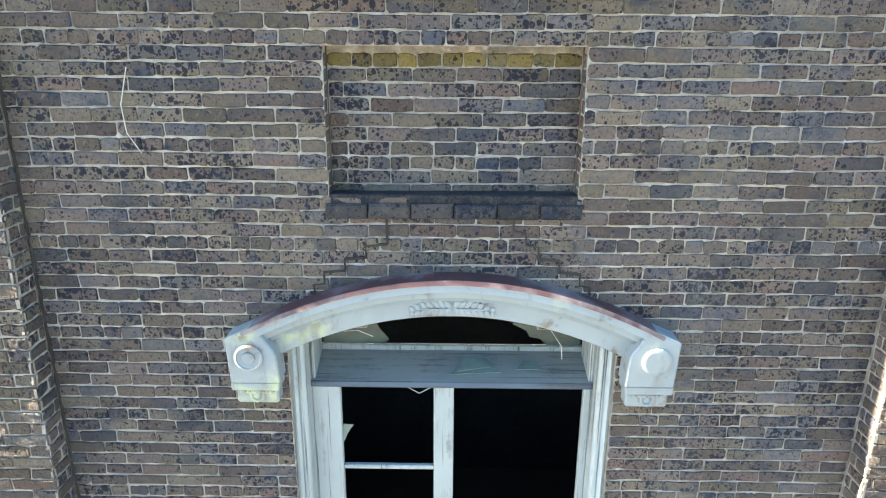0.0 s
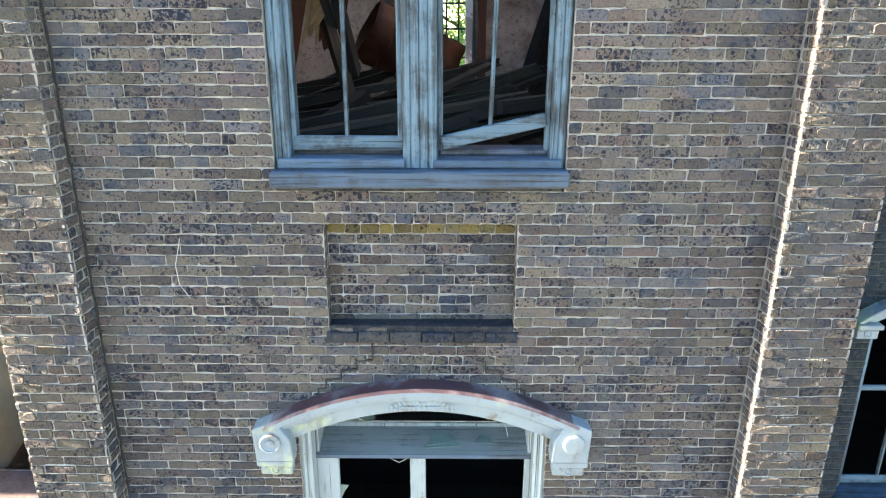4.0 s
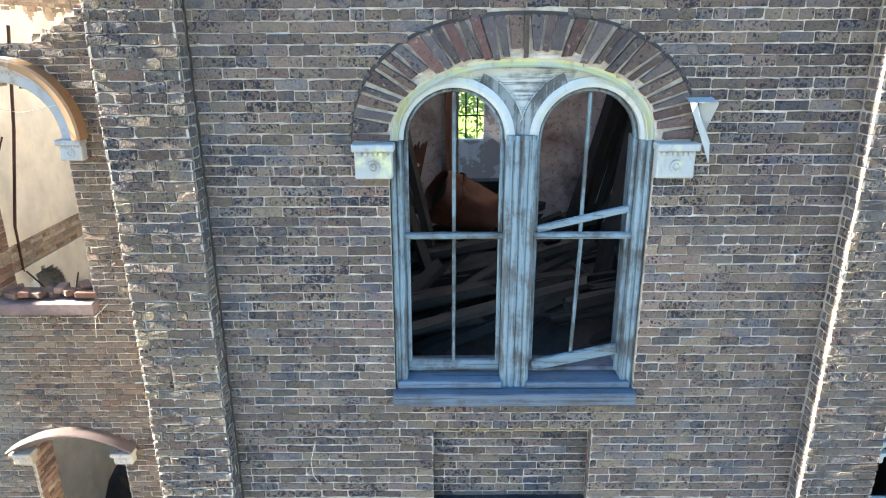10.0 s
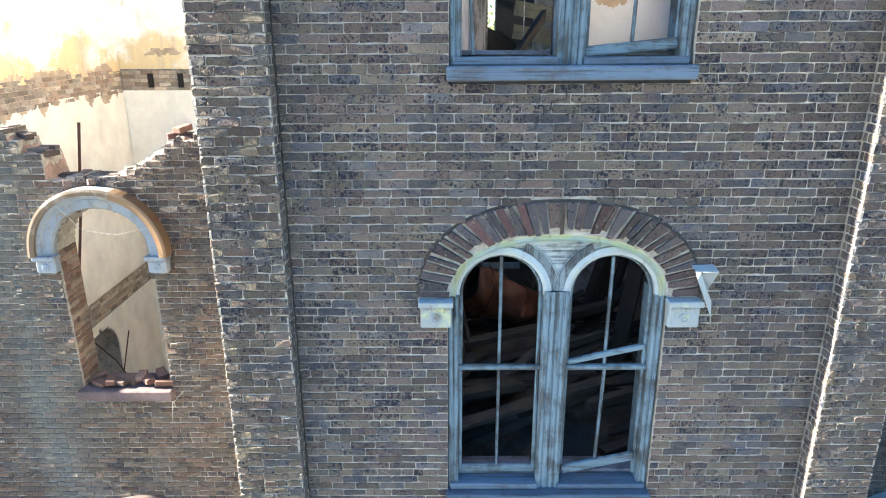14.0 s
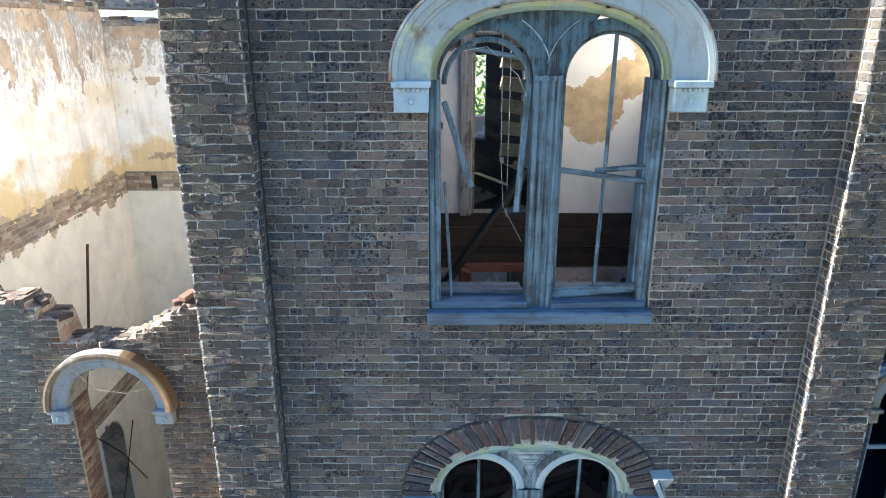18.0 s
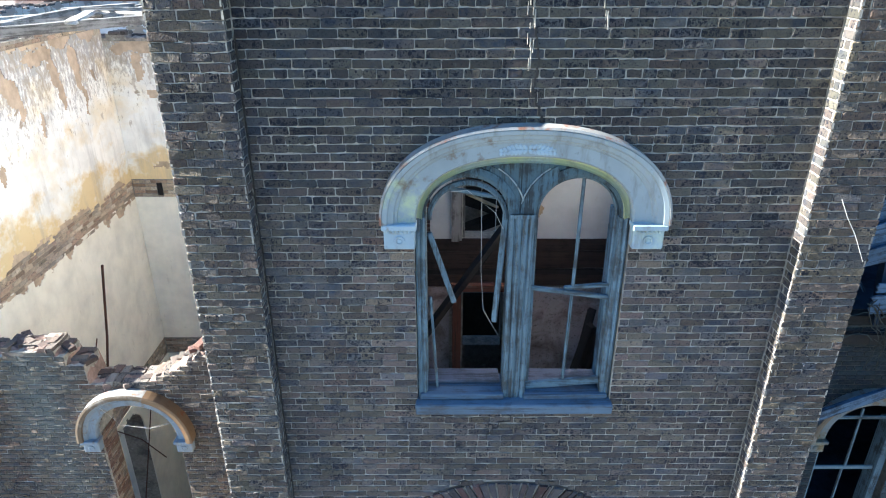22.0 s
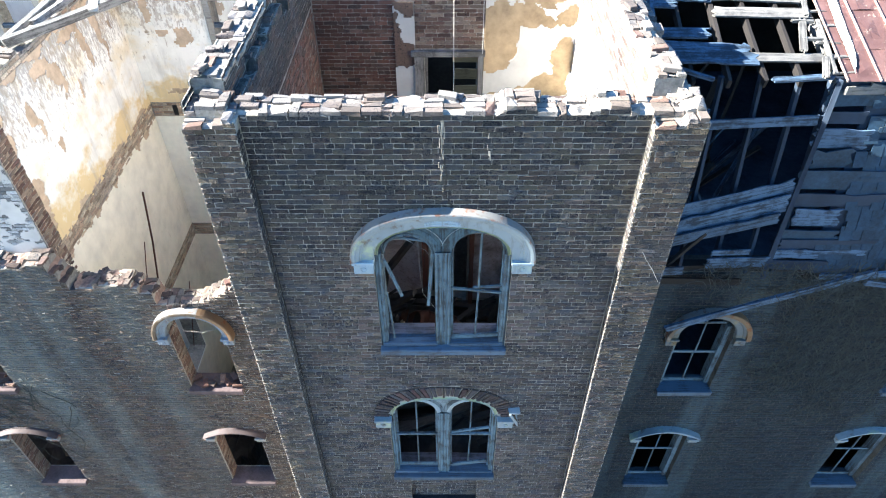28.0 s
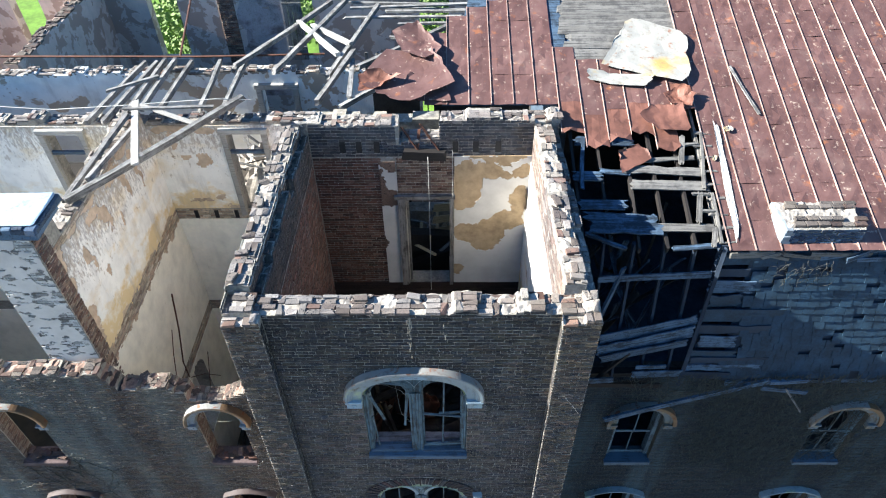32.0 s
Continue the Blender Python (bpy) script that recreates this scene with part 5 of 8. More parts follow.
def twin_window(name, label, z, zs, hw, paint, sill_paint, face, fan_paint, arm_paint, casing, whole=True):
    """Two arched lights under one flattened arch. z: underside of the sill, zs: spring; whole: the boarding round the lights is still there."""
    w = thing(name, label, "window", kind="structure")
    top, rad = 0.53, 0.345
    part("sill", box((-hw - 0.02, -0.085, z), (hw + 0.02, 0.36, z + 0.105), 0.012, None, 0.006), sill_paint, w, "thick grey-blue timber sill")
    part("sill_bed", box((-hw + 0.01, 0.014, z - 0.075), (hw - 0.01, 0.36, z), 0.003), M_SOOT, w, "blackened brick bed under the sill")
    for xa, xb, lift in ((-hw + 0.02, -0.09, 0.004), (0.09, hw - 0.02, 0.0)):
        part("sub_sill", box((xa, 0.0, z + 0.107), (xb, 0.34, z + 0.160 + lift), 0.008, None, 0.005), sill_paint, w)
        part("window_stool", box((xa + 0.03, 0.17, z + 0.162 + lift), (xb - 0.03, 0.37, z + 0.198), 0.008, None, 0.006), M_STOOL, w, "bleached inner sill board")
    lights = (-0.452, 0.452)
    if whole:
        outer = [(-hw + .004, zs - 0.02)] + [(p.x, p.z) for p in even_arch(40, hw - .004, top, zs)] + [(hw - .004, zs - 0.02)]
        for c in lights[::-1]:
            outer += [(c + rad, zs - 0.02)] + arc(c, zs, rad, 22)[::-1] + [(c - rad, zs - 0.02)]
        part("tympanum", plate_with_lights(outer, [], 0.085, 0.16), face, w, "painted boarding above the twin arches")
    for c in lights:
        part("arch_moulding", arch_trim(c, zs, rad - 0.004, rad + (0.062 if whole else 0.08), 0.055, 0.15), M_MOULD if whole else arm_paint, w, "round moulding over the light")
    # sunk fan over the mullion between two curved arms, with thin ribs along them
    fan = [(-0.452 + (rad + 0.03) * math.cos(radians(t)), zs + (rad + 0.03) * math.sin(radians(t))) for t in range(4, 66, 5)]
    fan += [(p.x, p.z) for p in even_arch(60, hw - 0.05, top - 0.045, zs) if -0.37 < p.x < -0.005]
    fan += [(-x, q) for x, q in fan[::-1]]
    part("spandrel_fan", plate_with_lights(fan, [], 0.078, 0.088), fan_paint, w, "weathered fan board between the arches")
    for m in (1, -1):
        part("curved_arm", arc_plate(-0.452, zs, rad + 0.058, rad + 0.125, 3, 66, 0.058 + 0.004 * m, 0.083 + 0.002 * m, 16, m), arm_paint, w, "bare curved arm springing from the mullion")
        pts = [Vector((m * (-0.452 + (rad + 0.132) * math.cos(radians(t))), 0.066, zs + (rad + 0.132) * math.sin(radians(t)))) for t in range(14, 62, 5)]
        part("rib", rod_mesh("rib", pts, 0.006, M_FAN), M_FAN, w)
    part("arch_casing", arch_band(lambda n: even_arch(n, hw - 0.06, top - 0.055, zs), lambda n: even_arch(n, hw, top + 0.005, zs), [(0, 0.0), (0.15, -0.02), (0.5, -0.035), (1, -0.03)], 0.16), casing, w, "curved outer casing")
    for sgn in (-1, 1):
        part("jamb", fluted_post(min(sgn * hw, sgn * (hw - 0.088)), max(sgn * hw, sgn * (hw - 0.088)), 0.04, 0.36, z + 0.105, zs, 2), paint, w)
    m = part("mullion", fluted_post(-0.105, 0.105, 0.035, 0.22, z + 0.105, zs + 0.03, 4), paint, w, "split weathered mullion post")
    part("mullion_cap", box((-0.10, 0.03, zs - 0.01), (0.10, 0.1, zs + 0.03), 0.006), paint, m)
    return w


zs2, zs3 = 7.93, 11.52
win2 = twin_window("window_2", "paired arched sash window with peeling blue-grey paint and no glass", 5.965, zs2, 0.885, M_BLUE, M_BLUEX, M_TYMP, M_FAN, M_ARM, M_CASING)
win3 = twin_window("window_3", "paired arched sash window with collapsed sashes under a hood", 9.63, zs3, 0.875, M_BLUE, M_BLUEX, M_TYMP, M_TEAL, M_TEAL, M_CASING, False)


def sash(name, parent, c, z0, z1, zs, paint, y=0.125, lower=True, upper=True, muntin=True, rail=True):
    s = new(name)
    s.parent = parent
    hw = 0.347
    for sgn in (-1, 1):
        sash_bar("stile", (c + sgn * (hw - 0.017), y, z0), (c + sgn * (hw - 0.017), y, zs), 0.034, paint, s)
    if lower:
        sash_bar("bottom_rail", (c - hw, y, z0 + 0.045), (c + hw, y, z0 + 0.045), 0.09, paint, s, 0.04)
    if rail:
        sash_bar("meeting_rail", (c - hw - .012, y - 0.02, z1), (c + hw + .012, y - 0.02, z1), 0.045, paint, s, 0.05)
    if upper:
        part("arched_rail", arch_trim(c, zs, 0.313, 0.347, y - 0.015, y + 0.03), paint, s)
    if muntin:
        sash_bar("muntin", (c, y, z0 + 0.05), (c, y, z1), 0.026, paint, s, 0.03)
        sash_bar("muntin", (c, y, z1), (c, y, zs + 0.31), 0.026, paint, s, 0.03)
    return s


# second floor: one sash whole, the other fallen askew
sash("sash", win2, -0.452, 6.165, 7.245, zs2, M_BLUE)
s = sash("sash", win2, 0.452, 6.165, 7.245, zs2, M_BLUE, lower=False, muntin=False)
sash_bar("dropped_rail", (0.13, 0.10, 6.215), (0.77, 0.10, 6.36), 0.085, M_BLUE, s, 0.04)
sash_bar("tilted_rail", (0.13, 0.11, 7.29), (0.775, 0.11, 7.44), 0.05, M_BLUE, s, 0.04)
sash_bar("muntin", (0.43, 0.125, 6.30), (0.455, 0.125, 7.245), 0.026, M_BLUE, s, 0.03)
sash_bar("muntin", (0.445, 0.125, 7.245), (0.455, 0.125, 8.235), 0.026, M_BLUE, s, 0.03)
# third floor: left sash broken to sticks, right one sagging
s = new("broken_sash")
s.parent = win3
sash_bar("hanging_stile", (-0.76, 0.11, 11.36), (-0.55, 0.07, 10.72), 0.045, M_BLUE, s)
sash_bar("hanging_stile", (-0.125, 0.13, 11.55), (-0.20, 0.08, 10.52), 0.05, M_BLUE, s)
sash_bar("slipped_rail", (-0.62, 0.12, 11.75), (-0.14, 0.12, 11.66), 0.035, M_BLUE, s)
sash_bar("thin_bar", (-0.755, 0.11, 10.75), (-0.70, 0.11, 9.80), 0.024, M_BLUE, s)
part("arched_rail", arch_trim(-0.445, zs3 - 0.035, 0.295, 0.335, 0.09, 0.13), M_BLUE, s)
s = sash("sash", win3, 0.452, 9.83, 10.80, zs3, M_BLUE, lower=False, muntin=False, rail=False)
sash_bar("sagging_rail", (0.105, 0.10, 10.85), (0.785, 0.10, 10.755), 0.042, M_BLUE, s)
sash_bar("meeting_rail", (0.40, 0.12, 10.835), (0.785, 0.12, 10.87), 0.04, M_BLUE, s)
sash_bar("bottom_rail", (0.11, 0.11, 9.82), (0.79, 0.11, 9.885), 0.08, M_BLUE, s, 0.04)
sash_bar("muntin", (0.475, 0.12, 10.86), (0.49, 0.12, 11.88), 0.028, M_BLUE, s, 0.03)
sash_bar("muntin", (0.455, 0.12, 9.87), (0.475, 0.12, 10.86), 0.026, M_BLUE, s, 0.03)

# hood over the third window
hood3 = thing("window_hood_3", "white pressed-metal arched hood with leaf spray and corbels", "window hood", kind="structure")
part("arch", arch_band(lambda n: even_arch(n, 0.86, 0.535, zs3 + 0.005), lambda n: even_arch(n, 1.135, 0.765, zs3 + 0.005),
                       [(0, 0.05), (0.05, 0.07), (0.52, 0.074), (0.55, 0.086), (0.62, 0.09), (0.66, 0.106), (0.80, 0.114), (0.84, 0.130), (0.97, 0.134), (1.0, 0.125)], 0.02), M_HOOD, hood3)
part("flashing", arch_band(lambda n: even_arch(n, 1.132, 0.768, zs3 + 0.005), lambda n: even_arch(n, 1.15, 0.786, zs3 + 0.005), [(0, 0.138), (1, 0.132)], 0.01), M_RUSTHOOD, hood3, "rust-streaked top flashing")
leaf_ornament(hood3, 0.0, -0.073, 12.125, 0.22, M_HOODW)
for sgn in (-1, 1):
    console(hood3, sgn * 0.995, 11.30, 11.525, 0.25, 0.115, M_HOODW)
# corbels left at the second window, and the bent end of its lost hood
left2 = thing("corbel_block", "chalky white corbel block beside the brick arch", "corbel", "corbels")
console(left2, -0.985, 7.69, 7.925, 0.25, 0.085, M_HOOD)
right2 = thing("corbel_block", "chalky white corbel block beside the brick arch", "corbel", "corbels")
console(right2, 1.005, 7.69, 7.925, 0.25, 0.085, M_HOOD)
bent = thing("bent_hood_end", "torn end of a white metal hood hanging off the wall", "hood remnant")
for label, tri in (("white outer leaf of the folded sheet", ((1.035, -0.11, 8.19), (1.075, -0.13, 8.185), (1.10, -0.13, 8.11), (1.185, -0.12, 7.94), (1.20, -0.11, 7.80), (1.155, -0.12, 7.90), (1.05, -0.13, 8.13))),
                   ("upper lip of the folded sheet", ((1.03, -0.03, 8.21), (1.205, -0.02, 8.215), (1.215, -0.12, 8.185), (1.10, -0.13, 8.187), (1.035, -0.11, 8.192))),
                   ("shaded inner leaf of the folded sheet", ((1.215, -0.12, 8.183), (1.20, -0.02, 8.17), (1.185, -0.02, 7.99), (1.19, -0.09, 7.93), (1.13, -0.05, 8.10), (1.105, -0.08, 8.18)))):
    bm = bmesh.new()
    fr = [bm.verts.new(p) for p in tri]
    bk = [bm.verts.new((x + 0.004, y + 0.004, zz)) for x, y, zz in tri]
    k = len(tri)
    for i in range(k):
        bm.faces.new((fr[i], fr[(i + 1) % k], bk[(i + 1) % k], bk[i]))
    bm.faces.new(fr)
    bm.faces.new(bk[::-1])
    part("sheet_leaf", bm, M_HOOD, bent, label)

# first floor window: segmental hood, transom and open sashes
win1 = thing("window_1", "tall window with pale frame, broken transom light and empty sashes", "window", kind="structure")
seg = lambda hw, z0, rise: (lambda n: [Vector(((-1 + 2 * i / n) * hw, 0, z0 + rise * (1 - (-1 + 2 * i / n) ** 2))) for i in range(n + 1)])
for sgn in (-1, 1):
    part("jamb", fluted_post(min(sgn * .875, sgn * .79), max(sgn * .875, sgn * .79), 0.04, 0.38, 1.6, 4.24, 2), M_PALE, win1)
    part("inner_jamb", box((min(sgn * .79, sgn * .765), 0.15, 3.9), (max(sgn * .79, sgn * .765), 0.38, 4.3), 0.004), M_PALE, win1)
part("transom", box((-0.79, 0.135, 3.885), (0.79, 0.40, 3.925), 0.006), M_BLUEX, win1)
bm = bmesh.new()
vs = [bm.verts.new(p) for p in ((-.79, .135, 3.927), (.79, .135, 3.927), (.79, .40, 3.995), (-.79, .40, 3.995), (-.79, .40, 3.926), (.79, .40, 3.926))]
for fc in ((0, 1, 2, 3), (3, 2, 5, 4), (0, 4, 5, 1), (0, 3, 4), (1, 5, 2)):
    bm.faces.new([vs[i] for i in fc])
part("transom_slope", bm, M_TRANSOM, win1, "sloping weathered transom board")
part("transom_rail", box((-0.79, 0.385, 3.996), (0.79, 0.42, 4.028), 0.004), M_PALE, win1)
# what is left of the dusty panes: two corners of the top light and a splinter in the sash
for shape, y in (([(-0.76, 4.03), (-0.40, 4.03), (-0.37, 4.06), (-0.42, 4.12), (-0.46, 4.20), (-0.47, 4.33), (-0.76, 4.25)], 0.405),
                 ([(0.76, 4.03), (0.56, 4.03), (0.52, 4.07), (0.46, 4.08), (0.44, 4.12), (0.36, 4.16), (0.34, 4.34), (0.76, 4.25)], 0.405),
                 ([(-0.632, 3.48), (-0.632, 3.62), (-0.565, 3.615), (-0.60, 3.56)], 0.185)):
    bm = bmesh.new()
    fr = [bm.verts.new((x, y, z)) for x, z in shape]
    bk = [bm.verts.new((x, y + 0.003, z)) for x, z in shape]
    bm.faces.new(fr)
    bm.faces.new(bk[::-1])
    for i in range(len(shape)):
        bm.faces.new((fr[i], bk[i], bk[(i + 1) % len(shape)], fr[(i + 1) % len(shape)]))
    part("pane_remnant", bm, M_PANEDARK if y > 0.3 else M_PANE, win1, "broken dusty pane")
for x0, x1 in ((-0.79, -0.63), (-0.10, 0.015), (0.748, 0.79)):
    part("stile", box((x0, 0.16, 1.6), (x1, 0.21, 3.885), 0.006), M_PALE, win1)
part("glazing_bar", box((-0.63, 0.17, 3.325), (-0.10, 0.20, 3.352), 0.004), M_PALE, win1)
part("glazing_bar", box((-0.63, 0.17, 2.55), (-0.10, 0.20, 2.58), 0.004), M_PALE, win1)
part("sill", box((-0.9, -0.08, 1.5), (0.9, 0.36, 1.6), 0.01), M_BLUEX, win1)
for (x0, z0, rot, sx, sz) in ((0.14, 3.975, 10, .15, .07), (0.45, 3.982, -25, .08, .04), (0.12, 3.995, 60, .10, .06)):
    bm = bmesh.new()
    tri = [(-sx, -sz), (sx * .9, -sz * .8), (sx * .4, sz), (-sx * .5, sz * .9)]
    top_v = [bm.verts.new((u, v, 0.004)) for u, v in tri]
    bot_v = [bm.verts.new((u, v, 0.0)) for u, v in tri]
    bm.faces.new(top_v)
    bm.faces.new(bot_v[::-1])
    for i in range(4):
        bm.faces.new((bot_v[i], bot_v[(i + 1) % 4], top_v[(i + 1) % 4], top_v[i]))
    ob = part("glass_shard", bm, M_PANE)
    ob.matrix_world = pose(x0, 0.255, z0 - 0.012, 14.4, 0, rot * 0.2)
    tagged(ob, "dusty greenish shard of glass on the transom board", "glass shard", "glass shards")
hood1 = thing("window_hood_1", "white pressed-metal segmental hood with rusty edge and rosette blocks", "window hood", kind="structure")
part("arch", arch_band(seg(0.90, 4.17, 0.225), seg(1.06, 4.315, 0.285), [(0, 0.03), (0.04, 0.045), (0.46, 0.045), (0.49, 0.072), (0.58, 0.066), (0.62, 0.098), (0.78, 0.098), (0.82, 0.132), (1, 0.128)], 0.02), M_HOOD, hood1)
part("flashing", arch_band(seg(1.06, 4.317, 0.285), seg(1.07, 4.335, 0.29), [(0, 0.138), (1, 0.13)], 0.01), M_CAP, hood1, "flaking brown top edge")
leaf_ornament(hood1, 0.0, -0.05, 4.45, 0.225, M_HOOD)
for sgn in (-1, 1):
    out = [(0.885, 4.05), (1.14, 4.05), (1.155, 4.30), (1.00, 4.37), (0.90, 4.22)]
    bm = bmesh.new()
    fr = [bm.verts.new((sgn * x, -0.13, zz)) for x, zz in out]
    bk = [bm.verts.new((sgn * x, 0.01, zz)) for x, zz in out]
    for i in range(5):
        bm.faces.new((fr[i], fr[(i + 1) % 5], bk[(i + 1) % 5], bk[i]))
    bm.faces.new(fr)
    bm.faces.new(bk[::-1])
    bmesh.ops.bevel(bm, geom=bm.edges[:], offset=0.008, segments=1, affect="EDGES")
    b = part("end_block", bm, M_HOOD, hood1)
    dish = (0.075, 0.074, 0.062, 0.058, 0.034, 0.030, 0.012) if sgn < 0 else (0.075, 0.074, 0.060)
    hts = (0, 0.012, 0.016, 0.008, 0.004, 0.014, 0.014) if sgn < 0 else (0, 0.012, 0.014)
    part("rosette", disc_bm(sgn * 1.035, -0.131, 4.20, dish, hts), M_HOOD, b)
    console(hood1, sgn * 1.02, 3.91, 4.05, 0.22, 0.10, M_HOOD)

# ---- ground and wings ----
FY = 1.93          # face of the wings' front walls
g = mesh_of("ground", [(x, y, -0.02) for y in (-400, 400) for x in (-400, 400)], [(0, 1, 3, 2)], M_DRY)
tagged(part("ground", g, M_DRY), "dry pale yard round the ruin", "ground", kind="structure")
g = mesh_of("lawn", [(-60, 16.5, 0.03), (40, 16.5, 0.03), (40, 70, 0.03), (-60, 70, 0.03)], [(0, 1, 2, 3)], M_GRASS)
tagged(part("lawn", g, M_GRASS), "bright green grass behind the ruin", "grass", kind="structure")
g = mesh_of("earth_floor", [(-22, 2.2, 0.05), (16, 2.2, 0.05), (16, 17.4, 0.05), (-22, 17.4, 0.05)], [(0, 1, 2, 3)], M_EARTH)
tagged(part("earth_floor", g, M_EARTH), "rubble-strewn bare earth inside the shell", "floor", kind="structure")

LC, RC = (-4.66, -9.30, -13.9), (4.88, 9.44, 14.0)
upper = lambda c: Opening(c, 0.52, 5.86, 7.66, 0.52, 2.1)
lower = lambda c: Opening(c, 0.53, 2.10, 4.22, 0.16, 2.0)


def left_top(u):
    if u < -6.80:
        return 9.40 + ragged(u, 1.8, 2)
    if u < -6.45:
        return 9.25 - math.floor((u + 6.80) / 0.055) * COURSE * 1.5 + ragged(u, 1.5, 2)
    if u < -5.35:
        return 8.88 + ragged(u, 1.6, 2)
    if u < -5.12:
        return 8.72
    if u < -4.45:
        return 8.44
    return 8.46 + math.floor((u + 4.45) / 0.12) * COURSE * 0.95


left_wall = thing("wall_wing_left", "ruined brick wing wall with empty arched windows and broken top", "wall", kind="structure")
lf = face_frame((0, FY + 0.009, 0), (1, 0, 0), (0, -1, 0))
LH = [o for c in LC for o in (upper(c), lower(c))]
wall_body("wall_core", lf, -18.0, XL, 0, 10.2, 0.38, LH, M_MORTARD, left_wall, left_top)
for c in LC:
    for z0, z1 in ((5.99, 7.66), (2.14, 4.22)):
        for sx, nx in ((c - 0.525, 1), (c + 0.525, -1)):
            jf = face_frame((sx, 0, 0), (0, 1, 0), (nx, 0, 0))
            brickwork(jf, lay(FY + 0.02, FY + 0.37, z0, z1, [], None, 68), M_TANR, left_wall, 69, rest_name="jamb_brickwork", proud=0.02)
cap_bricks(lf, -18.0, XL, left_top, 0.38, M_CAPC, left_wall, 95, False, 0.35)
wall_head(lf, -18.0, XL, left_top, 0.38, M_RUBBLEHEAD, left_wall, 195)
brickwork(lf, lay(-18.0, XL, 0.0, 10.0, LH, left_top, 61), M_WING, left_wall, 63, mortar=M_MORTARD, proud=0.012, tilt=0.006, near=lambda u, v: v > 7.4 and u > -5.6)
right_wall = thing("wall_wing_right", "shaded brick wing wall streaked and overgrown with dry vines", "wall", kind="structure")
RH = [o for c in RC for o in (upper(c), lower(c))]
# core and bricks carry the wall's shade in their own colours
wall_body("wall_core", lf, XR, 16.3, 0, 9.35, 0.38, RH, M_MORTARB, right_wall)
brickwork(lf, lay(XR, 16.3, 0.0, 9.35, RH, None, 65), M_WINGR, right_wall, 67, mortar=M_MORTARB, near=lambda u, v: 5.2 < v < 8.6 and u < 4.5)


def wing_hood(cx, z0, mat, seg_top, name, label, half=0.76, edge=None, lip=None, foot=None):
    h = thing(name, label, "window hood", "wing window hoods", kind="structure")
    if seg_top:
        lo_f = lambda n: [p + Vector((cx, FY, 0)) for p in seg(0.55, z0, 0.16)(n)]
        hi_f = lambda n: [p + Vector((cx, FY, 0)) for p in seg(half, z0 + 0.03, 0.30 if half > 0.7 else 0.22)(n)]
    else:
        lo_f = lambda n: [p + Vector((cx, FY, 0)) for p in even_arch(n, 0.52, 0.52, z0, 2.1)]
        hi_f = lambda n: [p + Vector((cx, FY, 0)) for p in even_arch(n, half, 0.74, z0, 2.1)]
    part("arch", arch_band(lo_f, hi_f, [(0, 0.04), (0.08, 0.07), (0.5, 0.075), (0.58, 0.10), (0.8, 0.115), (0.86, 0.15), (1, 0.15)], 0.02, 32), mat, h)
    off = lambda f, dx: (lambda n: [p + Vector((p.x - cx, 0, p.z - z0)).normalized() * dx for p in f(n)])
    part("flashing", arch_band(off(hi_f, 0.002), off(hi_f, 0.018), [(0, 0.158), (1, 0.15)], 0.01, 32), lip or (M_RUSTHOOD if edge else M_CAP), h, "weathered flashing along the top edge")
    if edge:
        tail = lambda f: (lambda n: f(5 * n)[3 * n:5 * n:2] + [f(5 * n)[5 * n]])
        part("rim", arch_band(off(hi_f, -0.055), off(hi_f, 0.016), [(0, 0.152), (0.6, 0.162), (1, 0.156)], 0.0, 32), M_RIM, h, "weathered brown and white rolled rim")
        part("flashing_end", arch_band(tail(off(hi_f, -0.065)), tail(off(hi_f, 0.022)), [(0, 0.155), (0.7, 0.166), (1, 0.158)], 0.0, 14), edge, h, "ochre rusted end of the hood")
    for sgn in (-1, 1):
        console(h, cx + sgn * (half - 0.12), z0 - (0.20 if not seg_top else 0.16), z0 + 0.0, 0.21, 0.12, foot or mat, FY)
    return h


def wing_sill(cx, z, mat, label):
    s = thing("window_sill", label, "sill", "wing window sills", kind="structure")
    part("slab", box((cx - 0.55, FY - 0.11, z - 0.13), (cx + 0.55, FY + 0.36, z), 0.012, None, 0.006), mat, s)


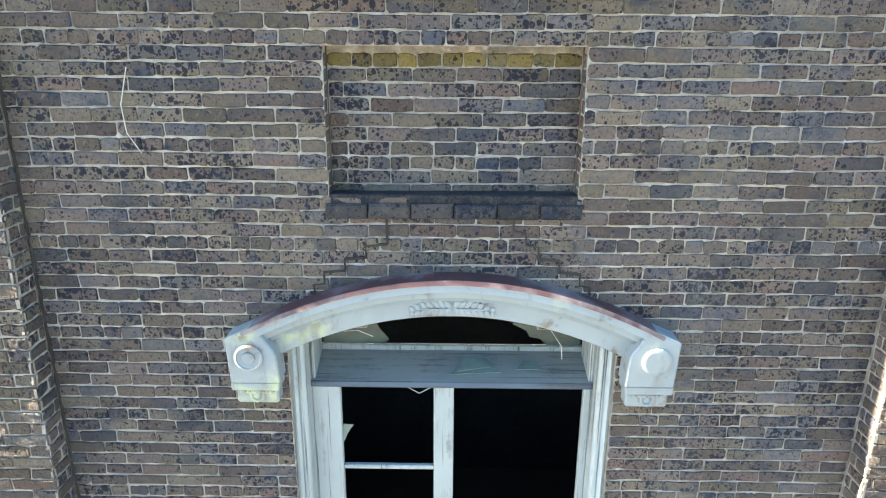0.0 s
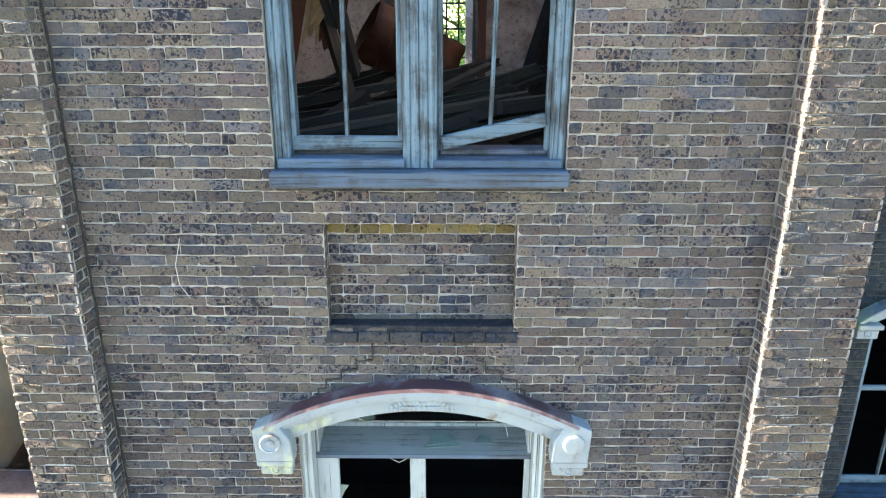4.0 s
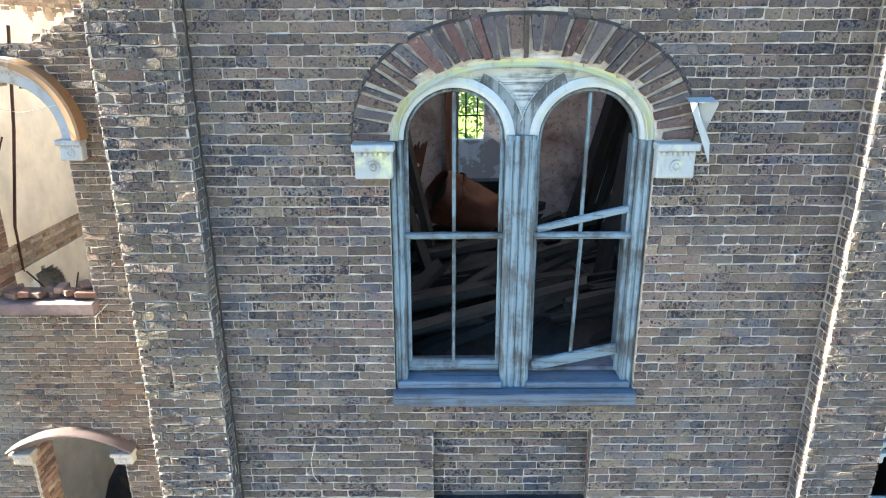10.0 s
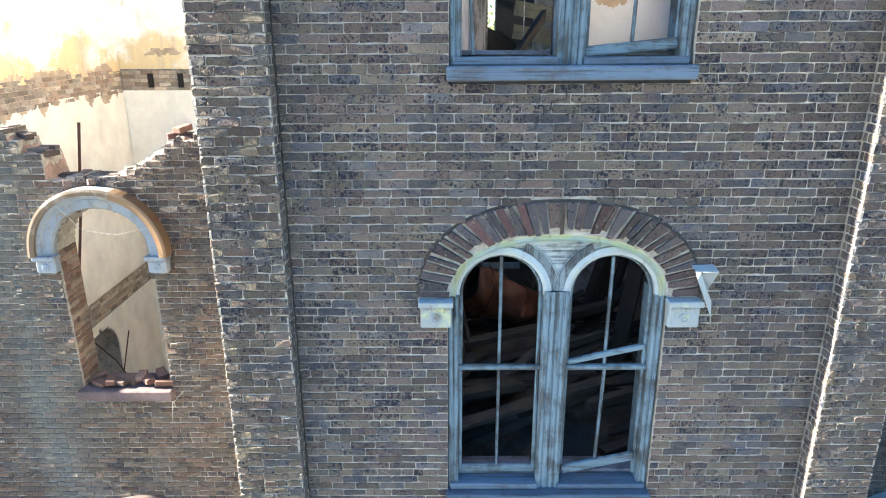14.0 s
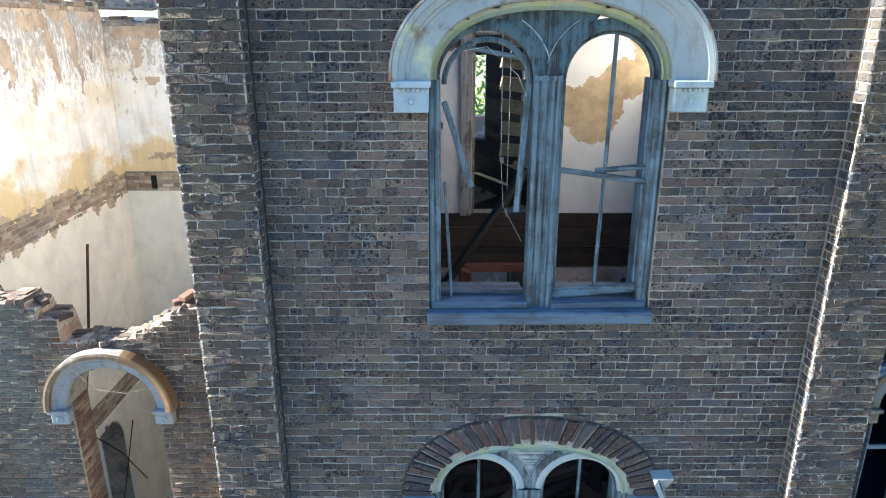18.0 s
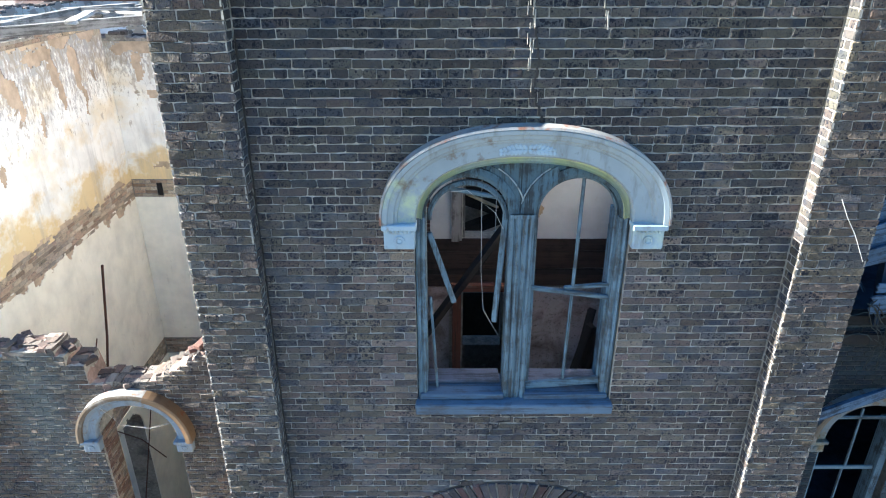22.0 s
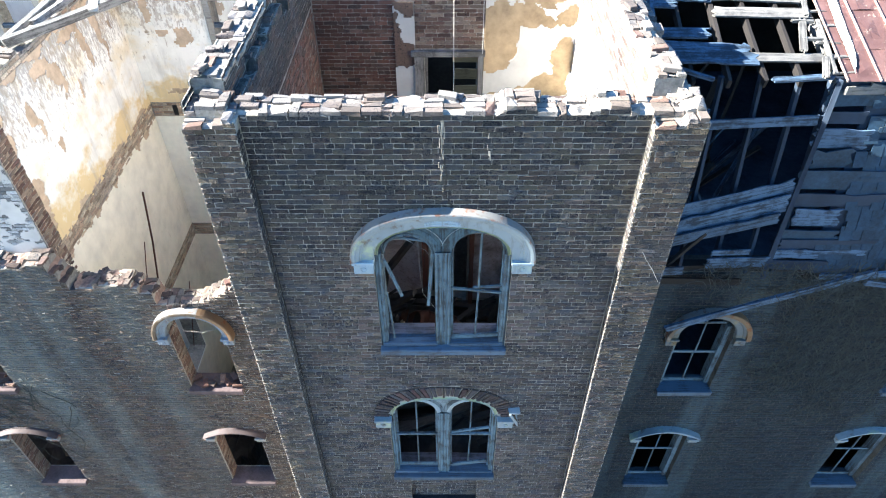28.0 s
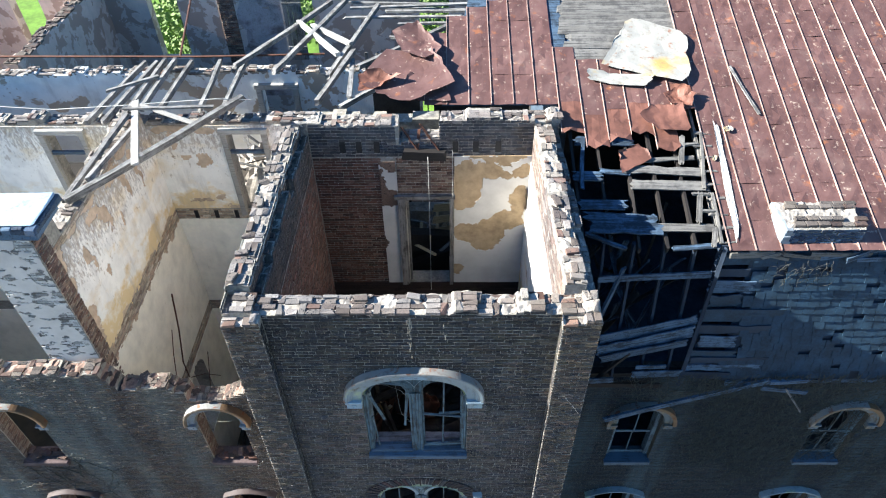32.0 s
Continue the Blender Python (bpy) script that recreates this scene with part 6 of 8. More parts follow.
for c in LC:
    head = wing_hood(c, 7.66, M_WINGHOOD, False, "window_hood", "bluish pressed-metal arched hood with an ochre rusted rim", 0.73, M_OCHREMETAL)
    leaf_ornament(head, c, FY - 0.076, 8.29, 0.17, M_WINGHOOD)
    wing_hood(c, 4.20, M_BROWNHOOD, True, "window_hood", "thin brown rusted hood over an empty opening", 0.68, lip=M_BROWNHOOD, foot=M_RUSTHOOD)
    wing_sill(c, 5.99, M_ROTSILL, "rotted dark sill strewn with broken brick")
    wing_sill(c, 2.14, M_ROTSILL, "rotted dark timber sill")
for c in RC:
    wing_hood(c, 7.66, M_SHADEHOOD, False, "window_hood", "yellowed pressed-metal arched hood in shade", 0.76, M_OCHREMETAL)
    wing_hood(c, 4.20, M_HOOD, True, "window_hood", "pale segmental hood with rosette blocks in shade", lip=M_HOOD)
    wing_sill(c, 5.97, M_BLUEX, "dark weathered timber sill")
    wing_sill(c, 2.14, M_BLUEX, "dark weathered timber sill")
    for z0, z1, zs, nm in ((5.99, 6.95, 7.66, "upper_sash_window"), (2.16, 3.35, 4.22, "lower_sash_window")):
        w = thing(nm, "blue-grey sash window with missing panes", "window", "wing sash windows", kind="structure")
        for sgn in (-1, 1):
            part("jamb", box((c + sgn * 0.47 - 0.05, FY + 0.12, z0), (c + sgn * 0.47 + 0.05, FY + 0.34, zs + 0.1), 0.006), M_BLUE, w)
        for zz, wd in ((z0 + 0.06, 0.10), (z1, 0.06), (zs + (0.15 if zs > 5 else 0.0), 0.05)):
            sash_bar("rail", (c - 0.42, FY + 0.18, zz), (c + 0.42, FY + 0.18, zz), wd, M_BLUE, w)
        sash_bar("muntin", (c, FY + 0.18, z0 + 0.1), (c, FY + 0.18, z1), 0.028, M_BLUE, w)
        sash_bar("muntin", (c + 0.03, FY + 0.18, z1), (c + 0.03, FY + 0.18, zs + 0.3), 0.028, M_BLUE, w)

# inner walls of the gutted left wing
FLOOR3, FLOOR2 = 9.15, 5.45
cross = thing("wall_cross", "thick inner cross wall with old white and ochre plaster", "wall", kind="structure")
cf = face_frame((-6.86, 0, 0), (0, 1, 0), (1, 0, 0))
cross_top = lambda u: 12.25 + ragged(u, 1.8, 9)
ARCHDOOR = Opening(5.35, 0.55, 2.4, 4.6, 0.5)
wall_body("wall_core", cf, 2.45, 7.5, 0, 12.6, 0.45, [ARCHDOOR], M_MORTAR, cross, cross_top)
cap_bricks(cf, 3.2, 7.5, cross_top, 0.45, M_CAPB, cross, 101, False, 0.4)
wall_head(cf, 3.2, 7.5, cross_top, 0.45, M_HEADMORTAR, cross, 196)
brickwork(cf, lay(2.36, 7.49, 12.18, 12.6, [], cross_top, 76), M_TANB, cross, 77, rest_name="top_brickwork", proud=0.012)
rr = random.Random(414)
EDGE_UP = [(rr.uniform(3.2, 7.5), FLOOR3 + 0.16 + rr.uniform(-.02, .03), rr.uniform(.1, .3), rr.uniform(.03, .13)) for _ in range(22)] + [(2.72, rr.uniform(9.3, 12.2), rr.uniform(.05, .25), rr.uniform(.1, .3)) for _ in range(9)] + [(rr.uniform(3.3, 7.4), 12.2, rr.uniform(.15, .4), rr.uniform(.05, .22)) for _ in range(9)]
EDGE_UP += [(4.55, 11.62, .2, .22), (4.2, 11.9, .3, .16), (4.72, 11.36, .08, .2), (5.72, 11.7, .13, .28), (5.85, 11.35, .10, .24), (6.42, 11.6, .11, .30), (6.5, 11.1, .06, .3), (6.36, 11.85, .16, .16), (3.5, 11.4, .12, .22), (3.62, 11.1, .07, .2), (5.1, 11.0, .06, .16), (6.9, 11.45, .06, .12), (3.9, 10.6, .09, .15), (5.4, 12.0, .4, .12)]
EDGE_DN = [(rr.uniform(2.4, 7.5), FLOOR3 - 0.18, rr.uniform(.05, .22), rr.uniform(.03, .2)) for _ in range(26)] + [(2.36, rr.uniform(5.8, 9), rr.uniform(.03, .12), rr.uniform(.1, .3)) for _ in range(6)]
part("tan_backing", box((-6.862, 2.36, FLOOR2 + 0.2), (-6.850, 7.49, 12.18), 0.002), M_PINKTAN, cross, "tan undercoat")
face_x = face_frame((-6.838, 0, 0), (0, 1, 0), (1, 0, 0))
flaked_coat("upper_plaster", face_x, 2.72, 7.49, FLOOR3 + 0.12, 12.18, EDGE_UP, M_MOULDY, cross, "white and ochre stained plaster", 0.03, 0.012)
flaked_coat("middle_plaster", face_x, 2.36, 7.49, FLOOR2 + 0.2, FLOOR3 - 0.16, EDGE_DN, M_CREAM, cross, "smooth cream plaster", 0.03, 0.012)
brickwork(face_frame((-6.858, 0, 0), (0, 1, 0), (1, 0, 0)), lay(2.36, 2.74, 8.0, 12.9, [], None, 75), M_TANR, cross, 76, rest_name="end_brickwork", proud=0.02, tilt=0.008)
brickwork(face_frame((-6.85, 0, 0), (0, 1, 0), (1, 0, 0)), lay(2.36, 7.49, FLOOR3 - 0.24, FLOOR3 + 0.19, [], None, 71), M_TANB, cross, 72, rest_name="joist_band_brickwork", proud=0.012)
brickwork(cf, lay(2.36, 7.49, FLOOR2 - 0.2, FLOOR2 + 0.19, [], None, 73), M_TANB, cross, 74, rest_name="joist_band_brickwork", proud=0.012)
wall_body("lower_plaster", face_frame((-6.835, 0, 0), (0, 1, 0), (1, 0, 0)), 2.36, 7.49, 0.05, FLOOR2 - 0.22, 0.027, [ARCHDOOR], M_CREAM, cross)

room_back = thing("wall_room_back", "inner wall of stained plaster with doorways and broken top", "wall", kind="structure")
bf = face_frame((0, 7.5, 0), (1, 0, 0), (0, -1, 0))
RD = [Opening(-4.45, 0.46, FLOOR3, 11.75), Opening(-8.95, 0.46, FLOOR3, 11.75), Opening(-4.45, 0.46, FLOOR2, 7.9), Opening(0.0, 0.6, FLOOR2, 8.3), Opening(0.10, 0.62, FLOOR3, 11.8)]
wall_body("wall_core", bf, -18, 2.9, 0, 12.6, 0.38, RD, M_MORTAR, room_back, lambda u: 12.0 + ragged(u, 2.2, 10))
cap_bricks(bf, -12, -2.75, lambda u: 12.0 + ragged(u, 2.2, 10), 0.38, M_CAPB, room_back, 103, False, 0.4)
wall_head(bf, -12, -2.75, lambda u: 12.0 + ragged(u, 2.2, 10), 0.38, M_HEADMORTAR, room_back, 198)
brickwork(bf, lay(-6.83, -2.75, FLOOR3 - 0.2, FLOOR3 + 0.17, [], None, 78), M_TANB, room_back, 79, rest_name="joist_band_brickwork", proud=0.012)
brickwork(bf, lay(-6.83, -2.75, FLOOR2 - 0.2, FLOOR2 + 0.17, [], None, 80), M_TANB, room_back, 79, rest_name="joist_band_brickwork", proud=0.012)
pf = face_frame((0, 7.473, 0), (1, 0, 0), (0, -1, 0))
wall_body("upper_plaster", pf, -4.93, -2.6, FLOOR3 + 0.18, 11.95, 0.026, RD, M_MOULDY, room_back)
part("tan_backing", box((-6.83, 7.482, FLOOR3 + 0.18), (-4.93, 7.499, 11.95), 0.002), M_PINKTAN, room_back, "tan undercoat")
FLAKES = [(-5.62, 10.95, .17, .18), (-5.72, 10.78, .10, .10), (-6.05, 11.02, .12, .09), (-6.3, 11.5, .10, .25), (-6.0, 11.9, .5, .16), (-5.4, 11.8, .3, .12), (-6.0, 9.62, .35, .05), (-5.5, 9.7, .12, .08), (-6.5, 11.85, .2, .12), (-5.15, 9.4, .2, .08)]
flaked_coat("upper_plaster", face_frame((0, 7.474, 0), (1, 0, 0), (0, -1, 0)), -6.83, -4.93, FLOOR3 + 0.18, 11.95, FLAKES, M_MOULDY, room_back, "mouldy white plaster flaking to the undercoat", 0.03)
wall_body("upper_plaster", pf, -17.9, -7.35, FLOOR3 + 0.18, 11.95, 0.026, RD, M_MOULDY, room_back)
wall_body("middle_plaster", pf, -6.83, -2.6, FLOOR2 + 0.2, FLOOR3 - 0.2, 0.026, RD, M_CREAM, room_back)
wall_body("middle_plaster", pf, -17.9, -7.35, FLOOR2 + 0.2, FLOOR3 - 0.2, 0.026, RD, M_CREAM, room_back)
wall_body("lower_plaster", pf, -17.9, -2.6, 0.05, FLOOR2 - 0.22, 0.026, [], M_CREAM, room_back)
# dark blocks on the wall stand in for the shade in hollow pockets
for i, x in enumerate((-6.3, -5.75, -5.2, -3.6)):
    part("joist_pocket", box((x - 0.05, 7.46, FLOOR3 - 0.15), (x + 0.05, 7.495, FLOOR3 + 0.1), 0.004), M_DARKWOOD, room_back, "dark block set on the wall for a joist pocket's shade")

rr = random.Random(303)
fallen = []
for i in range(30):
    u = rr.uniform(-7.0, -2.9)
    fallen.append((u, FY + rr.uniform(0.04, 0.34), left_top(u) + rr.uniform(0.0, 0.05), rr.uniform(0, 180)))
loose_bricks("brick", fallen, M_DUSTB, None, "broken pinkish brick lying on the ruined wall top", 71)
stack = thing("chimney_stack", "tall plaster-streaked brick chimney stack with moulded cap", "chimney")
sf = face_frame((0, 2.36, 0), (1, 0, 0), (0, -1, 0))
part("shaft", box((-7.95, 2.37, 0.05), (-6.865, 3.15, 12.9), 0.01), M_MORTAR, stack)
brickwork(sf, lay(-7.95, -6.87, 8.6, 12.9, [], None, 81), M_WASH, stack, 82, near=lambda u, v: True)
rp = random.Random(616)
PATCH = [(rp.uniform(-7.95, -6.88), rp.uniform(8.6, 12.9), rp.uniform(.03, .13), rp.uniform(.015, .05)) for _ in range(120)] + [(rp.gauss(-7.0, 0.16), rp.uniform(9.0, 12.9), rp.uniform(.05, .16), rp.uniform(.03, .09)) for _ in range(60)]
flaked_coat("plaster_coat", face_frame((0, 2.345, 0), (1, 0, 0), (0, -1, 0)), -7.94, -6.88, 8.6, 12.88, PATCH, M_OLDWHITE, stack, "flaking white plaster", 0.022)
part("neck", box((-7.98, 2.33, 12.9), (-6.66, 3.2, 13.06), 0.02, None, 0.015), M_BLUEBRICK, stack)
part("cap", box((-8.06, 2.26, 13.06), (-6.57, 3.28, 13.22), 0.03, None, 0.02), M_BLUEBRICK, stack, "moulded brick cap with its shade put in as blue")
part("top_slab", box((-8.0, 2.33, 13.22), (-6.64, 3.22, 13.27), 0.02, None, 0.02), M_BLUETOP, stack, "blue-white mortar on the cap, coloured pale as its sunlit top")
for i in range(7):
    part("edge_stone", box((-8.04 + i * 0.21, 2.24 + 0.012 * (i % 3), 13.07), (-8.04 + i * 0.21 + 0.2, 2.40, 13.225 + 0.012 * (i % 2)), 0.02, None, 0.012), M_BLUEBRICK, stack)

corridor = thing("wall_corridor", "rear corridor wall of patched brick with openings", "wall", kind="structure")
kf = face_frame((0, 9.9, 0), (1, 0, 0), (0, -1, 0))
KD = [Opening(-4.1, 0.46, FLOOR3, 11.6), Opening(0.1, 0.7, FLOOR2, 8.2), Opening(-0.02, 0.20, 9.5, 11.35)]
wall_body("wall_core", kf, -18, -1.5, 0, 12.6, 0.35, KD, M_BLUEWALL, corridor, lambda u: 12.0 + ragged(u, 1.8, 12))
# near-black stretch painted in for the dark behind the tower doors
wall_body("wall_core", kf, -1.5, 4.0, 0, 12.6, 0.35, KD, M_NEARBLACK, corridor, lambda u: 12.0 + ragged(u, 1.8, 12))
cap_bricks(kf, -14, 3, lambda u: 12.0 + ragged(u, 1.8, 12), 0.35, M_CAPB, corridor, 105, False, 0.4)
wall_head(kf, -14, 3, lambda u: 12.0 + ragged(u, 1.8, 12), 0.35, M_HEADMORTAR, corridor, 199)
rear = thing("wall_rear", "far outer wall with tall openings onto green", "wall", kind="structure")
rf = face_frame((0, 16.0, 0), (1, 0, 0), (0, -1, 0))
RW = [Opening(x, 0.52, 9.3, 12.0, 0.3) for x in (-14.0, -9.25, -4.6, 0.1)] + [Opening(x, 0.55, 5.4, 7.6, 0.5) for x in (-14.1, -9.2, -4.6, 0.15, 4.6)]
wall_body("wall_core", rf, -20, 16, 0, 12.6, 0.4, RW, M_OLDWALL, rear, lambda u: 12.2 + ragged(u, 2, 13))
# plaster torn from the rear wall in tall strips, a shutter left in one opening
flaked_coat("plaster_coat", face_frame((0, 15.995, 0), (1, 0, 0), (0, -1, 0)), -6.75, -5.2, 7.8, 12.1, [(-6.8, 8.8, 0.2, 0.5), (-6.75, 10.2, 0.16, 0.4), (-6.8, 11.5, 0.22, 0.4), (-5.7, 11.2, 0.1, 0.06), (-6.2, 9.4, 0.2, 0.1)], M_MAUVE, rear, "grey old plaster peeling in a tall strip", 0.02)
brickwork(rf, lay(-7.35, -6.78, 7.8, 12.1, [], None, 83), M_TANR, rear, 84, rest_name="scar_brickwork", proud=0.03)
shutter = thing("shutter", "grey weathered plank shutter standing in a far opening", "shutter")
for i in range(4):
    part("board", box((-5.12 + i * 0.165, 15.93, 9.3), (-4.963 + i * 0.165, 15.96, 11.95 - 0.05 * (i % 2)), 0.004), M_TIMBERV, shutter)
for zz in (9.7, 11.3):
    part("ledge", box((-5.12, 15.90, zz), (-4.47, 15.928, zz + 0.12), 0.004), M_TIMBER, shutter)
for nm, x in (("wall_end_left", -18.3), ("wall_partition_rear", -11.2), ("wall_partition_mid", -1.9)):
    w = thing(nm, "inner brick wall of the gutted building", "wall", kind="structure")
    ff = face_frame((x, 0, 0), (0, 1, 0), (1, 0, 0))
    y0, y1 = (2.32, 16.0) if nm == "wall_end_left" else (10.26, 16.0) if "rear" in nm else (5.3, 7.49)
    wall_body("wall_core", ff, y0, y1, 0, 12.5, 0.36, [], M_OLDWALL, w, lambda u: 12.1 + ragged(u, 2, 14))
    cap_bricks(ff, y0, y1, lambda u: 12.1 + ragged(u, 2, 14), 0.36, M_CAPC, w, 111, False, 0.15)

# ---- right wing: mansard, roof ----
KM = (2.3 - 1.66) / (12.78 - 9.4)
mans = lambda x, z, off=0.0: Vector((x, 1.66 + KM * (z - 9.4) - off, z))
roofp = lambda x, y, off=0.0: Vector((x, y, 12.80 + 0.295 * (y - 2.3) + off))
SLAB = [(0, 1, 2, 3), (7, 6, 5, 4), (4, 5, 1, 0), (5, 6, 2, 1), (6, 7, 3, 2), (7, 4, 0, 3)]


def slab(name, corners, drop, mat, parent, label=""):
    v = list(corners) + [p + drop for p in corners]
    return part(name, mesh_of(name, v, SLAB, mat), mat, parent, label)


attic = thing("attic_floor", "dark attic floor boards under the roof", "floor", kind="structure")
part("boards", box((2.8, 2.35, 9.0), (16, 9.29, 9.15), 0.01), M_ATTIC, attic)
part("boards", box((2.8, 2.35, 5.3), (16, 9.29, 5.45), 0.01), M_ATTIC, attic)
# near-black closing wall, added so the attic looks unlit
inner_r = thing("wall_wing_right_rear", "near-black inner wall added to close off and darken the right wing", "wall", kind="structure")
part("core", box((2.8, 9.3, 0), (16.2, 9.6, 14.7), 0.01), M_NEARBLACK, inner_r)
part("end", box((16.0, 2.34, 0), (16.3, 9.3, 12.7), 0.01), M_RED, inner_r)

# unseen partition, added to keep low sun out of the attic
part("partition", box((2.80, 5.25, 0), (3.0, 9.29, 13.6), 0.01), M_ATTIC, inner_r)

# steep front slope: frame, boarding, shingles
mansard = thing("mansard_roof", "steep shingled roof slope, rotten and open to the rafters", "roof", kind="structure")
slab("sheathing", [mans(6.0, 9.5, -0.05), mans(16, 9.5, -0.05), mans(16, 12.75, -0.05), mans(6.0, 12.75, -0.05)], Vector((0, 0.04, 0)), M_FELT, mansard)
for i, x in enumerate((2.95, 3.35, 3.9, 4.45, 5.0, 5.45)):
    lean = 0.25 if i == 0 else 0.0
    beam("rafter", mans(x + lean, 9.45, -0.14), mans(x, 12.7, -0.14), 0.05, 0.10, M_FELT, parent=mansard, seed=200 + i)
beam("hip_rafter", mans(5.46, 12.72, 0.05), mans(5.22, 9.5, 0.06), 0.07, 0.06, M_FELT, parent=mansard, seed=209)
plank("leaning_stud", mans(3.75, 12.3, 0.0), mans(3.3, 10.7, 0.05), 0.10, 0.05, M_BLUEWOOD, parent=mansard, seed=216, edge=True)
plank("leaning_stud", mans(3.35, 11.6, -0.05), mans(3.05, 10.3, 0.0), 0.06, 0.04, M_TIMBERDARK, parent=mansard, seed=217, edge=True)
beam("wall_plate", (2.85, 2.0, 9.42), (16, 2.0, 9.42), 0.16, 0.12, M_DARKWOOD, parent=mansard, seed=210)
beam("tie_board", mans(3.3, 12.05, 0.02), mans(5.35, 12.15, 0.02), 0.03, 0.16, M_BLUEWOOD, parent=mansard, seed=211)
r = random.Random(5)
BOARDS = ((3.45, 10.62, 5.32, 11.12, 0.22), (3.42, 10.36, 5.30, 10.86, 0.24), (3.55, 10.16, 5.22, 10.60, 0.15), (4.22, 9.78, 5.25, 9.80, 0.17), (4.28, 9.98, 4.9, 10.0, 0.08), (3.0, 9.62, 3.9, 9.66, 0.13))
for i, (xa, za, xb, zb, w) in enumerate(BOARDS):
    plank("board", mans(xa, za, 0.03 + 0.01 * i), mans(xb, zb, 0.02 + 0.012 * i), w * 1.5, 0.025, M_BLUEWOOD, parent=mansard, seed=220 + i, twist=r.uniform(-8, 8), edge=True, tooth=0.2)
z = 9.62
k = 0
while z < 12.6:                      # exposed boards beside the hole
    wb = r.choice((0.2, 0.26, 0.34))
    x1 = 6.12 + r.uniform(-0.12, 0.16) + (0.7 if r.random() < 0.15 else 0.0)
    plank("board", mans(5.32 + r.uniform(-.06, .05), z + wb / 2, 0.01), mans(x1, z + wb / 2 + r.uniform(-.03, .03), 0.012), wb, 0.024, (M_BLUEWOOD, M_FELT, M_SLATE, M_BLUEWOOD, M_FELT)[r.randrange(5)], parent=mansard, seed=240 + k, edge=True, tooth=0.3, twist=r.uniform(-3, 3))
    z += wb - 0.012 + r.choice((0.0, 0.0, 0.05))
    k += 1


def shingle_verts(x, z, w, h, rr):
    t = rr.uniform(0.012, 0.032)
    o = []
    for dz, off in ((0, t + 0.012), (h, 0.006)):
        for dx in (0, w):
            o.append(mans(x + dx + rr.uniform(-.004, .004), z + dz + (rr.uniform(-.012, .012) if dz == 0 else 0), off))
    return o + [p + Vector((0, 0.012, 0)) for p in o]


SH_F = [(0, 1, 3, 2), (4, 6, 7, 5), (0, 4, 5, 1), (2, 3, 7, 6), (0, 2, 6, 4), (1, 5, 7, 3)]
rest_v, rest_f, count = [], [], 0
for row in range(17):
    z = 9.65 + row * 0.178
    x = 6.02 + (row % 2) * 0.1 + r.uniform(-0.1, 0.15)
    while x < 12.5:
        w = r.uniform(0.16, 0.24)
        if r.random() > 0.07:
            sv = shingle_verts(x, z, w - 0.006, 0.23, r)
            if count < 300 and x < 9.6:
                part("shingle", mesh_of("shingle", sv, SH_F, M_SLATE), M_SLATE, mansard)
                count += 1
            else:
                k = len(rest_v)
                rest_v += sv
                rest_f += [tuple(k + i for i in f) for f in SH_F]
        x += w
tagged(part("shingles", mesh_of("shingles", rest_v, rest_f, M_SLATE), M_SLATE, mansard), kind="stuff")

# low metal roof
roof = thing("metal_roof", "low red standing-seam metal roof, rusted, partly torn off", "roof", kind="structure")
slab("deck", [roofp(5.62, 2.2, -0.02), roofp(16, 2.2, -0.02), roofp(16, 9.3, -0.02), roofp(5.62, 9.3, -0.02)], Vector((0, 0, -0.03)), M_BLUEWOOD, roof)
slab("deck", [roofp(0.45, 5.45, -0.02), roofp(3.1, 5.45, -0.02), roofp(3.1, 9.3, -0.02), roofp(1.2, 9.3, -0.02)], Vector((0, 0, -0.03)), M_BLUEWOOD, roof)
slab("deck", [roofp(2.9, 6.5, -0.05), roofp(5.66, 6.5, -0.05), roofp(5.66, 9.3, -0.05), roofp(2.2, 9.3, -0.05)], Vector((0, 0, -0.03)), M_BLUEWOOD, roof)
for i in range(12):                  # grey boards showing where the metal is gone
    y = 6.6 + i * 0.22
    beam("deck_board", roofp(2.95 + r.uniform(0, .2), y, -0.02), roofp(5.65, y, -0.02), 0.229, 0.025, M_SUNWOOD, parent=roof, twist=16.4, seed=300 + i)
SEAM = 0.45


def roof_panel(x0, x1, y0, y1, rr, torn=0.0):
    nx, ny = 3, 4
    vs, fs = [], []
    for j in range(ny + 1):
        for i in range(nx + 1):
            x, y = x0 + (x1 - x0) * i / nx, y0 + (y1 - y0) * j / ny
            b = 0.012 * math.sin(math.pi * i / nx) * rr.uniform(-1, 1.4) + (rr.uniform(0, torn) if j == 0 else 0)
            vs.append(roofp(x, y + (rr.uniform(-torn, torn) if j == 0 else 0), 0.006 + b + 0.003 * (1 - j / ny)))
    for j in range(ny):
        for i in range(nx):
            k = j * (nx + 1) + i
            fs.append((k, k + 1, k + nx + 2, k + nx + 1))
    n = len(vs)
    vs += [p - Vector((0, 0, 0.003)) for p in vs]
    fs += [tuple(n + q for q in f[::-1]) for f in fs]
    return vs, fs


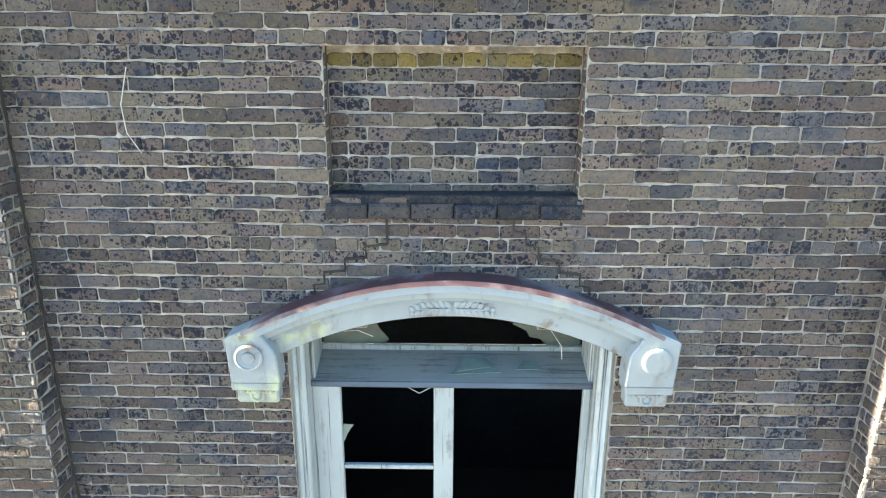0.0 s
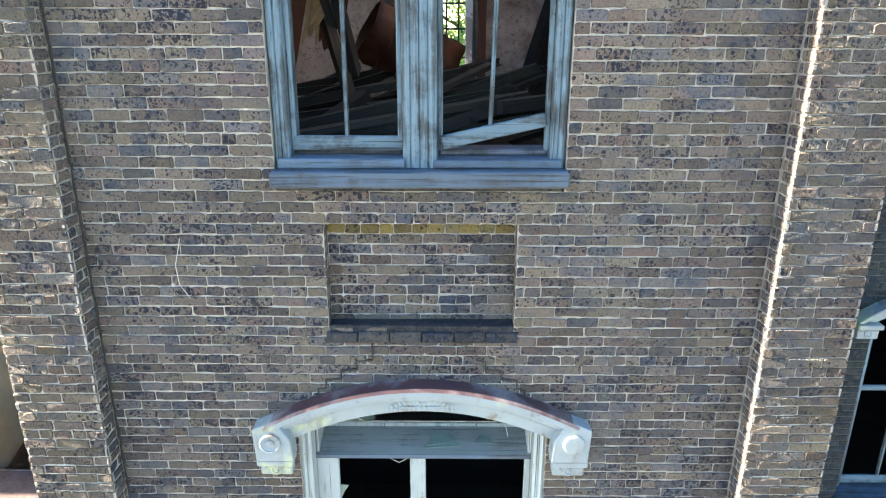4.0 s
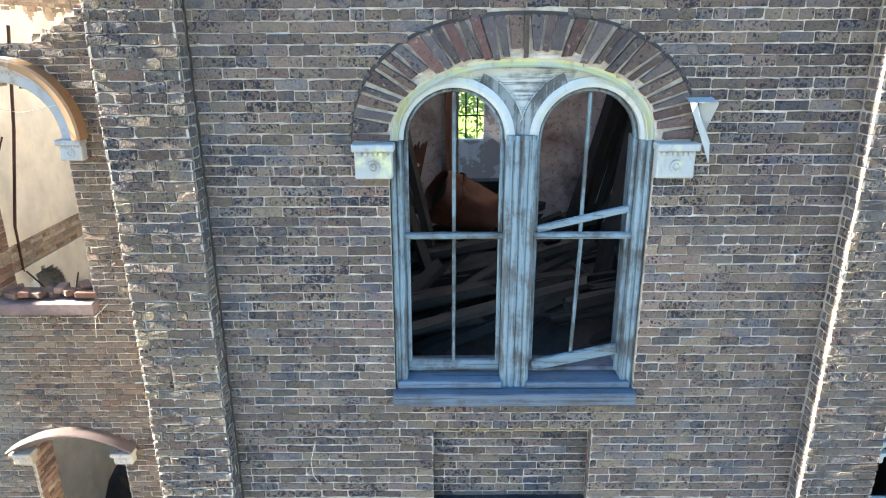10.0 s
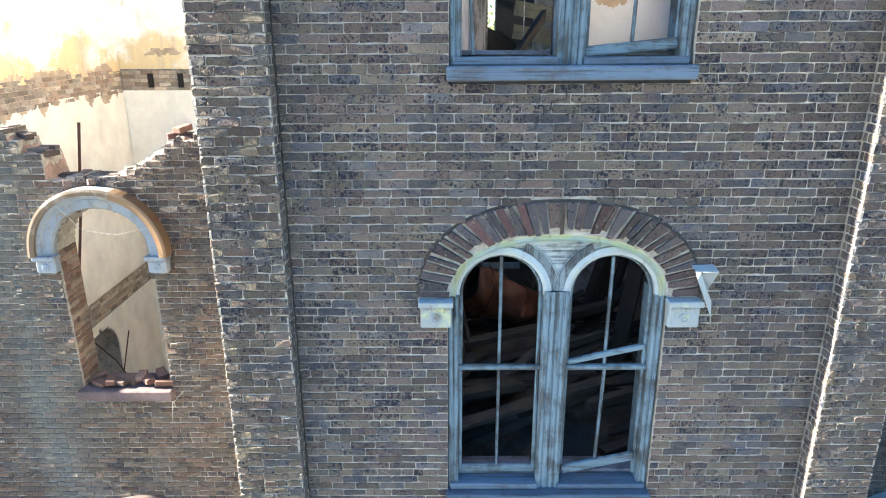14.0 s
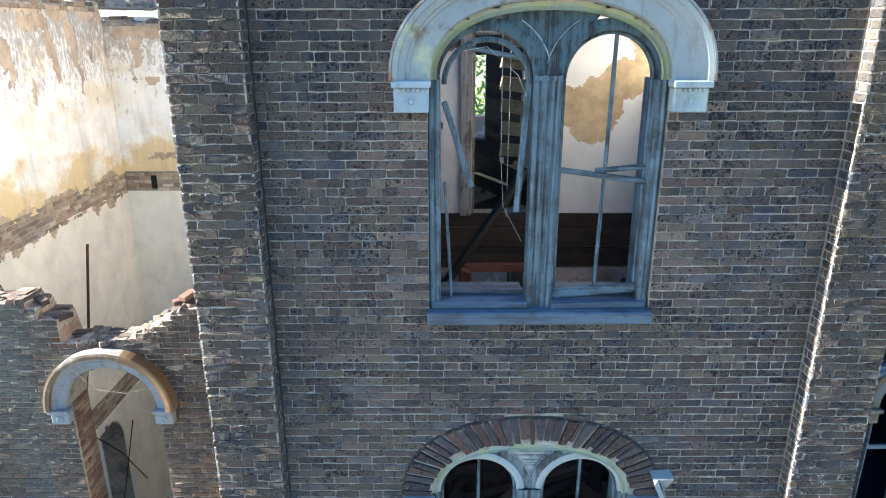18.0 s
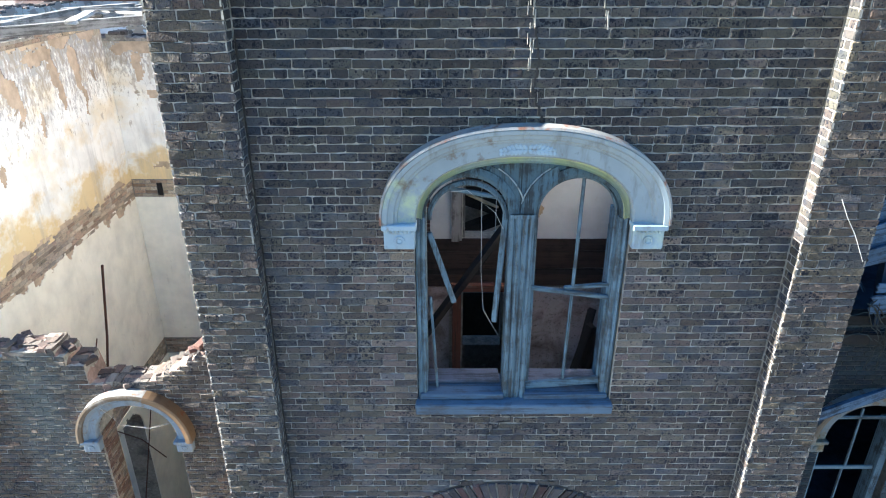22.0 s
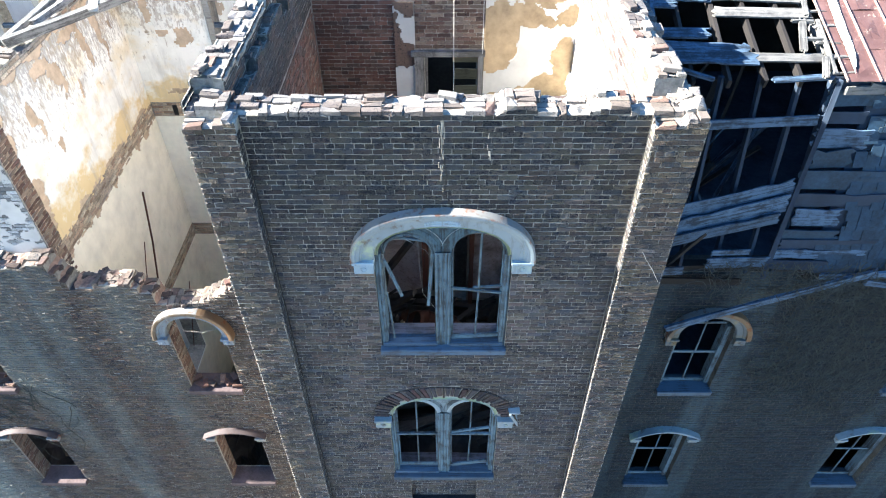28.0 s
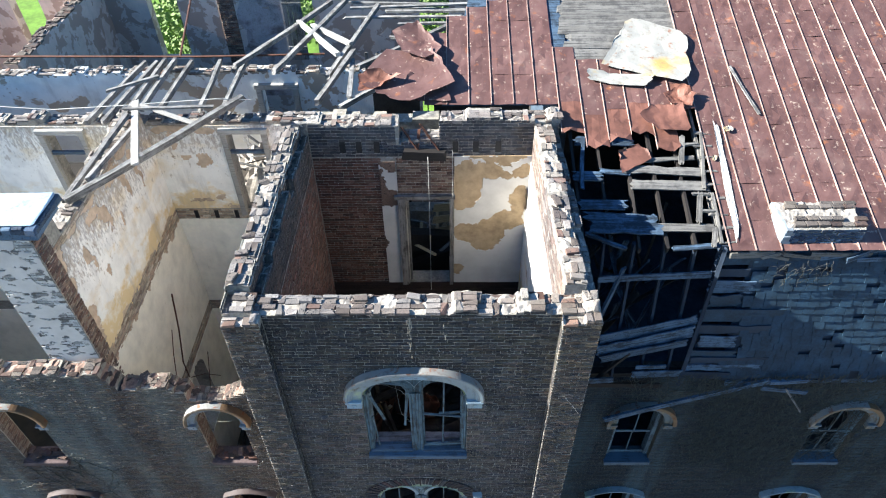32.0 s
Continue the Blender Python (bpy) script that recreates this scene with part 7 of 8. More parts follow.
x = 0.10
cols = 0
while x < 14.5:
    x1 = x + SEAM
    if x < 2.75:
        y0, y1 = 5.42, 7.15 + 1.45 * math.sqrt(max(0.0, min(1.0, (x - 0.05) / 1.9)))
    elif x < 5.30:
        y0, y1 = 4.50 + 0.20 * math.sin(x * 5.1) + (0.55 if x > 4.8 else 0), 6.95 - (0.35 if 3.2 < x < 5.0 else 0.0)
    else:
        y0, y1 = 2.14, 8.62
    y, row = y0, 0
    while y < y1 - 0.05:
        ye = min(y1, y + (0.78 if row or y0 > 3 else 0.4 + 0.2 * (cols % 3)))
        vs, fs = roof_panel(x + 0.006, x1 - 0.006, y, ye + 0.015, r, 0.07 if (row == 0 and 2.7 < x < 5.3) else 0.0)
        coat = M_DEEPSHEET if (row == 0 and 2.7 < x < 5.3) else M_ROOF
        part("roof_panel", mesh_of("roof_panel", vs, fs, coat), coat, roof)
        y, row = ye, row + 1
    sv = [roofp(x - 0.007, y0, 0.0), roofp(x + 0.007, y0, 0.0), roofp(x + 0.006, y1, 0.0), roofp(x - 0.006, y1, 0.0)]
    v8 = sv + [p + Vector((r.uniform(-.006, .006), 0, 0.032)) for p in sv]
    part("seam", mesh_of("seam", v8, [(3, 2, 1, 0), (4, 5, 6, 7), (0, 1, 5, 4), (1, 2, 6, 5), (2, 3, 7, 6), (3, 0, 4, 7)], M_SEAM), M_SEAM, roof)
    x, cols = x1, cols + 1
beam("ridge_cap", roofp(5.3, 8.65, 0.05), roofp(16, 8.65, 0.05), 0.2, 0.05, M_ROOF, parent=roof, seed=340)
# loose battens
beam("loose_batten", roofp(6.42, 6.35, 0.05), roofp(6.72, 5.10, 0.05), 0.06, 0.03, M_TIMBER, "grey batten lying on the metal roof", seed=342)


def torn_metal(name, label, cx, cy, w, d, turn, lift, mat, seed, jag=0.22, creases=3, high=0.05, square=4.0, corners=7):
    """A torn sheet of roofing lying on the roof: a jagged outline, sharp creases and curled corners."""
    rr = random.Random(seed)
    n, m = 30, 9
    ca, sa = math.cos(radians(turn)), math.sin(radians(turn))
    rim = [1 + jag * (0.9 * noise.noise(Vector((math.cos(2 * math.pi * k / n) * 1.6, math.sin(2 * math.pi * k / n) * 1.6, seed * 2.3))) + (rr.uniform(-0.6, 0) if rr.random() < 0.25 else rr.uniform(-.12, .08))) for k in range(n)]
    corner = sorted((k + 0.5 + rr.uniform(-0.25, 0.25)) * n / corners for k in range(corners))
    reach_ = [rr.uniform(1 - jag, 1 + 0.35 * jag) * (1.0 if corners > 5 else 1.22) for _ in range(corners)]
    spoke = [Vector((math.cos(2 * math.pi * a / n), math.sin(2 * math.pi * a / n))) * q for a, q in zip(corner, reach_)]
    for k in range(n):
        best = 1.0
        ray = Vector((math.cos(2 * math.pi * k / n), math.sin(2 * math.pi * k / n)))
        for p0, p1 in zip(spoke, spoke[1:] + spoke[:1]):
            e = p1 - p0
            den = ray.x * e.y - ray.y * e.x
            if abs(den) > 1e-6:
                t = (p0.x * e.y - p0.y * e.x) / den
                s = (p0.x * ray.y - p0.y * ray.x) / den
                if t > 0 and -0.001 <= s <= 1.001:
                    best = t
        rim[k] = best * (1 + (rr.uniform(-0.10, 0.02) if rr.random() < 0.5 else 0))
    curl = [rr.random() ** 2 for _ in range(6)]
    lines = [(rr.uniform(0, math.pi), rr.uniform(-0.25, 0.25), rr.uniform(0.4, 1.0)) for _ in range(creases)]
    vs, fs = [], []

    def put(u, v, rho, k):
        fold = sum(s * abs(u * math.cos(a) + v * math.sin(a) - c) for a, c, s in lines) / max(1, creases)
        c6 = curl[int(k * 6 / n) % 6]
        h = high + lift * (1.3 * fold + 0.5 * c6 * rho ** 3) + 0.02 * noise.noise(Vector((u * 6, v * 6, seed)))
        return roofp(cx + ca * u * w - sa * v * d, cy + sa * u * w + ca * v * d, max(0.03, h))

    vs.append(put(0, 0, 0, 0))
    for j in range(1, m + 1):
        for k in range(n):
            t = 2 * math.pi * k / n
            c, s = math.cos(t), math.sin(t)
            rad = 0.5 / (abs(c) ** square + abs(s) ** square) ** (1 / square)
            rho = j / m
            f = 0.56 * rho * (1 + (rim[k] - 1) * rho ** 2)
            vs.append(put(c * f + rr.uniform(-.006, .006), s * f + rr.uniform(-.006, .006), rho, k))
    for k in range(n):
        fs.append((0, 1 + k, 1 + (k + 1) % n))
    for j in range(m - 1):
        for k in range(n):
            a, b = 1 + j * n + k, 1 + j * n + (k + 1) % n
            fs += [(a, a + n, b + n), (a, b + n, b)]
    q = len(vs)
    vs += [p - Vector((0, 0, 0.004)) for p in vs]
    fs += [tuple(q + s for s in f[::-1]) for f in fs]
    edge = [1 + (m - 1) * n + k for k in range(n)]
    fs += [(edge[k], q + edge[k], q + edge[(k + 1) % n], edge[(k + 1) % n]) for k in range(n)]
    return tagged(part(name, mesh_of(name, vs, fs, mat), mat), label, "metal sheet")


torn_metal("peeled_sheet", "large white underside of a peeled metal sheet with rust stains", 4.78, 6.88, 2.05, 1.45, -24, 0.16, M_SHEET, 3, 0.22, 3, 0.05, 4.0, 4)
torn_metal("peeled_strip", "long narrow strip of white peeled roofing", 4.02, 6.0, 1.45, 0.42, -10, 0.10, M_SHEET, 4, 0.3, 3, 0.05, 4.0, 4)
torn_metal("torn_sheet", "curled rust-red sheet hanging over the roof hole", 4.10, 4.10, 0.85, 0.62, 14, 0.25, M_DEEPSHEET, 6, 0.5, 4, -0.06, 2.4)
torn_metal("torn_sheet", "crumpled rusty roofing at the torn edge", 4.85, 5.0, 0.95, 0.7, 8, 0.22, M_DEEPSHEET, 8, 0.4, 5, 0.05, 4.0, 5)
torn_metal("torn_sheet", "rusty flap of roofing bent up at the torn edge", 5.2, 5.45, 0.5, 0.55, 30, 0.3, M_RUSTSHEET, 9, 0.4, 4)
torn_metal("torn_sheet", "large folded rust-brown sheet beside the tower", -0.35, 6.15, 1.9, 1.35, 20, 0.22, M_ROOF, 10, 0.3, 5, 0.03, 4.0, 5)
torn_metal("torn_sheet", "folded rust-brown sheet beside the tower", -0.05, 6.95, 1.0, 0.9, -30, 0.32, M_ROOF, 12, 0.35, 5, 0.05, 4.0, 5)
torn_metal("torn_sheet", "crumpled rust-brown sheet beside the tower", -0.95, 5.95, 0.9, 0.5, 12, 0.3, M_RUSTSHEET, 13, 0.35, 4, 0.05, 4.0, 4)
torn_metal("torn_sheet", "flat rust-red sheet lying behind the tower", 0.05, 5.75, 1.1, 0.8, -8, 0.12, M_ROOF, 17, 0.25, 3, 0.02, 4.0, 4)
torn_metal("peeled_strip", "long flaking white strip along a roof seam", 5.74, 3.50, 2.5, 0.24, 86, 0.02, M_FLAKE, 14, 0.6, 2, 0.03)
torn_metal("peeled_scrap", "small white scrap on the metal roof", 6.05, 4.75, 0.22, 0.16, 10, 0.05, M_SHEET, 15, 0.4, 2, 0.035, 2.0)
torn_metal("peeled_scrap", "small white scrap on the metal roof", 5.62, 4.05, 0.16, 0.13, 50, 0.05, M_SHEET, 16, 0.4, 2, 0.035, 2.0)

# what is left of the deck across the hole
HOLE = ((2.90, 3.74, 3.50, 3.72, 0.22), (3.42, 3.86, 4.04, 3.80, 0.12), (3.83, 3.88, 5.40, 3.80, 0.20), (3.95, 3.55, 5.40, 3.50, 0.22), (4.15, 4.08, 5.30, 4.14, 0.10), (2.94, 3.12, 3.89, 3.10, 0.22), (2.97, 2.76, 4.49, 2.70, 0.46), (4.28, 2.64, 5.40, 2.62, 0.17), (4.50, 2.22, 5.36, 2.28, 0.10), (3.0, 4.55, 4.2, 4.52, 0.22))
for i, (xa, ya, xb, yb, w) in enumerate(HOLE):
    # sunlit planks take grey timber, shaded ones the blue-dark copy
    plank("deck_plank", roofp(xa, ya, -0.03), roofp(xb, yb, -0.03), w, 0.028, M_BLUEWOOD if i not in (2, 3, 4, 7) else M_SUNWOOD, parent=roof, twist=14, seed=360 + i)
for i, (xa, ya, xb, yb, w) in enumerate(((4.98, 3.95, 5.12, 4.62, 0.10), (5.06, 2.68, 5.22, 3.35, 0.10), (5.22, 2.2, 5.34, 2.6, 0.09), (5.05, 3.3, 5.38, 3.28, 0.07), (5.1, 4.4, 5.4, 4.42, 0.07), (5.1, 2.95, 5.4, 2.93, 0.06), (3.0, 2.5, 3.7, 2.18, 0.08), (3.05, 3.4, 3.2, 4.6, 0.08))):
    # battens split likewise: lit ones grey, shaded ones blue
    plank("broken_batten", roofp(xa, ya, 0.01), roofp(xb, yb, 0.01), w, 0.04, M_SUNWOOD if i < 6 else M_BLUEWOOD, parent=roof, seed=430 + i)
rr = random.Random(808)
for i in range(26):                  # what fell through into the attic
    xa, ya = rr.uniform(2.95, 5.3), rr.uniform(2.6, 4.8)
    za = rr.uniform(9.2, 10.0)
    xb, yb, zb = max(2.92, min(5.4, xa + rr.gauss(0, 0.7))), max(2.5, min(5.0, ya + rr.gauss(0, 0.6))), rr.uniform(10.3, 12.2)
    plank("fallen_lath", (xa, ya, za), (xb, yb, zb), rr.uniform(0.05, 0.16), 0.03, M_BLUEWOOD if i % 2 else M_TIMBERDARK, "split grey lath fallen through the open roof", "lath", "fallen laths", None, 450 + i)
for i, xx in enumerate((2.98, 3.45, 3.95, 4.45, 4.95, 5.42)):
    beam("roof_rafter", roofp(xx, 2.25, -0.12), roofp(xx + 0.05, 6.9, -0.12), 0.05, 0.12, M_DARKWOOD if i < 5 else M_SUNWOOD, parent=roof, seed=380 + i)
for i in range(9):                   # splintered ends along the torn edge
    yy = 2.3 + i * 0.3
    beam("splinter", roofp(5.33 + r.uniform(-.06, .05), yy, 0.0), roofp(5.62 + r.uniform(0, .05), yy + r.uniform(-.04, .04), 0.0), r.uniform(0.04, 0.12), 0.022, M_SUNWOOD, parent=roof, seed=390 + i)
beam("edge_batten", roofp(5.38, 2.3, 0.01), roofp(5.42, 3.3, 0.01), 0.05, 0.04, M_SUNWOOD, parent=roof, seed=399)
beam("edge_batten", roofp(5.30, 3.4, 0.01), roofp(5.50, 4.7, 0.01), 0.05, 0.04, M_SUNWOOD, parent=roof, seed=400)
for i in range(14):                  # rotten cornice boards along the roof edge
    xa = 5.5 + i * 0.34 + r.uniform(-.1, .1)
    beam("cornice_board", mans(xa, 12.62 + r.uniform(-.12, .1), 0.06 + r.uniform(0, .06)), mans(xa + r.uniform(.4, 1.1), 12.62 + r.uniform(-.12, .12), 0.06), 0.03, r.uniform(.06, .12), M_SUNWOOD if i < 5 else M_BLUEWOOD, parent=mansard, seed=410 + i)

chim = thing("roof_chimney", "low broken chimney with pale render and loose top bricks", "chimney")
part("shaft", box((6.42, 2.30, 12.5), (7.80, 3.02, 13.12), 0.015), M_MORTAR, chim)
cfront = face_frame((0, 2.30, 0), (1, 0, 0), (0, -1, 0))
brickwork(cfront, lay(6.52, 7.80, 12.55, 13.12, [], None, 88), M_BLUEBRICK, chim, 89, near=lambda u, v: True, proud=0.016, tilt=0.006)
torn = random.Random(4)
for i in range(7):
    zz = 12.62 + i * 0.07
    part("render", box((6.395 + torn.uniform(-.012, .01), 2.265 + torn.uniform(-.01, .01), zz), (6.55 + torn.uniform(-.05, .05), 3.04, zz + 0.078), 0.008, None, 0.008), M_PALEBLUE, chim, "flaking white render on the end")
for j, (ya, yb) in enumerate(((2.33, 2.44), (2.455, 2.56), (2.80, 2.90), (2.91, 3.0))):
    for i in range(6):
        rr = random.Random(j * 10 + i)
        x0 = 6.55 + i * 0.212 + (0.1 if j % 2 else 0) * 0.6
        if rr.random() < 0.12:
            continue
        hh = 13.175 if j != 1 else 13.20
        part("brick", box((x0, ya, 13.12), (x0 + 0.20, yb, hh + rr.uniform(-.012, .012)), 0.008, pose(0, 0, 0, 0, 0, 0), 0.005), M_CAPC, chim)
wall_head(face_frame((0, 2.32, 0), (1, 0, 0), (0, -1, 0)), 6.44, 7.78, lambda u: 13.12, 0.68, M_HEADMORTAR, chim, 201)

# eave: fallen gutter board, fascia, twigs
tagged(beam("fallen_board", (3.92, 1.60, 8.22), (7.05, 1.62, 9.62), 0.05, 0.13, M_BLUEWOOD), "long shade-blue board hanging slantwise from the eave", "board")
tagged(beam("fallen_board", (6.93, 1.60, 9.42), (7.92, 1.60, 9.24), 0.05, 0.10, M_BLUEWOOD, seed=3), "short shade-blue board at the eave", "board")
tagged(beam("fallen_board", (7.05, 1.58, 9.62), (7.75, 1.60, 9.66), 0.05, 0.10, M_BLUEWOOD, seed=4), "short shade-blue board at the eave", "board")
tagged(beam("fallen_stick", (7.40, 1.56, 9.44), (8.15, 1.72, 8.35), 0.03, 0.03, M_TIMBER, seed=5), "thin stick leaning below the eave", "stick")
tagged(beam("fallen_stick", (3.05, 1.62, 8.9), (4.15, 1.80, 10.35), 0.05, 0.06, M_DARKWOOD, seed=6), "dark broken batten leaning in the open roof corner", "stick")
beam("fascia", (2.80, 1.80, 9.28), (5.0, 1.80, 9.22), 0.04, 0.14, M_DARKWOOD, parent=mansard, seed=430)
beam("fascia", (6.2, 1.70, 9.45), (14.0, 1.70, 9.5), 0.05, 0.12, M_BLUEWOOD, parent=mansard, seed=431)

# ---- fallen timbers and debris ----
tfloor = thing("tower_floor", "rotten boards of the tower's second floor under debris", "floor", kind="structure")
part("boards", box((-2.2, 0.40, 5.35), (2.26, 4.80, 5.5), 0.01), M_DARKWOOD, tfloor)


def rubble(name, label, x0, x1, y0, y1, z, height, mat, seed, n=16):
    """A heap: an uneven mound of broken lumps."""
    rr = random.Random(seed)
    bm = bmesh.new()
    noise_off = Vector((seed * 3.1, 0, 0))
    vs = {}
    for j in range(n + 1):
        for i in range(n + 1):
            u, v = i / n, j / n
            h = height * (math.sin(math.pi * u) * math.sin(math.pi * v)) ** 0.6 * (0.55 + 0.9 * noise.noise(Vector((u * 3, v * 3, 0)) + noise_off) ** 2 + 0.35 * rr.random())
            vs[i, j] = bm.verts.new((x0 + (x1 - x0) * u, y0 + (y1 - y0) * v, z + max(0, h)))
    for j in range(n):
        for i in range(n):
            bm.faces.new((vs[i, j], vs[i + 1, j], vs[i + 1, j + 1], vs[i, j + 1]))
    return tagged(part(name, bm, mat), label, "rubble", kind="stuff")


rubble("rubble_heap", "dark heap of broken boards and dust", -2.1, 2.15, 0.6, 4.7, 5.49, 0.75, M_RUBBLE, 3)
rubble("rubble_heap", "brick rubble inside the gutted wing", -6.7, -2.85, 2.5, 7.3, 0.04, 1.9, M_RUBBLE, 5, 24)
rubble("rubble_heap", "brick rubble inside the gutted wing", -12.5, -8.1, 2.5, 7.3, 0.04, 1.4, M_RUBBLE, 7, 20)
r = random.Random(9)
for i in range(85):
    x, y = r.uniform(-1.7, 1.7), r.uniform(0.9, 4.2)
    ang = r.gauss(0.35, 0.5)
    L = r.uniform(0.9, 2.6)
    dx, dy = math.cos(ang) * L / 2, math.sin(ang) * L / 2 * 0.5
    zc = 5.85 + 0.5 * r.random() + 0.14 * x * 0.5
    p = (max(-2.1, min(2.15, x - dx)), max(.5, min(4.6, y - dy)), zc - r.uniform(-.02, .25))
    q = (max(-2.1, min(2.15, x + dx)), max(.5, min(4.6, y + dy)), zc + r.uniform(0, .35))
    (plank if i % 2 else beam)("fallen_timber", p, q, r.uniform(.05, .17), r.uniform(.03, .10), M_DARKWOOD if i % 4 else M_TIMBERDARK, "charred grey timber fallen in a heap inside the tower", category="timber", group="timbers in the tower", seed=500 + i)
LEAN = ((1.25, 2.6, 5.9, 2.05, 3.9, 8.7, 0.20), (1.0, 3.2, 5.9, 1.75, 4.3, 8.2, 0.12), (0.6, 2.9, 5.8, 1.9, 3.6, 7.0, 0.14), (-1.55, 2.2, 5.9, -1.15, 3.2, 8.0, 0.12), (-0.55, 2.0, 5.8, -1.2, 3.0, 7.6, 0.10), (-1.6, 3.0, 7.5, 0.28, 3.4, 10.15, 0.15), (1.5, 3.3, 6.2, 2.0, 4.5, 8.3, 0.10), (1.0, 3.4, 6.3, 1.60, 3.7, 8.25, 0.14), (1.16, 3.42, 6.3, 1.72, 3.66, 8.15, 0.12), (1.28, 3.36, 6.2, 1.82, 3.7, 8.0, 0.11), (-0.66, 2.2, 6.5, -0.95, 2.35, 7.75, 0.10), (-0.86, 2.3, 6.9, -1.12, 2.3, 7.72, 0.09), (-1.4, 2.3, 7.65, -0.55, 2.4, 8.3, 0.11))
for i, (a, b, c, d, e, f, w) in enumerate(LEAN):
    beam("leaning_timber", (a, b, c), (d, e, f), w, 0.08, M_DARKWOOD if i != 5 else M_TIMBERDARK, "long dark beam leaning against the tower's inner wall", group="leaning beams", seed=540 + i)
# rusted tank in the heap
tank = thing("rusted_tank", "rust-orange iron tank lying split in the debris", "tank")
n, m = 24, 8
hub, axis = Vector((-0.62, 2.86, 6.90)), Vector((0.80, 0.25, -0.45))
side_a = axis.orthogonal().normalized()
side_b = axis.cross(side_a).normalized()


def barrel_ring(t, rad):
    pts = []
    for k in range(n):
        q = 2 * math.pi * k / n
        dent = 1 + 0.5 * noise.noise(Vector((t * 3, math.cos(q) * 1.5, math.sin(q) * 1.5 + 4)))
        pts.append(hub + axis * t + (side_a * math.cos(q) + side_b * math.sin(q)) * rad * dent)
    return pts


bm = bmesh.new()
rings = [[bm.verts.new(p) for p in barrel_ring(j / m, 0.27)] for j in range(m + 1)]
inner_ring = [[bm.verts.new(p) for p in barrel_ring(j / m, 0.255)] for j in range(m + 1)]
for shell in (rings, inner_ring):
    for a, b in zip(shell, shell[1:]):
        for k in range(n):
            bm.faces.new((a[k], a[(k + 1) % n], b[(k + 1) % n], b[k]))
for j in (0, m):
    for k in range(n):
        bm.faces.new((rings[j][k], inner_ring[j][k], inner_ring[j][(k + 1) % n], rings[j][(k + 1) % n]))
shell_ob = part("shell", bm, M_RUSTTANK, tank)
shell_ob.data.polygons.foreach_set("use_smooth", [True] * len(shell_ob.data.polygons))
# near-black disc inside the mouth imitates the unlit hollow
bm = bmesh.new()
bm.faces.new([bm.verts.new(p) for p in barrel_ring(0.12, 0.256)])
bmesh.ops.solidify(bm, geom=bm.faces[:], thickness=0.01)
part("end_plate", bm, M_NEARBLACK, tank, "near-black disc for the tank's dark hollow")
for t in (0.25, 0.75):
    bm = bmesh.new()
    hoop = [[bm.verts.new(p) for p in barrel_ring(t + dt, q)] for dt, q in ((-.02, .272), (-.02, .288), (.02, .288), (.02, .272))]
    for a, b in zip(hoop, hoop[1:] + hoop[:1]):
        for k in range(n):
            bm.faces.new((a[k], a[(k + 1) % n], b[(k + 1) % n], b[k]))
    part("hoop", bm, M_RUSTTANK, tank)
for i, (pa, qa, w) in enumerate((((-1.15, 2.6, 6.75), (-1.05, 2.62, 7.38), 0.16), ((-1.02, 2.64, 6.7), (-0.90, 2.66, 7.45), 0.13), ((-0.90, 2.66, 6.8), (-0.76, 2.7, 7.5), 0.12), ((-1.1, 2.55, 6.9), (-0.8, 2.58, 7.3), 0.08))):
    plank("split_slab", pa, qa, w, 0.04, M_TANWOOD if i in (0, 3) else M_RUSTTANK, "splintered orange slab of timber in the debris", "timber slab", "split slabs", None, 570 + i, True, 0.0, 1.2)
tagged(beam("splintered_post", (-1.3, 1.9, 6.3), (-1.05, 2.1, 7.55), 0.16, 0.14, M_RUSTTANK, seed=560), "splintered orange post standing in the debris", "post")
tagged(beam("door_post", (-0.43, 4.66, 5.5), (-0.43, 4.66, 8.4), 0.16, 0.14, M_REDPAINT, seed=561), "upright door post with flaking red-brown paint", "post")
tagged(beam("door_post", (0.60, 4.70, 5.5), (0.60, 4.70, 8.4), 0.12, 0.10, M_REDPAINT, seed=562), "upright door post with flaking red-brown paint", "post")
head = tagged(beam("lintel_beam", (-0.5, 4.70, 8.38), (0.68, 4.70, 8.38), 0.10, 0.12, M_REDPAINT, seed=563), "door head with flaking red-brown paint", "door head")

# frame and boards seen through the tower's upper doorway
for i in range(7):
    zz = 9.6 + i * 0.36
    tagged(beam("lath_board", (0.20, 6.2 + i * 0.03, zz), (0.95, 6.5, zz - 0.12), 0.03, 0.22, M_TANWOOD, seed=580 + i), "pale split board hanging behind the doorway", "board", "boards behind the doorway")
rr = random.Random(5151)
for i in range(18):
    xa, ya, ang, L = rr.uniform(-0.7, 0.7), rr.uniform(5.4, 6.9), rr.uniform(0, math.pi), rr.uniform(0.4, 1.1)
    za = 9.15 + 0.4 * rr.random() - (0.1 if i == 13 else 0.0)
    plank("fallen_lath", (xa, ya, za), (max(-1.3, min(1.3, xa + math.cos(ang) * L)), max(5.3, min(7.3, ya + math.sin(ang) * L)), za + rr.uniform(-.1, .45)), rr.uniform(.04, .10), 0.02, M_TIMBER if i % 3 else M_TANWOOD, "pale broken lath fallen behind the tower doorway", "lath", "fallen laths", None, 760 + i)
tagged(beam("slumped_beam", (-0.6, 5.6, 9.9), (0.9, 6.4, 9.1), 0.3, 0.5, M_DARKWOOD, seed=590), "dark beam slumped behind the doorway", "beam")
tagged(beam("slumped_beam", (-1.0, 5.5, 8.8), (1.0, 5.9, 9.4), 0.16, 0.2, M_DARKWOOD, seed=591), "dark beam slumped behind the doorway", "beam")

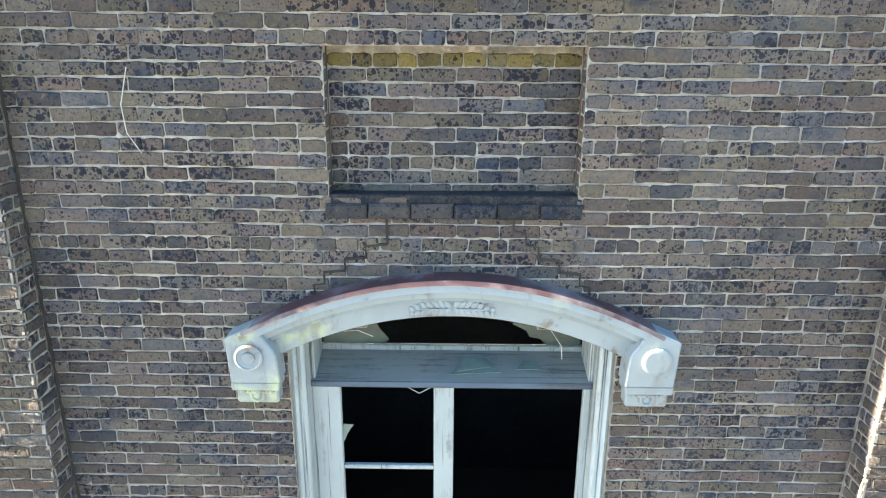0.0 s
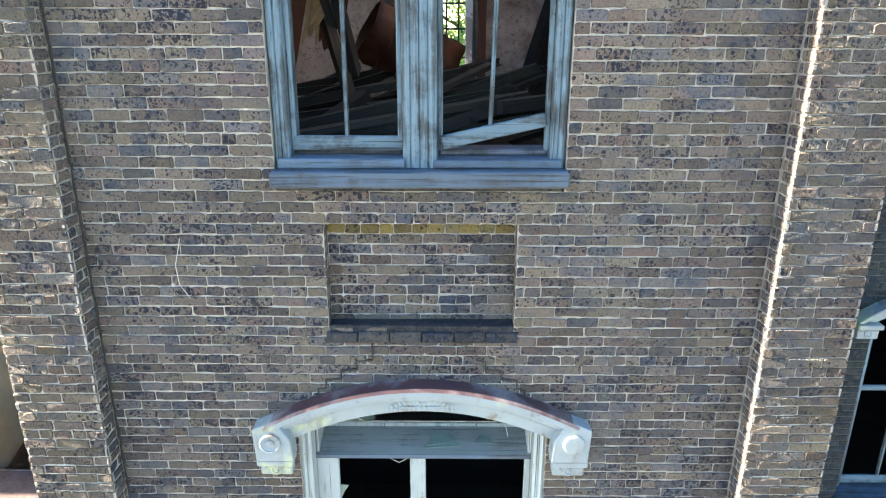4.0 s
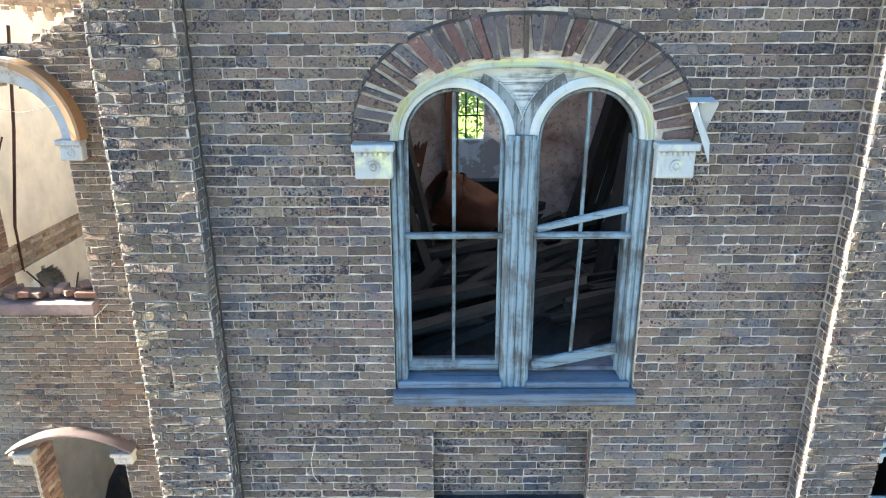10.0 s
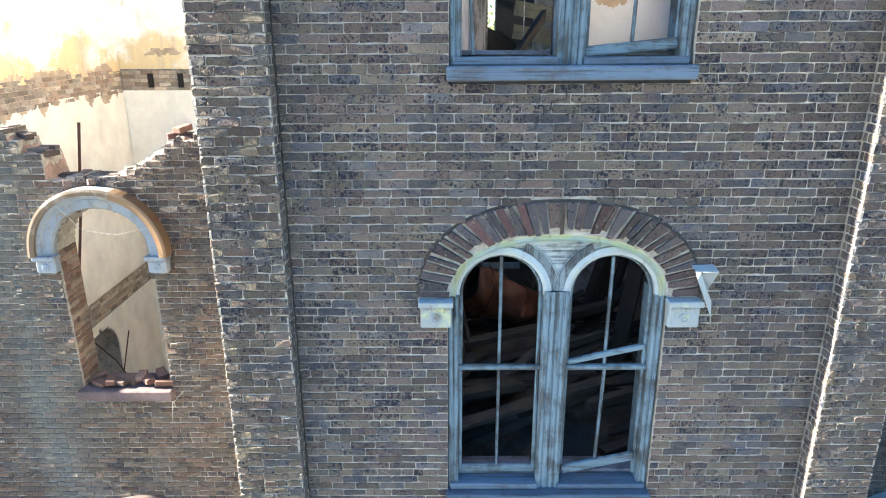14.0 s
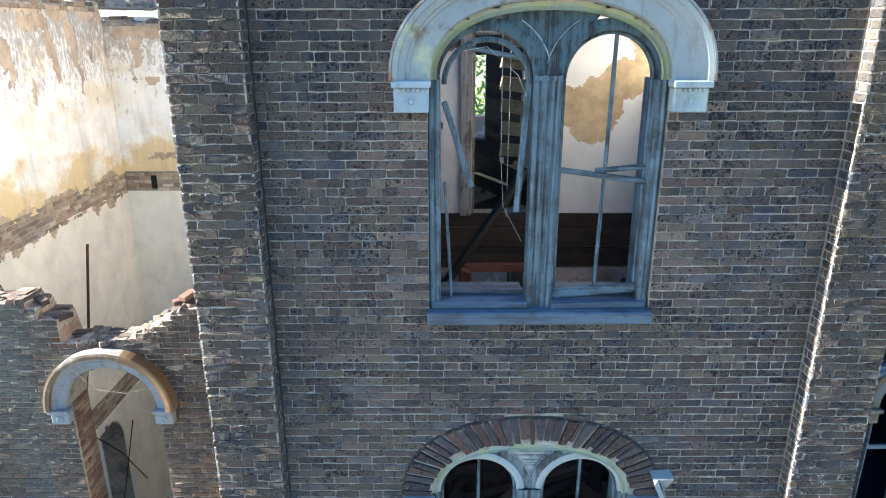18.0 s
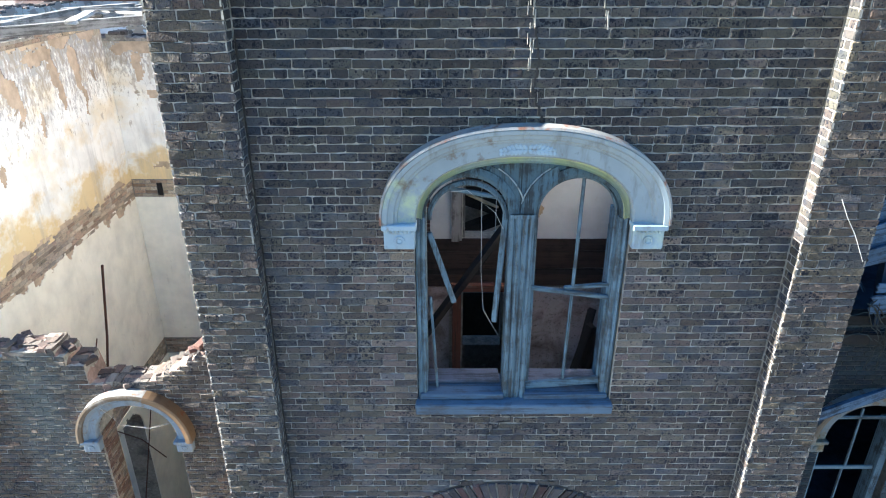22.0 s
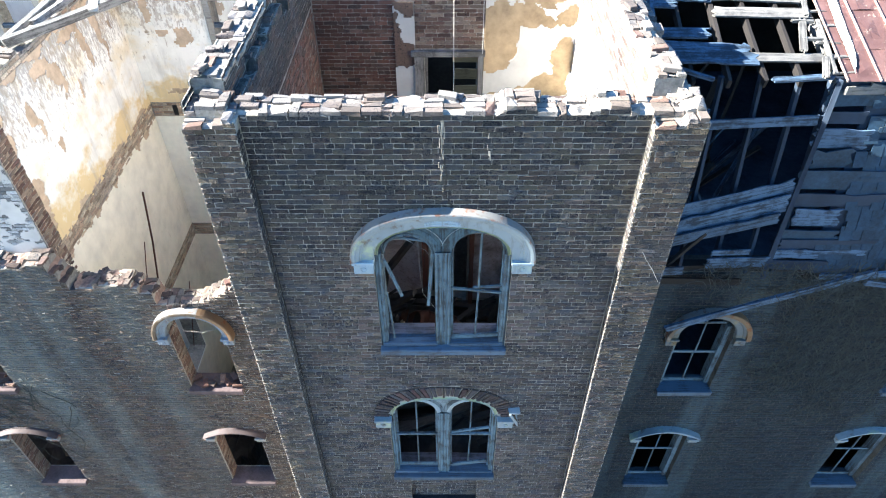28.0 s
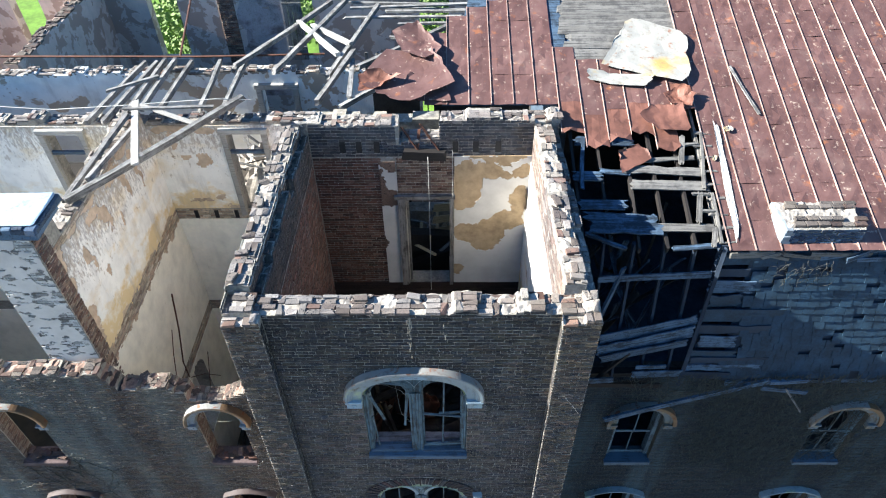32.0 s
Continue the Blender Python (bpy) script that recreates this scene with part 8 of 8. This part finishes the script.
# timber trusses left on the gutted wing
Z = 12.42
TR1 = ((-4.42, 8.04, -7.05, 4.0, .13, .14), (-6.96, 7.73, -6.06, 5.12, .15, .05), (-6.91, 7.06, -7.10, 4.0, .10, .10), (-6.66, 6.67, -6.86, 4.6, .09, .10), (-6.81, 7.6, -5.24, 6.77, .12, .04), (-7.08, 7.33, -4.99, 7.43, .09, .05), (-7.9, 8.33, -6.8, 8.99, .08, .06))
TR2 = ((-7.49, 9.95, -7.9, 7.0), (-7.17, 9.95, -7.52, 7.0), (-6.99, 10.09, -7.11, 7.2), (-6.73, 10.08, -6.81, 7.55), (-6.25, 9.95, -6.35, 7.55), (-5.5, 9.95, -5.4, 7.55), (-4.82, 9.95, -4.84, 7.43))
for i, (a, b, c, d, w, h) in enumerate(TR1):
    beam("loose_rafter", (a, b, Z + 0.05 * (i % 3)), (c, d, Z + 0.04 + 0.05 * (i % 2)), w, h, M_WHITEWOOD if i in (1, 4) else M_TIMBER, "silver-grey rafter lying loose across the wall tops", group="loose rafters", seed=600 + i)
for i, (a, b, c, d) in enumerate(TR2):
    beam("ceiling_joist", (a, b, 12.34), (c, d, 12.34), 0.09, 0.13, M_TIMBER, "silver-grey joist spanning the corridor walls", group="corridor joists", seed=620 + i)
TR3 = ((-4.92, 9.3, -2.85, 12.95), (-3.81, 8.9, -2.34, 13.06), (-3.64, 11.66, -2.27, 9.6), (-2.44, 8.7, -1.45, 12.41), (-2.52, 7.4, -1.88, 9.8), (-1.68, 9.0, 1.55, 12.13), (-1.90, 9.6, -1.75, 7.47), (-1.91, 7.2, -0.66, 8.3), (-3.2, 11.4, -2.0, 10.2))
TR4 = ((-2.39, 13.06, 1.57, 12.75), (-1.62, 12.65, 1.45, 12.25), (-2.36, 11.86, 0.94, 11.81), (-0.83, 11.37, 1.12, 11.34), (-0.99, 10.51, 0.63, 10.19), (-2.2, 12.3, 1.8, 12.5), (-1.2, 12.0, 1.6, 11.9))
for i, (a, b, c, d) in enumerate(TR3):
    beam("loose_rafter", (a, b, 12.55 + 0.06 * (i % 3)), (c, d, 12.70 + 0.07 * (i % 2)), 0.11, 0.12, M_WHITEWOOD if i in (2, 8) else M_TIMBER, "silver-grey rafter of the collapsed roof", group="loose rafters", seed=640 + i)
for i, (a, b, c, d) in enumerate(TR4):
    beam("purlin", (a, b, 12.62 + 0.03 * i), (c, d, 12.66 + 0.03 * i), 0.12, 0.05, M_TIMBER, "bleached batten of the collapsed roof", group="purlins", seed=660 + i)
for i in range(5):
    beam("leaning_stud", (-1.6 + i * 0.28, 9.87, 11.9), (-1.55 + i * 0.3, 9.7, 12.7), 0.08, 0.06, M_TIMBER, "short leaning stud under the collapsed roof", group="studs", seed=680 + i)
pipe = part("iron_pipe", rod_mesh("iron_pipe", [(-17.5, 10.0, 12.52), (-11, 10.02, 12.50), (-6, 10.0, 12.47), (-2.7, 10.05, 12.5)], 0.03, M_IRON), M_IRON)
tagged(pipe, "long rusty pipe lying along the corridor wall", "pipe")
pipe = part("iron_pipe", rod_mesh("iron_pipe", [(-6.6, 10.1, 12.40), (-7.4, 14.0, 12.42), (-7.9, 16.2, 12.40)], 0.03, M_IRON), M_IRON)
tagged(pipe, "rusty pipe running back to the far wall", "pipe")
wire = part("sagging_wire", rod_mesh("sagging_wire", [(-11.0, 7.6, 12.5), (-9.0, 7.62, 12.33), (-7.2, 7.6, 12.45), (-5.0, 7.7, 12.55), (-4.2, 7.9, 12.4)], 0.012, M_WIRE), M_WIRE)
tagged(wire, "pale wire sagging along the wall top", "wire")
for x in (-4.45, -8.95):             # doorways on the upper floor of the gutted wing
    d = thing("door_casing", "pale peeling door casing with transom, standing in the inner wall", "door casing", "door casings", kind="structure")
    for sgn in (-1, 1):
        part("jamb", box((x + sgn * 0.50 - 0.07, 7.38, 9.15), (x + sgn * 0.50 + 0.07, 7.52, 11.78), 0.006), M_WHITEWOOD, d)
    part("head", box((x - 0.6, 7.37, 11.75), (x + 0.6, 7.52, 11.88), 0.006), M_WHITEWOOD, d)
    part("transom_bar", box((x - 0.45, 7.42, 11.15), (x + 0.45, 7.5, 11.24), 0.006), M_BLUEX, d)
rod = part("iron_rod", rod_mesh("iron_rod", [(-6.33, 4.90, 8.70), (-6.55, 4.9, 7.3), (-6.83, 4.9, 5.9), (-6.85, 4.9, 5.2)], 0.022, M_IRON), M_IRON)
tagged(rod, "thin rusty rod leaning in the gutted room", "rod")
for pts in (((-6.8, 4.3, 6.0), (-6.78, 4.6, 6.7), (-6.8, 5.0, 7.2)), ((-6.8, 3.6, 6.0), (-6.78, 3.75, 6.5)), ((-6.82, 6.4, 3.2), (-6.80, 5.6, 4.4), (-6.8, 4.9, 5.2)), ((-6.8, 6.2, 4.7), (-6.78, 5.2, 3.2))):
    w = part("bent_conduit", rod_mesh("bent_conduit", pts, 0.012, M_IRON), M_IRON)
    tagged(w, "thin dark conduit on the plaster", "conduit", "conduits")
for pts in (((0.16, 4.70, 13.06), (0.165, 4.62, 12.95), (0.17, 4.56, 11.5), (0.16, 4.5, 9.25)), ((0.66, 4.7, 13.1), (0.67, 4.7, 11.9))):
    w = part("hanging_cable", rod_mesh("hanging_cable", pts, 0.006, M_WIRE), M_WIRE)
    tagged(w, "pale cable hanging inside the tower", "cable", "cables")
for i, (a, b, c, d) in enumerate(((-0.35, 13.55, 0.0, 13.05), (0.02, 13.6, 0.42, 13.05), (0.0, 13.5, -0.05, 13.05))):
    beam("bent_iron_strap", (a, 4.9, b), (c, 4.75, d), 0.05, 0.02, M_IRON, "bent rusty strap in the wall notch", "iron strap", group="iron straps", seed=700 + i)
beam("charred_beam", (-0.3, 4.72, 13.02), (0.55, 4.72, 12.98), 0.14, 0.2, M_DARKWOOD, "short charred beam in the wall notch", "beam", seed=705)

# what is left of the corridor floor, strewn with debris
cfloor = thing("corridor_floor", "rotten corridor floor strewn with plaster and laths", "floor", kind="structure")
part("boards", box((-11.5, 7.89, 9.0), (-2.3, 9.89, 9.14), 0.01), M_DARKWOOD, cfloor)
rubble("rubble_heap", "pale heap of fallen plaster and laths in the corridor", -5.6, -3.4, 7.95, 9.7, 9.135, 1.5, M_HEADMORTAR, 15, 16)
rubble("rubble_heap", "grey heap of fallen plaster in the corridor", -10.2, -8.0, 7.95, 9.7, 9.135, 0.9, M_RUBBLE, 16, 14)
rr = random.Random(717)
for i in range(22):
    xa, ya = rr.uniform(-5.2, -3.7), rr.uniform(8.0, 9.3)
    za = 9.6 + rr.uniform(0, 0.9)
    ang = rr.uniform(0, math.pi)
    L = rr.uniform(0.4, 1.0)
    plank("fallen_lath", (xa, ya, za), (max(-5.5, min(-3.5, xa + math.cos(ang) * L)), max(7.95, min(9.8, ya + math.sin(ang) * L * 0.6)), za + rr.uniform(-.15, .3)), rr.uniform(.04, .09), 0.02, M_TIMBER if i % 3 else M_DARKWOOD, "pale broken lath in the corridor debris", "lath", "fallen laths", None, 720 + i)

# garden behind, seen through the far openings
def tree(name, x, y, h, spread, seed):
    t = thing(name, "leafy green tree behind the ruin", "tree", "trees behind the ruin", at=(x, y, 0))
    rr = random.Random(seed)
    bm = bmesh.new()
    prev = None
    for i in range(8):
        k = i / 7
        ringv = [bm.verts.new((0.12 * h * 0.1 * math.sin(3 * k + seed) + 0.028 * h * (1 - 0.8 * k) * math.cos(a * math.pi / 4), 0.028 * h * (1 - 0.8 * k) * math.sin(a * math.pi / 4), h * 0.75 * k)) for a in range(8)]
        if prev:
            for a in range(8):
                bm.faces.new((prev[a], prev[(a + 1) % 8], ringv[(a + 1) % 8], ringv[a]))
        prev = ringv
    part("trunk", bm, M_TWIG, t)
    for i in range(6):
        a = i * 1.05 + rr.random()
        p0 = Vector((0, 0, h * (0.35 + 0.06 * i)))
        p1 = p0 + Vector((math.cos(a) * spread * 0.6, math.sin(a) * spread * 0.6, h * 0.18))
        part("limb", rod_mesh("limb", [p0, p0.lerp(p1, 0.5) + Vector((0, 0, 0.1 * h * 0.3)), p1], 0.008 * h, M_TWIG), M_TWIG, t)
    vs, fs = [], []
    clumps = [(Vector((rr.gauss(0, spread * 0.42), rr.gauss(0, spread * 0.42), h * rr.uniform(0.25, 0.98))), rr.uniform(0.5, 1.1) * spread * 0.3) for _ in range(26)]
    for c, rad in clumps:
        for _ in range(110):
            d = Vector((rr.gauss(0, 1), rr.gauss(0, 1), rr.gauss(0, 0.8))).normalized() * rad * rr.random() ** 0.4
            a = Vector((rr.gauss(0, 1), rr.gauss(0, 1), rr.gauss(0, 1))).normalized() * 0.16
            b = a.orthogonal().normalized() * 0.09
            k = len(vs)
            vs += [c + d - a, c + d + b, c + d + a, c + d - b]
            fs.append((k, k + 1, k + 2, k + 3))
    part("crown", mesh_of("crown", vs, fs, M_LEAF), M_LEAF, t)


for i, (x, y, h) in enumerate(((-2.5, 27, 9), (1.8, 30, 11), (6, 26, 8), (-9, 34, 10), (-15, 31, 9))):
    tree("tree", x, y, h, 0.4 * h, 60 + i)
rw = thing("rear_window_grid", "dark glazing bars left in the far arched opening", "window", kind="structure")
for x in (-0.2, 0.15, 0.5):
    sash_bar("bar", (x, 16.2, 5.4), (x, 16.2, 8.0), 0.05, M_NEARBLACK, rw)
for z in (6.1, 6.9, 7.6):
    sash_bar("bar", (-0.4, 16.2, z), (0.7, 16.2, z), 0.05, M_NEARBLACK, rw)
d = thing("door_casing", "pale peeling door casing in the corridor wall", "door casing", "door casings", kind="structure")
for sgn in (-1, 1):
    part("jamb", box((-4.1 + sgn * 0.50 - 0.07, 9.78, 9.15), (-4.1 + sgn * 0.50 + 0.07, 9.92, 11.65), 0.006), M_WHITEWOOD, d)
part("head", box((-4.7, 9.77, 11.6), (-3.5, 9.92, 11.74), 0.006), M_WHITEWOOD, d)

# ---- vines, wires and small wear ----
r = random.Random(21)


def vine(name, label, x0, x1, z0, z1, n, seed, y=FY, reach=1.6, up=1.0, radius=0.006):
    """A mat of dry stems clinging to a wall."""
    rr = random.Random(seed)
    vs, fs = [], []
    for _ in range(n):
        x, z = rr.uniform(x0, x1), rr.uniform(z0, z1)
        a = rr.gauss(math.pi / 2 * up, 0.75)
        pts = []
        for k in range(rr.randrange(5, 11)):
            pts.append(Vector((x, y - 0.008 - rr.random() * 0.035, z)))
            a += rr.gauss(0, 0.35)
            x += math.cos(a) * reach * 0.09
            z += math.sin(a) * reach * 0.09
            if z > z1 + 0.2:
                break
        if len(pts) < 3:
            continue
        rad = radius * rr.uniform(0.5, 1.5)
        for i, p in enumerate(pts):
            d = (pts[min(i + 1, len(pts) - 1)] - pts[max(i - 1, 0)]).normalized()
            s = d.cross(Vector((0, -1, 0))).normalized()
            b = len(vs)
            vs += [p + s * rad, p - s * rad, p + Vector((0, -rad * 1.6, 0))]
            if i:
                for c in range(3):
                    c2 = (c + 1) % 3
                    fs.append((b - 3 + c, b - 3 + c2, b + c2, b + c))
    return tagged(part(name, mesh_of(name, vs, fs, M_TWIG), M_TWIG), label, "vine", kind="stuff")


vine("dry_vines", "dense mat of leafless brown vines on the shaded wall", 6.1, 8.3, 5.6, 9.2, 620, 1, FY, 1.5, 1.0, 0.0042)
vine("dry_vines", "thin leafless vines trailing over the brick", 7.4, 11.4, 4.6, 9.2, 620, 2, FY, 1.8, 1.0, 0.0042)
vine("dry_vines", "tangle of dead creeper along the eave", 4.3, 9.8, 8.9, 9.7, 330, 3, 1.62, 1.1, 1.0, 0.005)
vine("dry_vines", "dry twigs at the roof edge", 6.4, 7.4, 11.9, 12.4, 40, 4, 2.08, 0.5, 1.0, 0.003)
vine("dry_vines", "a few dead stems on the ruined wing", -9.6, -8.2, 2.8, 6.0, 26, 5, FY, 1.8)

# cracks stepping through the joints of the tower front
def crack(pts, w=0.006):
    vs, fs = [], []
    for i, (x, z) in enumerate(pts):
        d = Vector((pts[min(i + 1, len(pts) - 1)][0] - pts[max(i - 1, 0)][0], 0, pts[min(i + 1, len(pts) - 1)][1] - pts[max(i - 1, 0)][1])).normalized()
        s = Vector((-d.z, 0, d.x)) * w * (0.6 + 0.8 * r.random())
        b = len(vs)
        vs += [Vector((x, -0.0045, z)) + s, Vector((x, -0.0045, z)) - s, Vector((x, 0.01, z)) + s, Vector((x, 0.01, z)) - s]
        if i:
            for q in ((0, 1), (1, 3), (3, 2), (2, 0)):
                fs.append((b - 4 + q[0], b - 4 + q[1], b + q[1], b + q[0]))
    return part("crack", mesh_of("crack", vs, fs, M_NEARBLACK), M_NEARBLACK, tower_front, "open stepped crack")


def stepped(x, z, turns):
    pts = [(x, z)]
    for dx, n in turns:
        for _ in range(n):
            z -= COURSE
            pts += [(x, z + 0.01)]
            x += dx * BRICK / 2
            pts += [(x, z)]
    return pts


crack(stepped(-0.33, 4.90, ((-0.0, 1), (-1, 3), (-0.5, 2))))
crack(stepped(0.30, 4.90, ((0.6, 2), (1, 2), (0.5, 2))))
crack(stepped(0.02, 13.0, ((0.1, 3), (-0.1, 3), (0.25, 4))), 0.008)
crack(stepped(-0.02, 9.55, ((-1.0, 1), (-0.5, 3))), 0.004)
crack(stepped(-0.30, 8.95, ((-0.6, 3), (0.5, 1))), 0.004)
crack(stepped(0.25, 8.95, ((0.6, 3),)), 0.004)
# the pilaster has parted from the wall along their corner
part_line = [(XLI + 0.007 + r.uniform(-0.003, 0.004), k * COURSE / 2) for k in range(2, int(13.0 / COURSE * 2))]
crack(part_line, 0.006)

rr = random.Random(91)
for i in range(34):                  # lime washed down from the head of the wall
    x = rr.choice((0.0, 0.0, 0.03, 0.0, 0.0, 0.52)) + rr.gauss(0, 0.02)
    z = rr.uniform(12.3, 13.45) if x < 0.3 else rr.uniform(12.9, 13.4)
    w = rr.uniform(.002, .007)
    part("lime_drip", box((x - w, -0.0025, z), (x + w, 0.006, z + rr.uniform(.04, .15)), 0.002, None, 0.002), M_MORTAR, tower_front, "pale lime drip")
WIRES = ((((-1.52, -0.012, 5.62), (-1.56, -0.03, 5.45), (-1.55, -0.03, 5.32), (-1.50, -0.012, 5.22)), "short pale wire sticking out of the brick"),
         (((0.40, 0.20, 4.34), (0.52, 0.16, 4.27), (0.60, 0.14, 4.15), (0.62, 0.2, 4.04)), "thin wire dangling across the broken transom light"),
         (((-0.60, 0.2, 4.20), (-0.52, 0.17, 4.22), (-0.44, 0.2, 4.17)), "thin curl of wire in the transom light"),
         (((-0.24, 0.15, 3.88), (-0.18, 0.14, 3.85), (-0.12, 0.15, 3.88)), "loop of wire under the transom"),
         (((-3.98, FY - 0.05, 5.97), (-4.10, FY - 0.12, 5.85), (-4.14, FY - 0.10, 5.6)), "white cable end hanging off the sill"),
         (((-5.0, FY - 0.14, 8.22), (-4.75, FY - 0.18, 7.98), (-4.4, FY - 0.17, 7.92), (-4.1, FY - 0.12, 7.98)), "white strip hanging across the arch"),
         (((2.42, -0.156, 11.75), (2.50, -0.158, 11.6), (2.60, -0.156, 11.45), (2.72, -0.156, 11.22)), "fine wire on the pilaster"),
         (((-0.62, 0.10, 11.72), (-0.45, 0.06, 11.75), (-0.22, 0.08, 11.55), (-0.15, 0.1, 11.4)), "wire loop hanging in the broken sash"),
         (((-0.33, 0.16, 11.88), (-0.31, 0.3, 10.9), (-0.28, 0.32, 10.5), (-0.12, 0.32, 10.2)), "wire with splinters hanging behind the sash"))
for pts, lab in WIRES:
    tagged(part("loose_wire", rod_mesh("loose_wire", pts, 0.0024, M_WIRE), M_WIRE), lab, "wire", "loose wires")

# broken brick on the empty sills
for c in LC[:2]:
    for i in range(9):
        rr = random.Random(int(c * 100) + i)
        loose_bricks("brick", [(c - 0.44 + i * 0.11, FY + rr.uniform(.0, .22), 6.02 + rr.uniform(0, .05), rr.uniform(0, 180))], M_RED, None, "broken red brick lying on the ruined sill", i)
for i, (x, z, t) in enumerate(((-3.62, 8.93, 10), (-3.75, 8.93, 30), (-3.68, 9.0, 70))):
    loose_bricks("brick", [(x, FY + 0.15, z, t)], M_RED, None, "bright red brick loose on the broken wall", 40 + i)
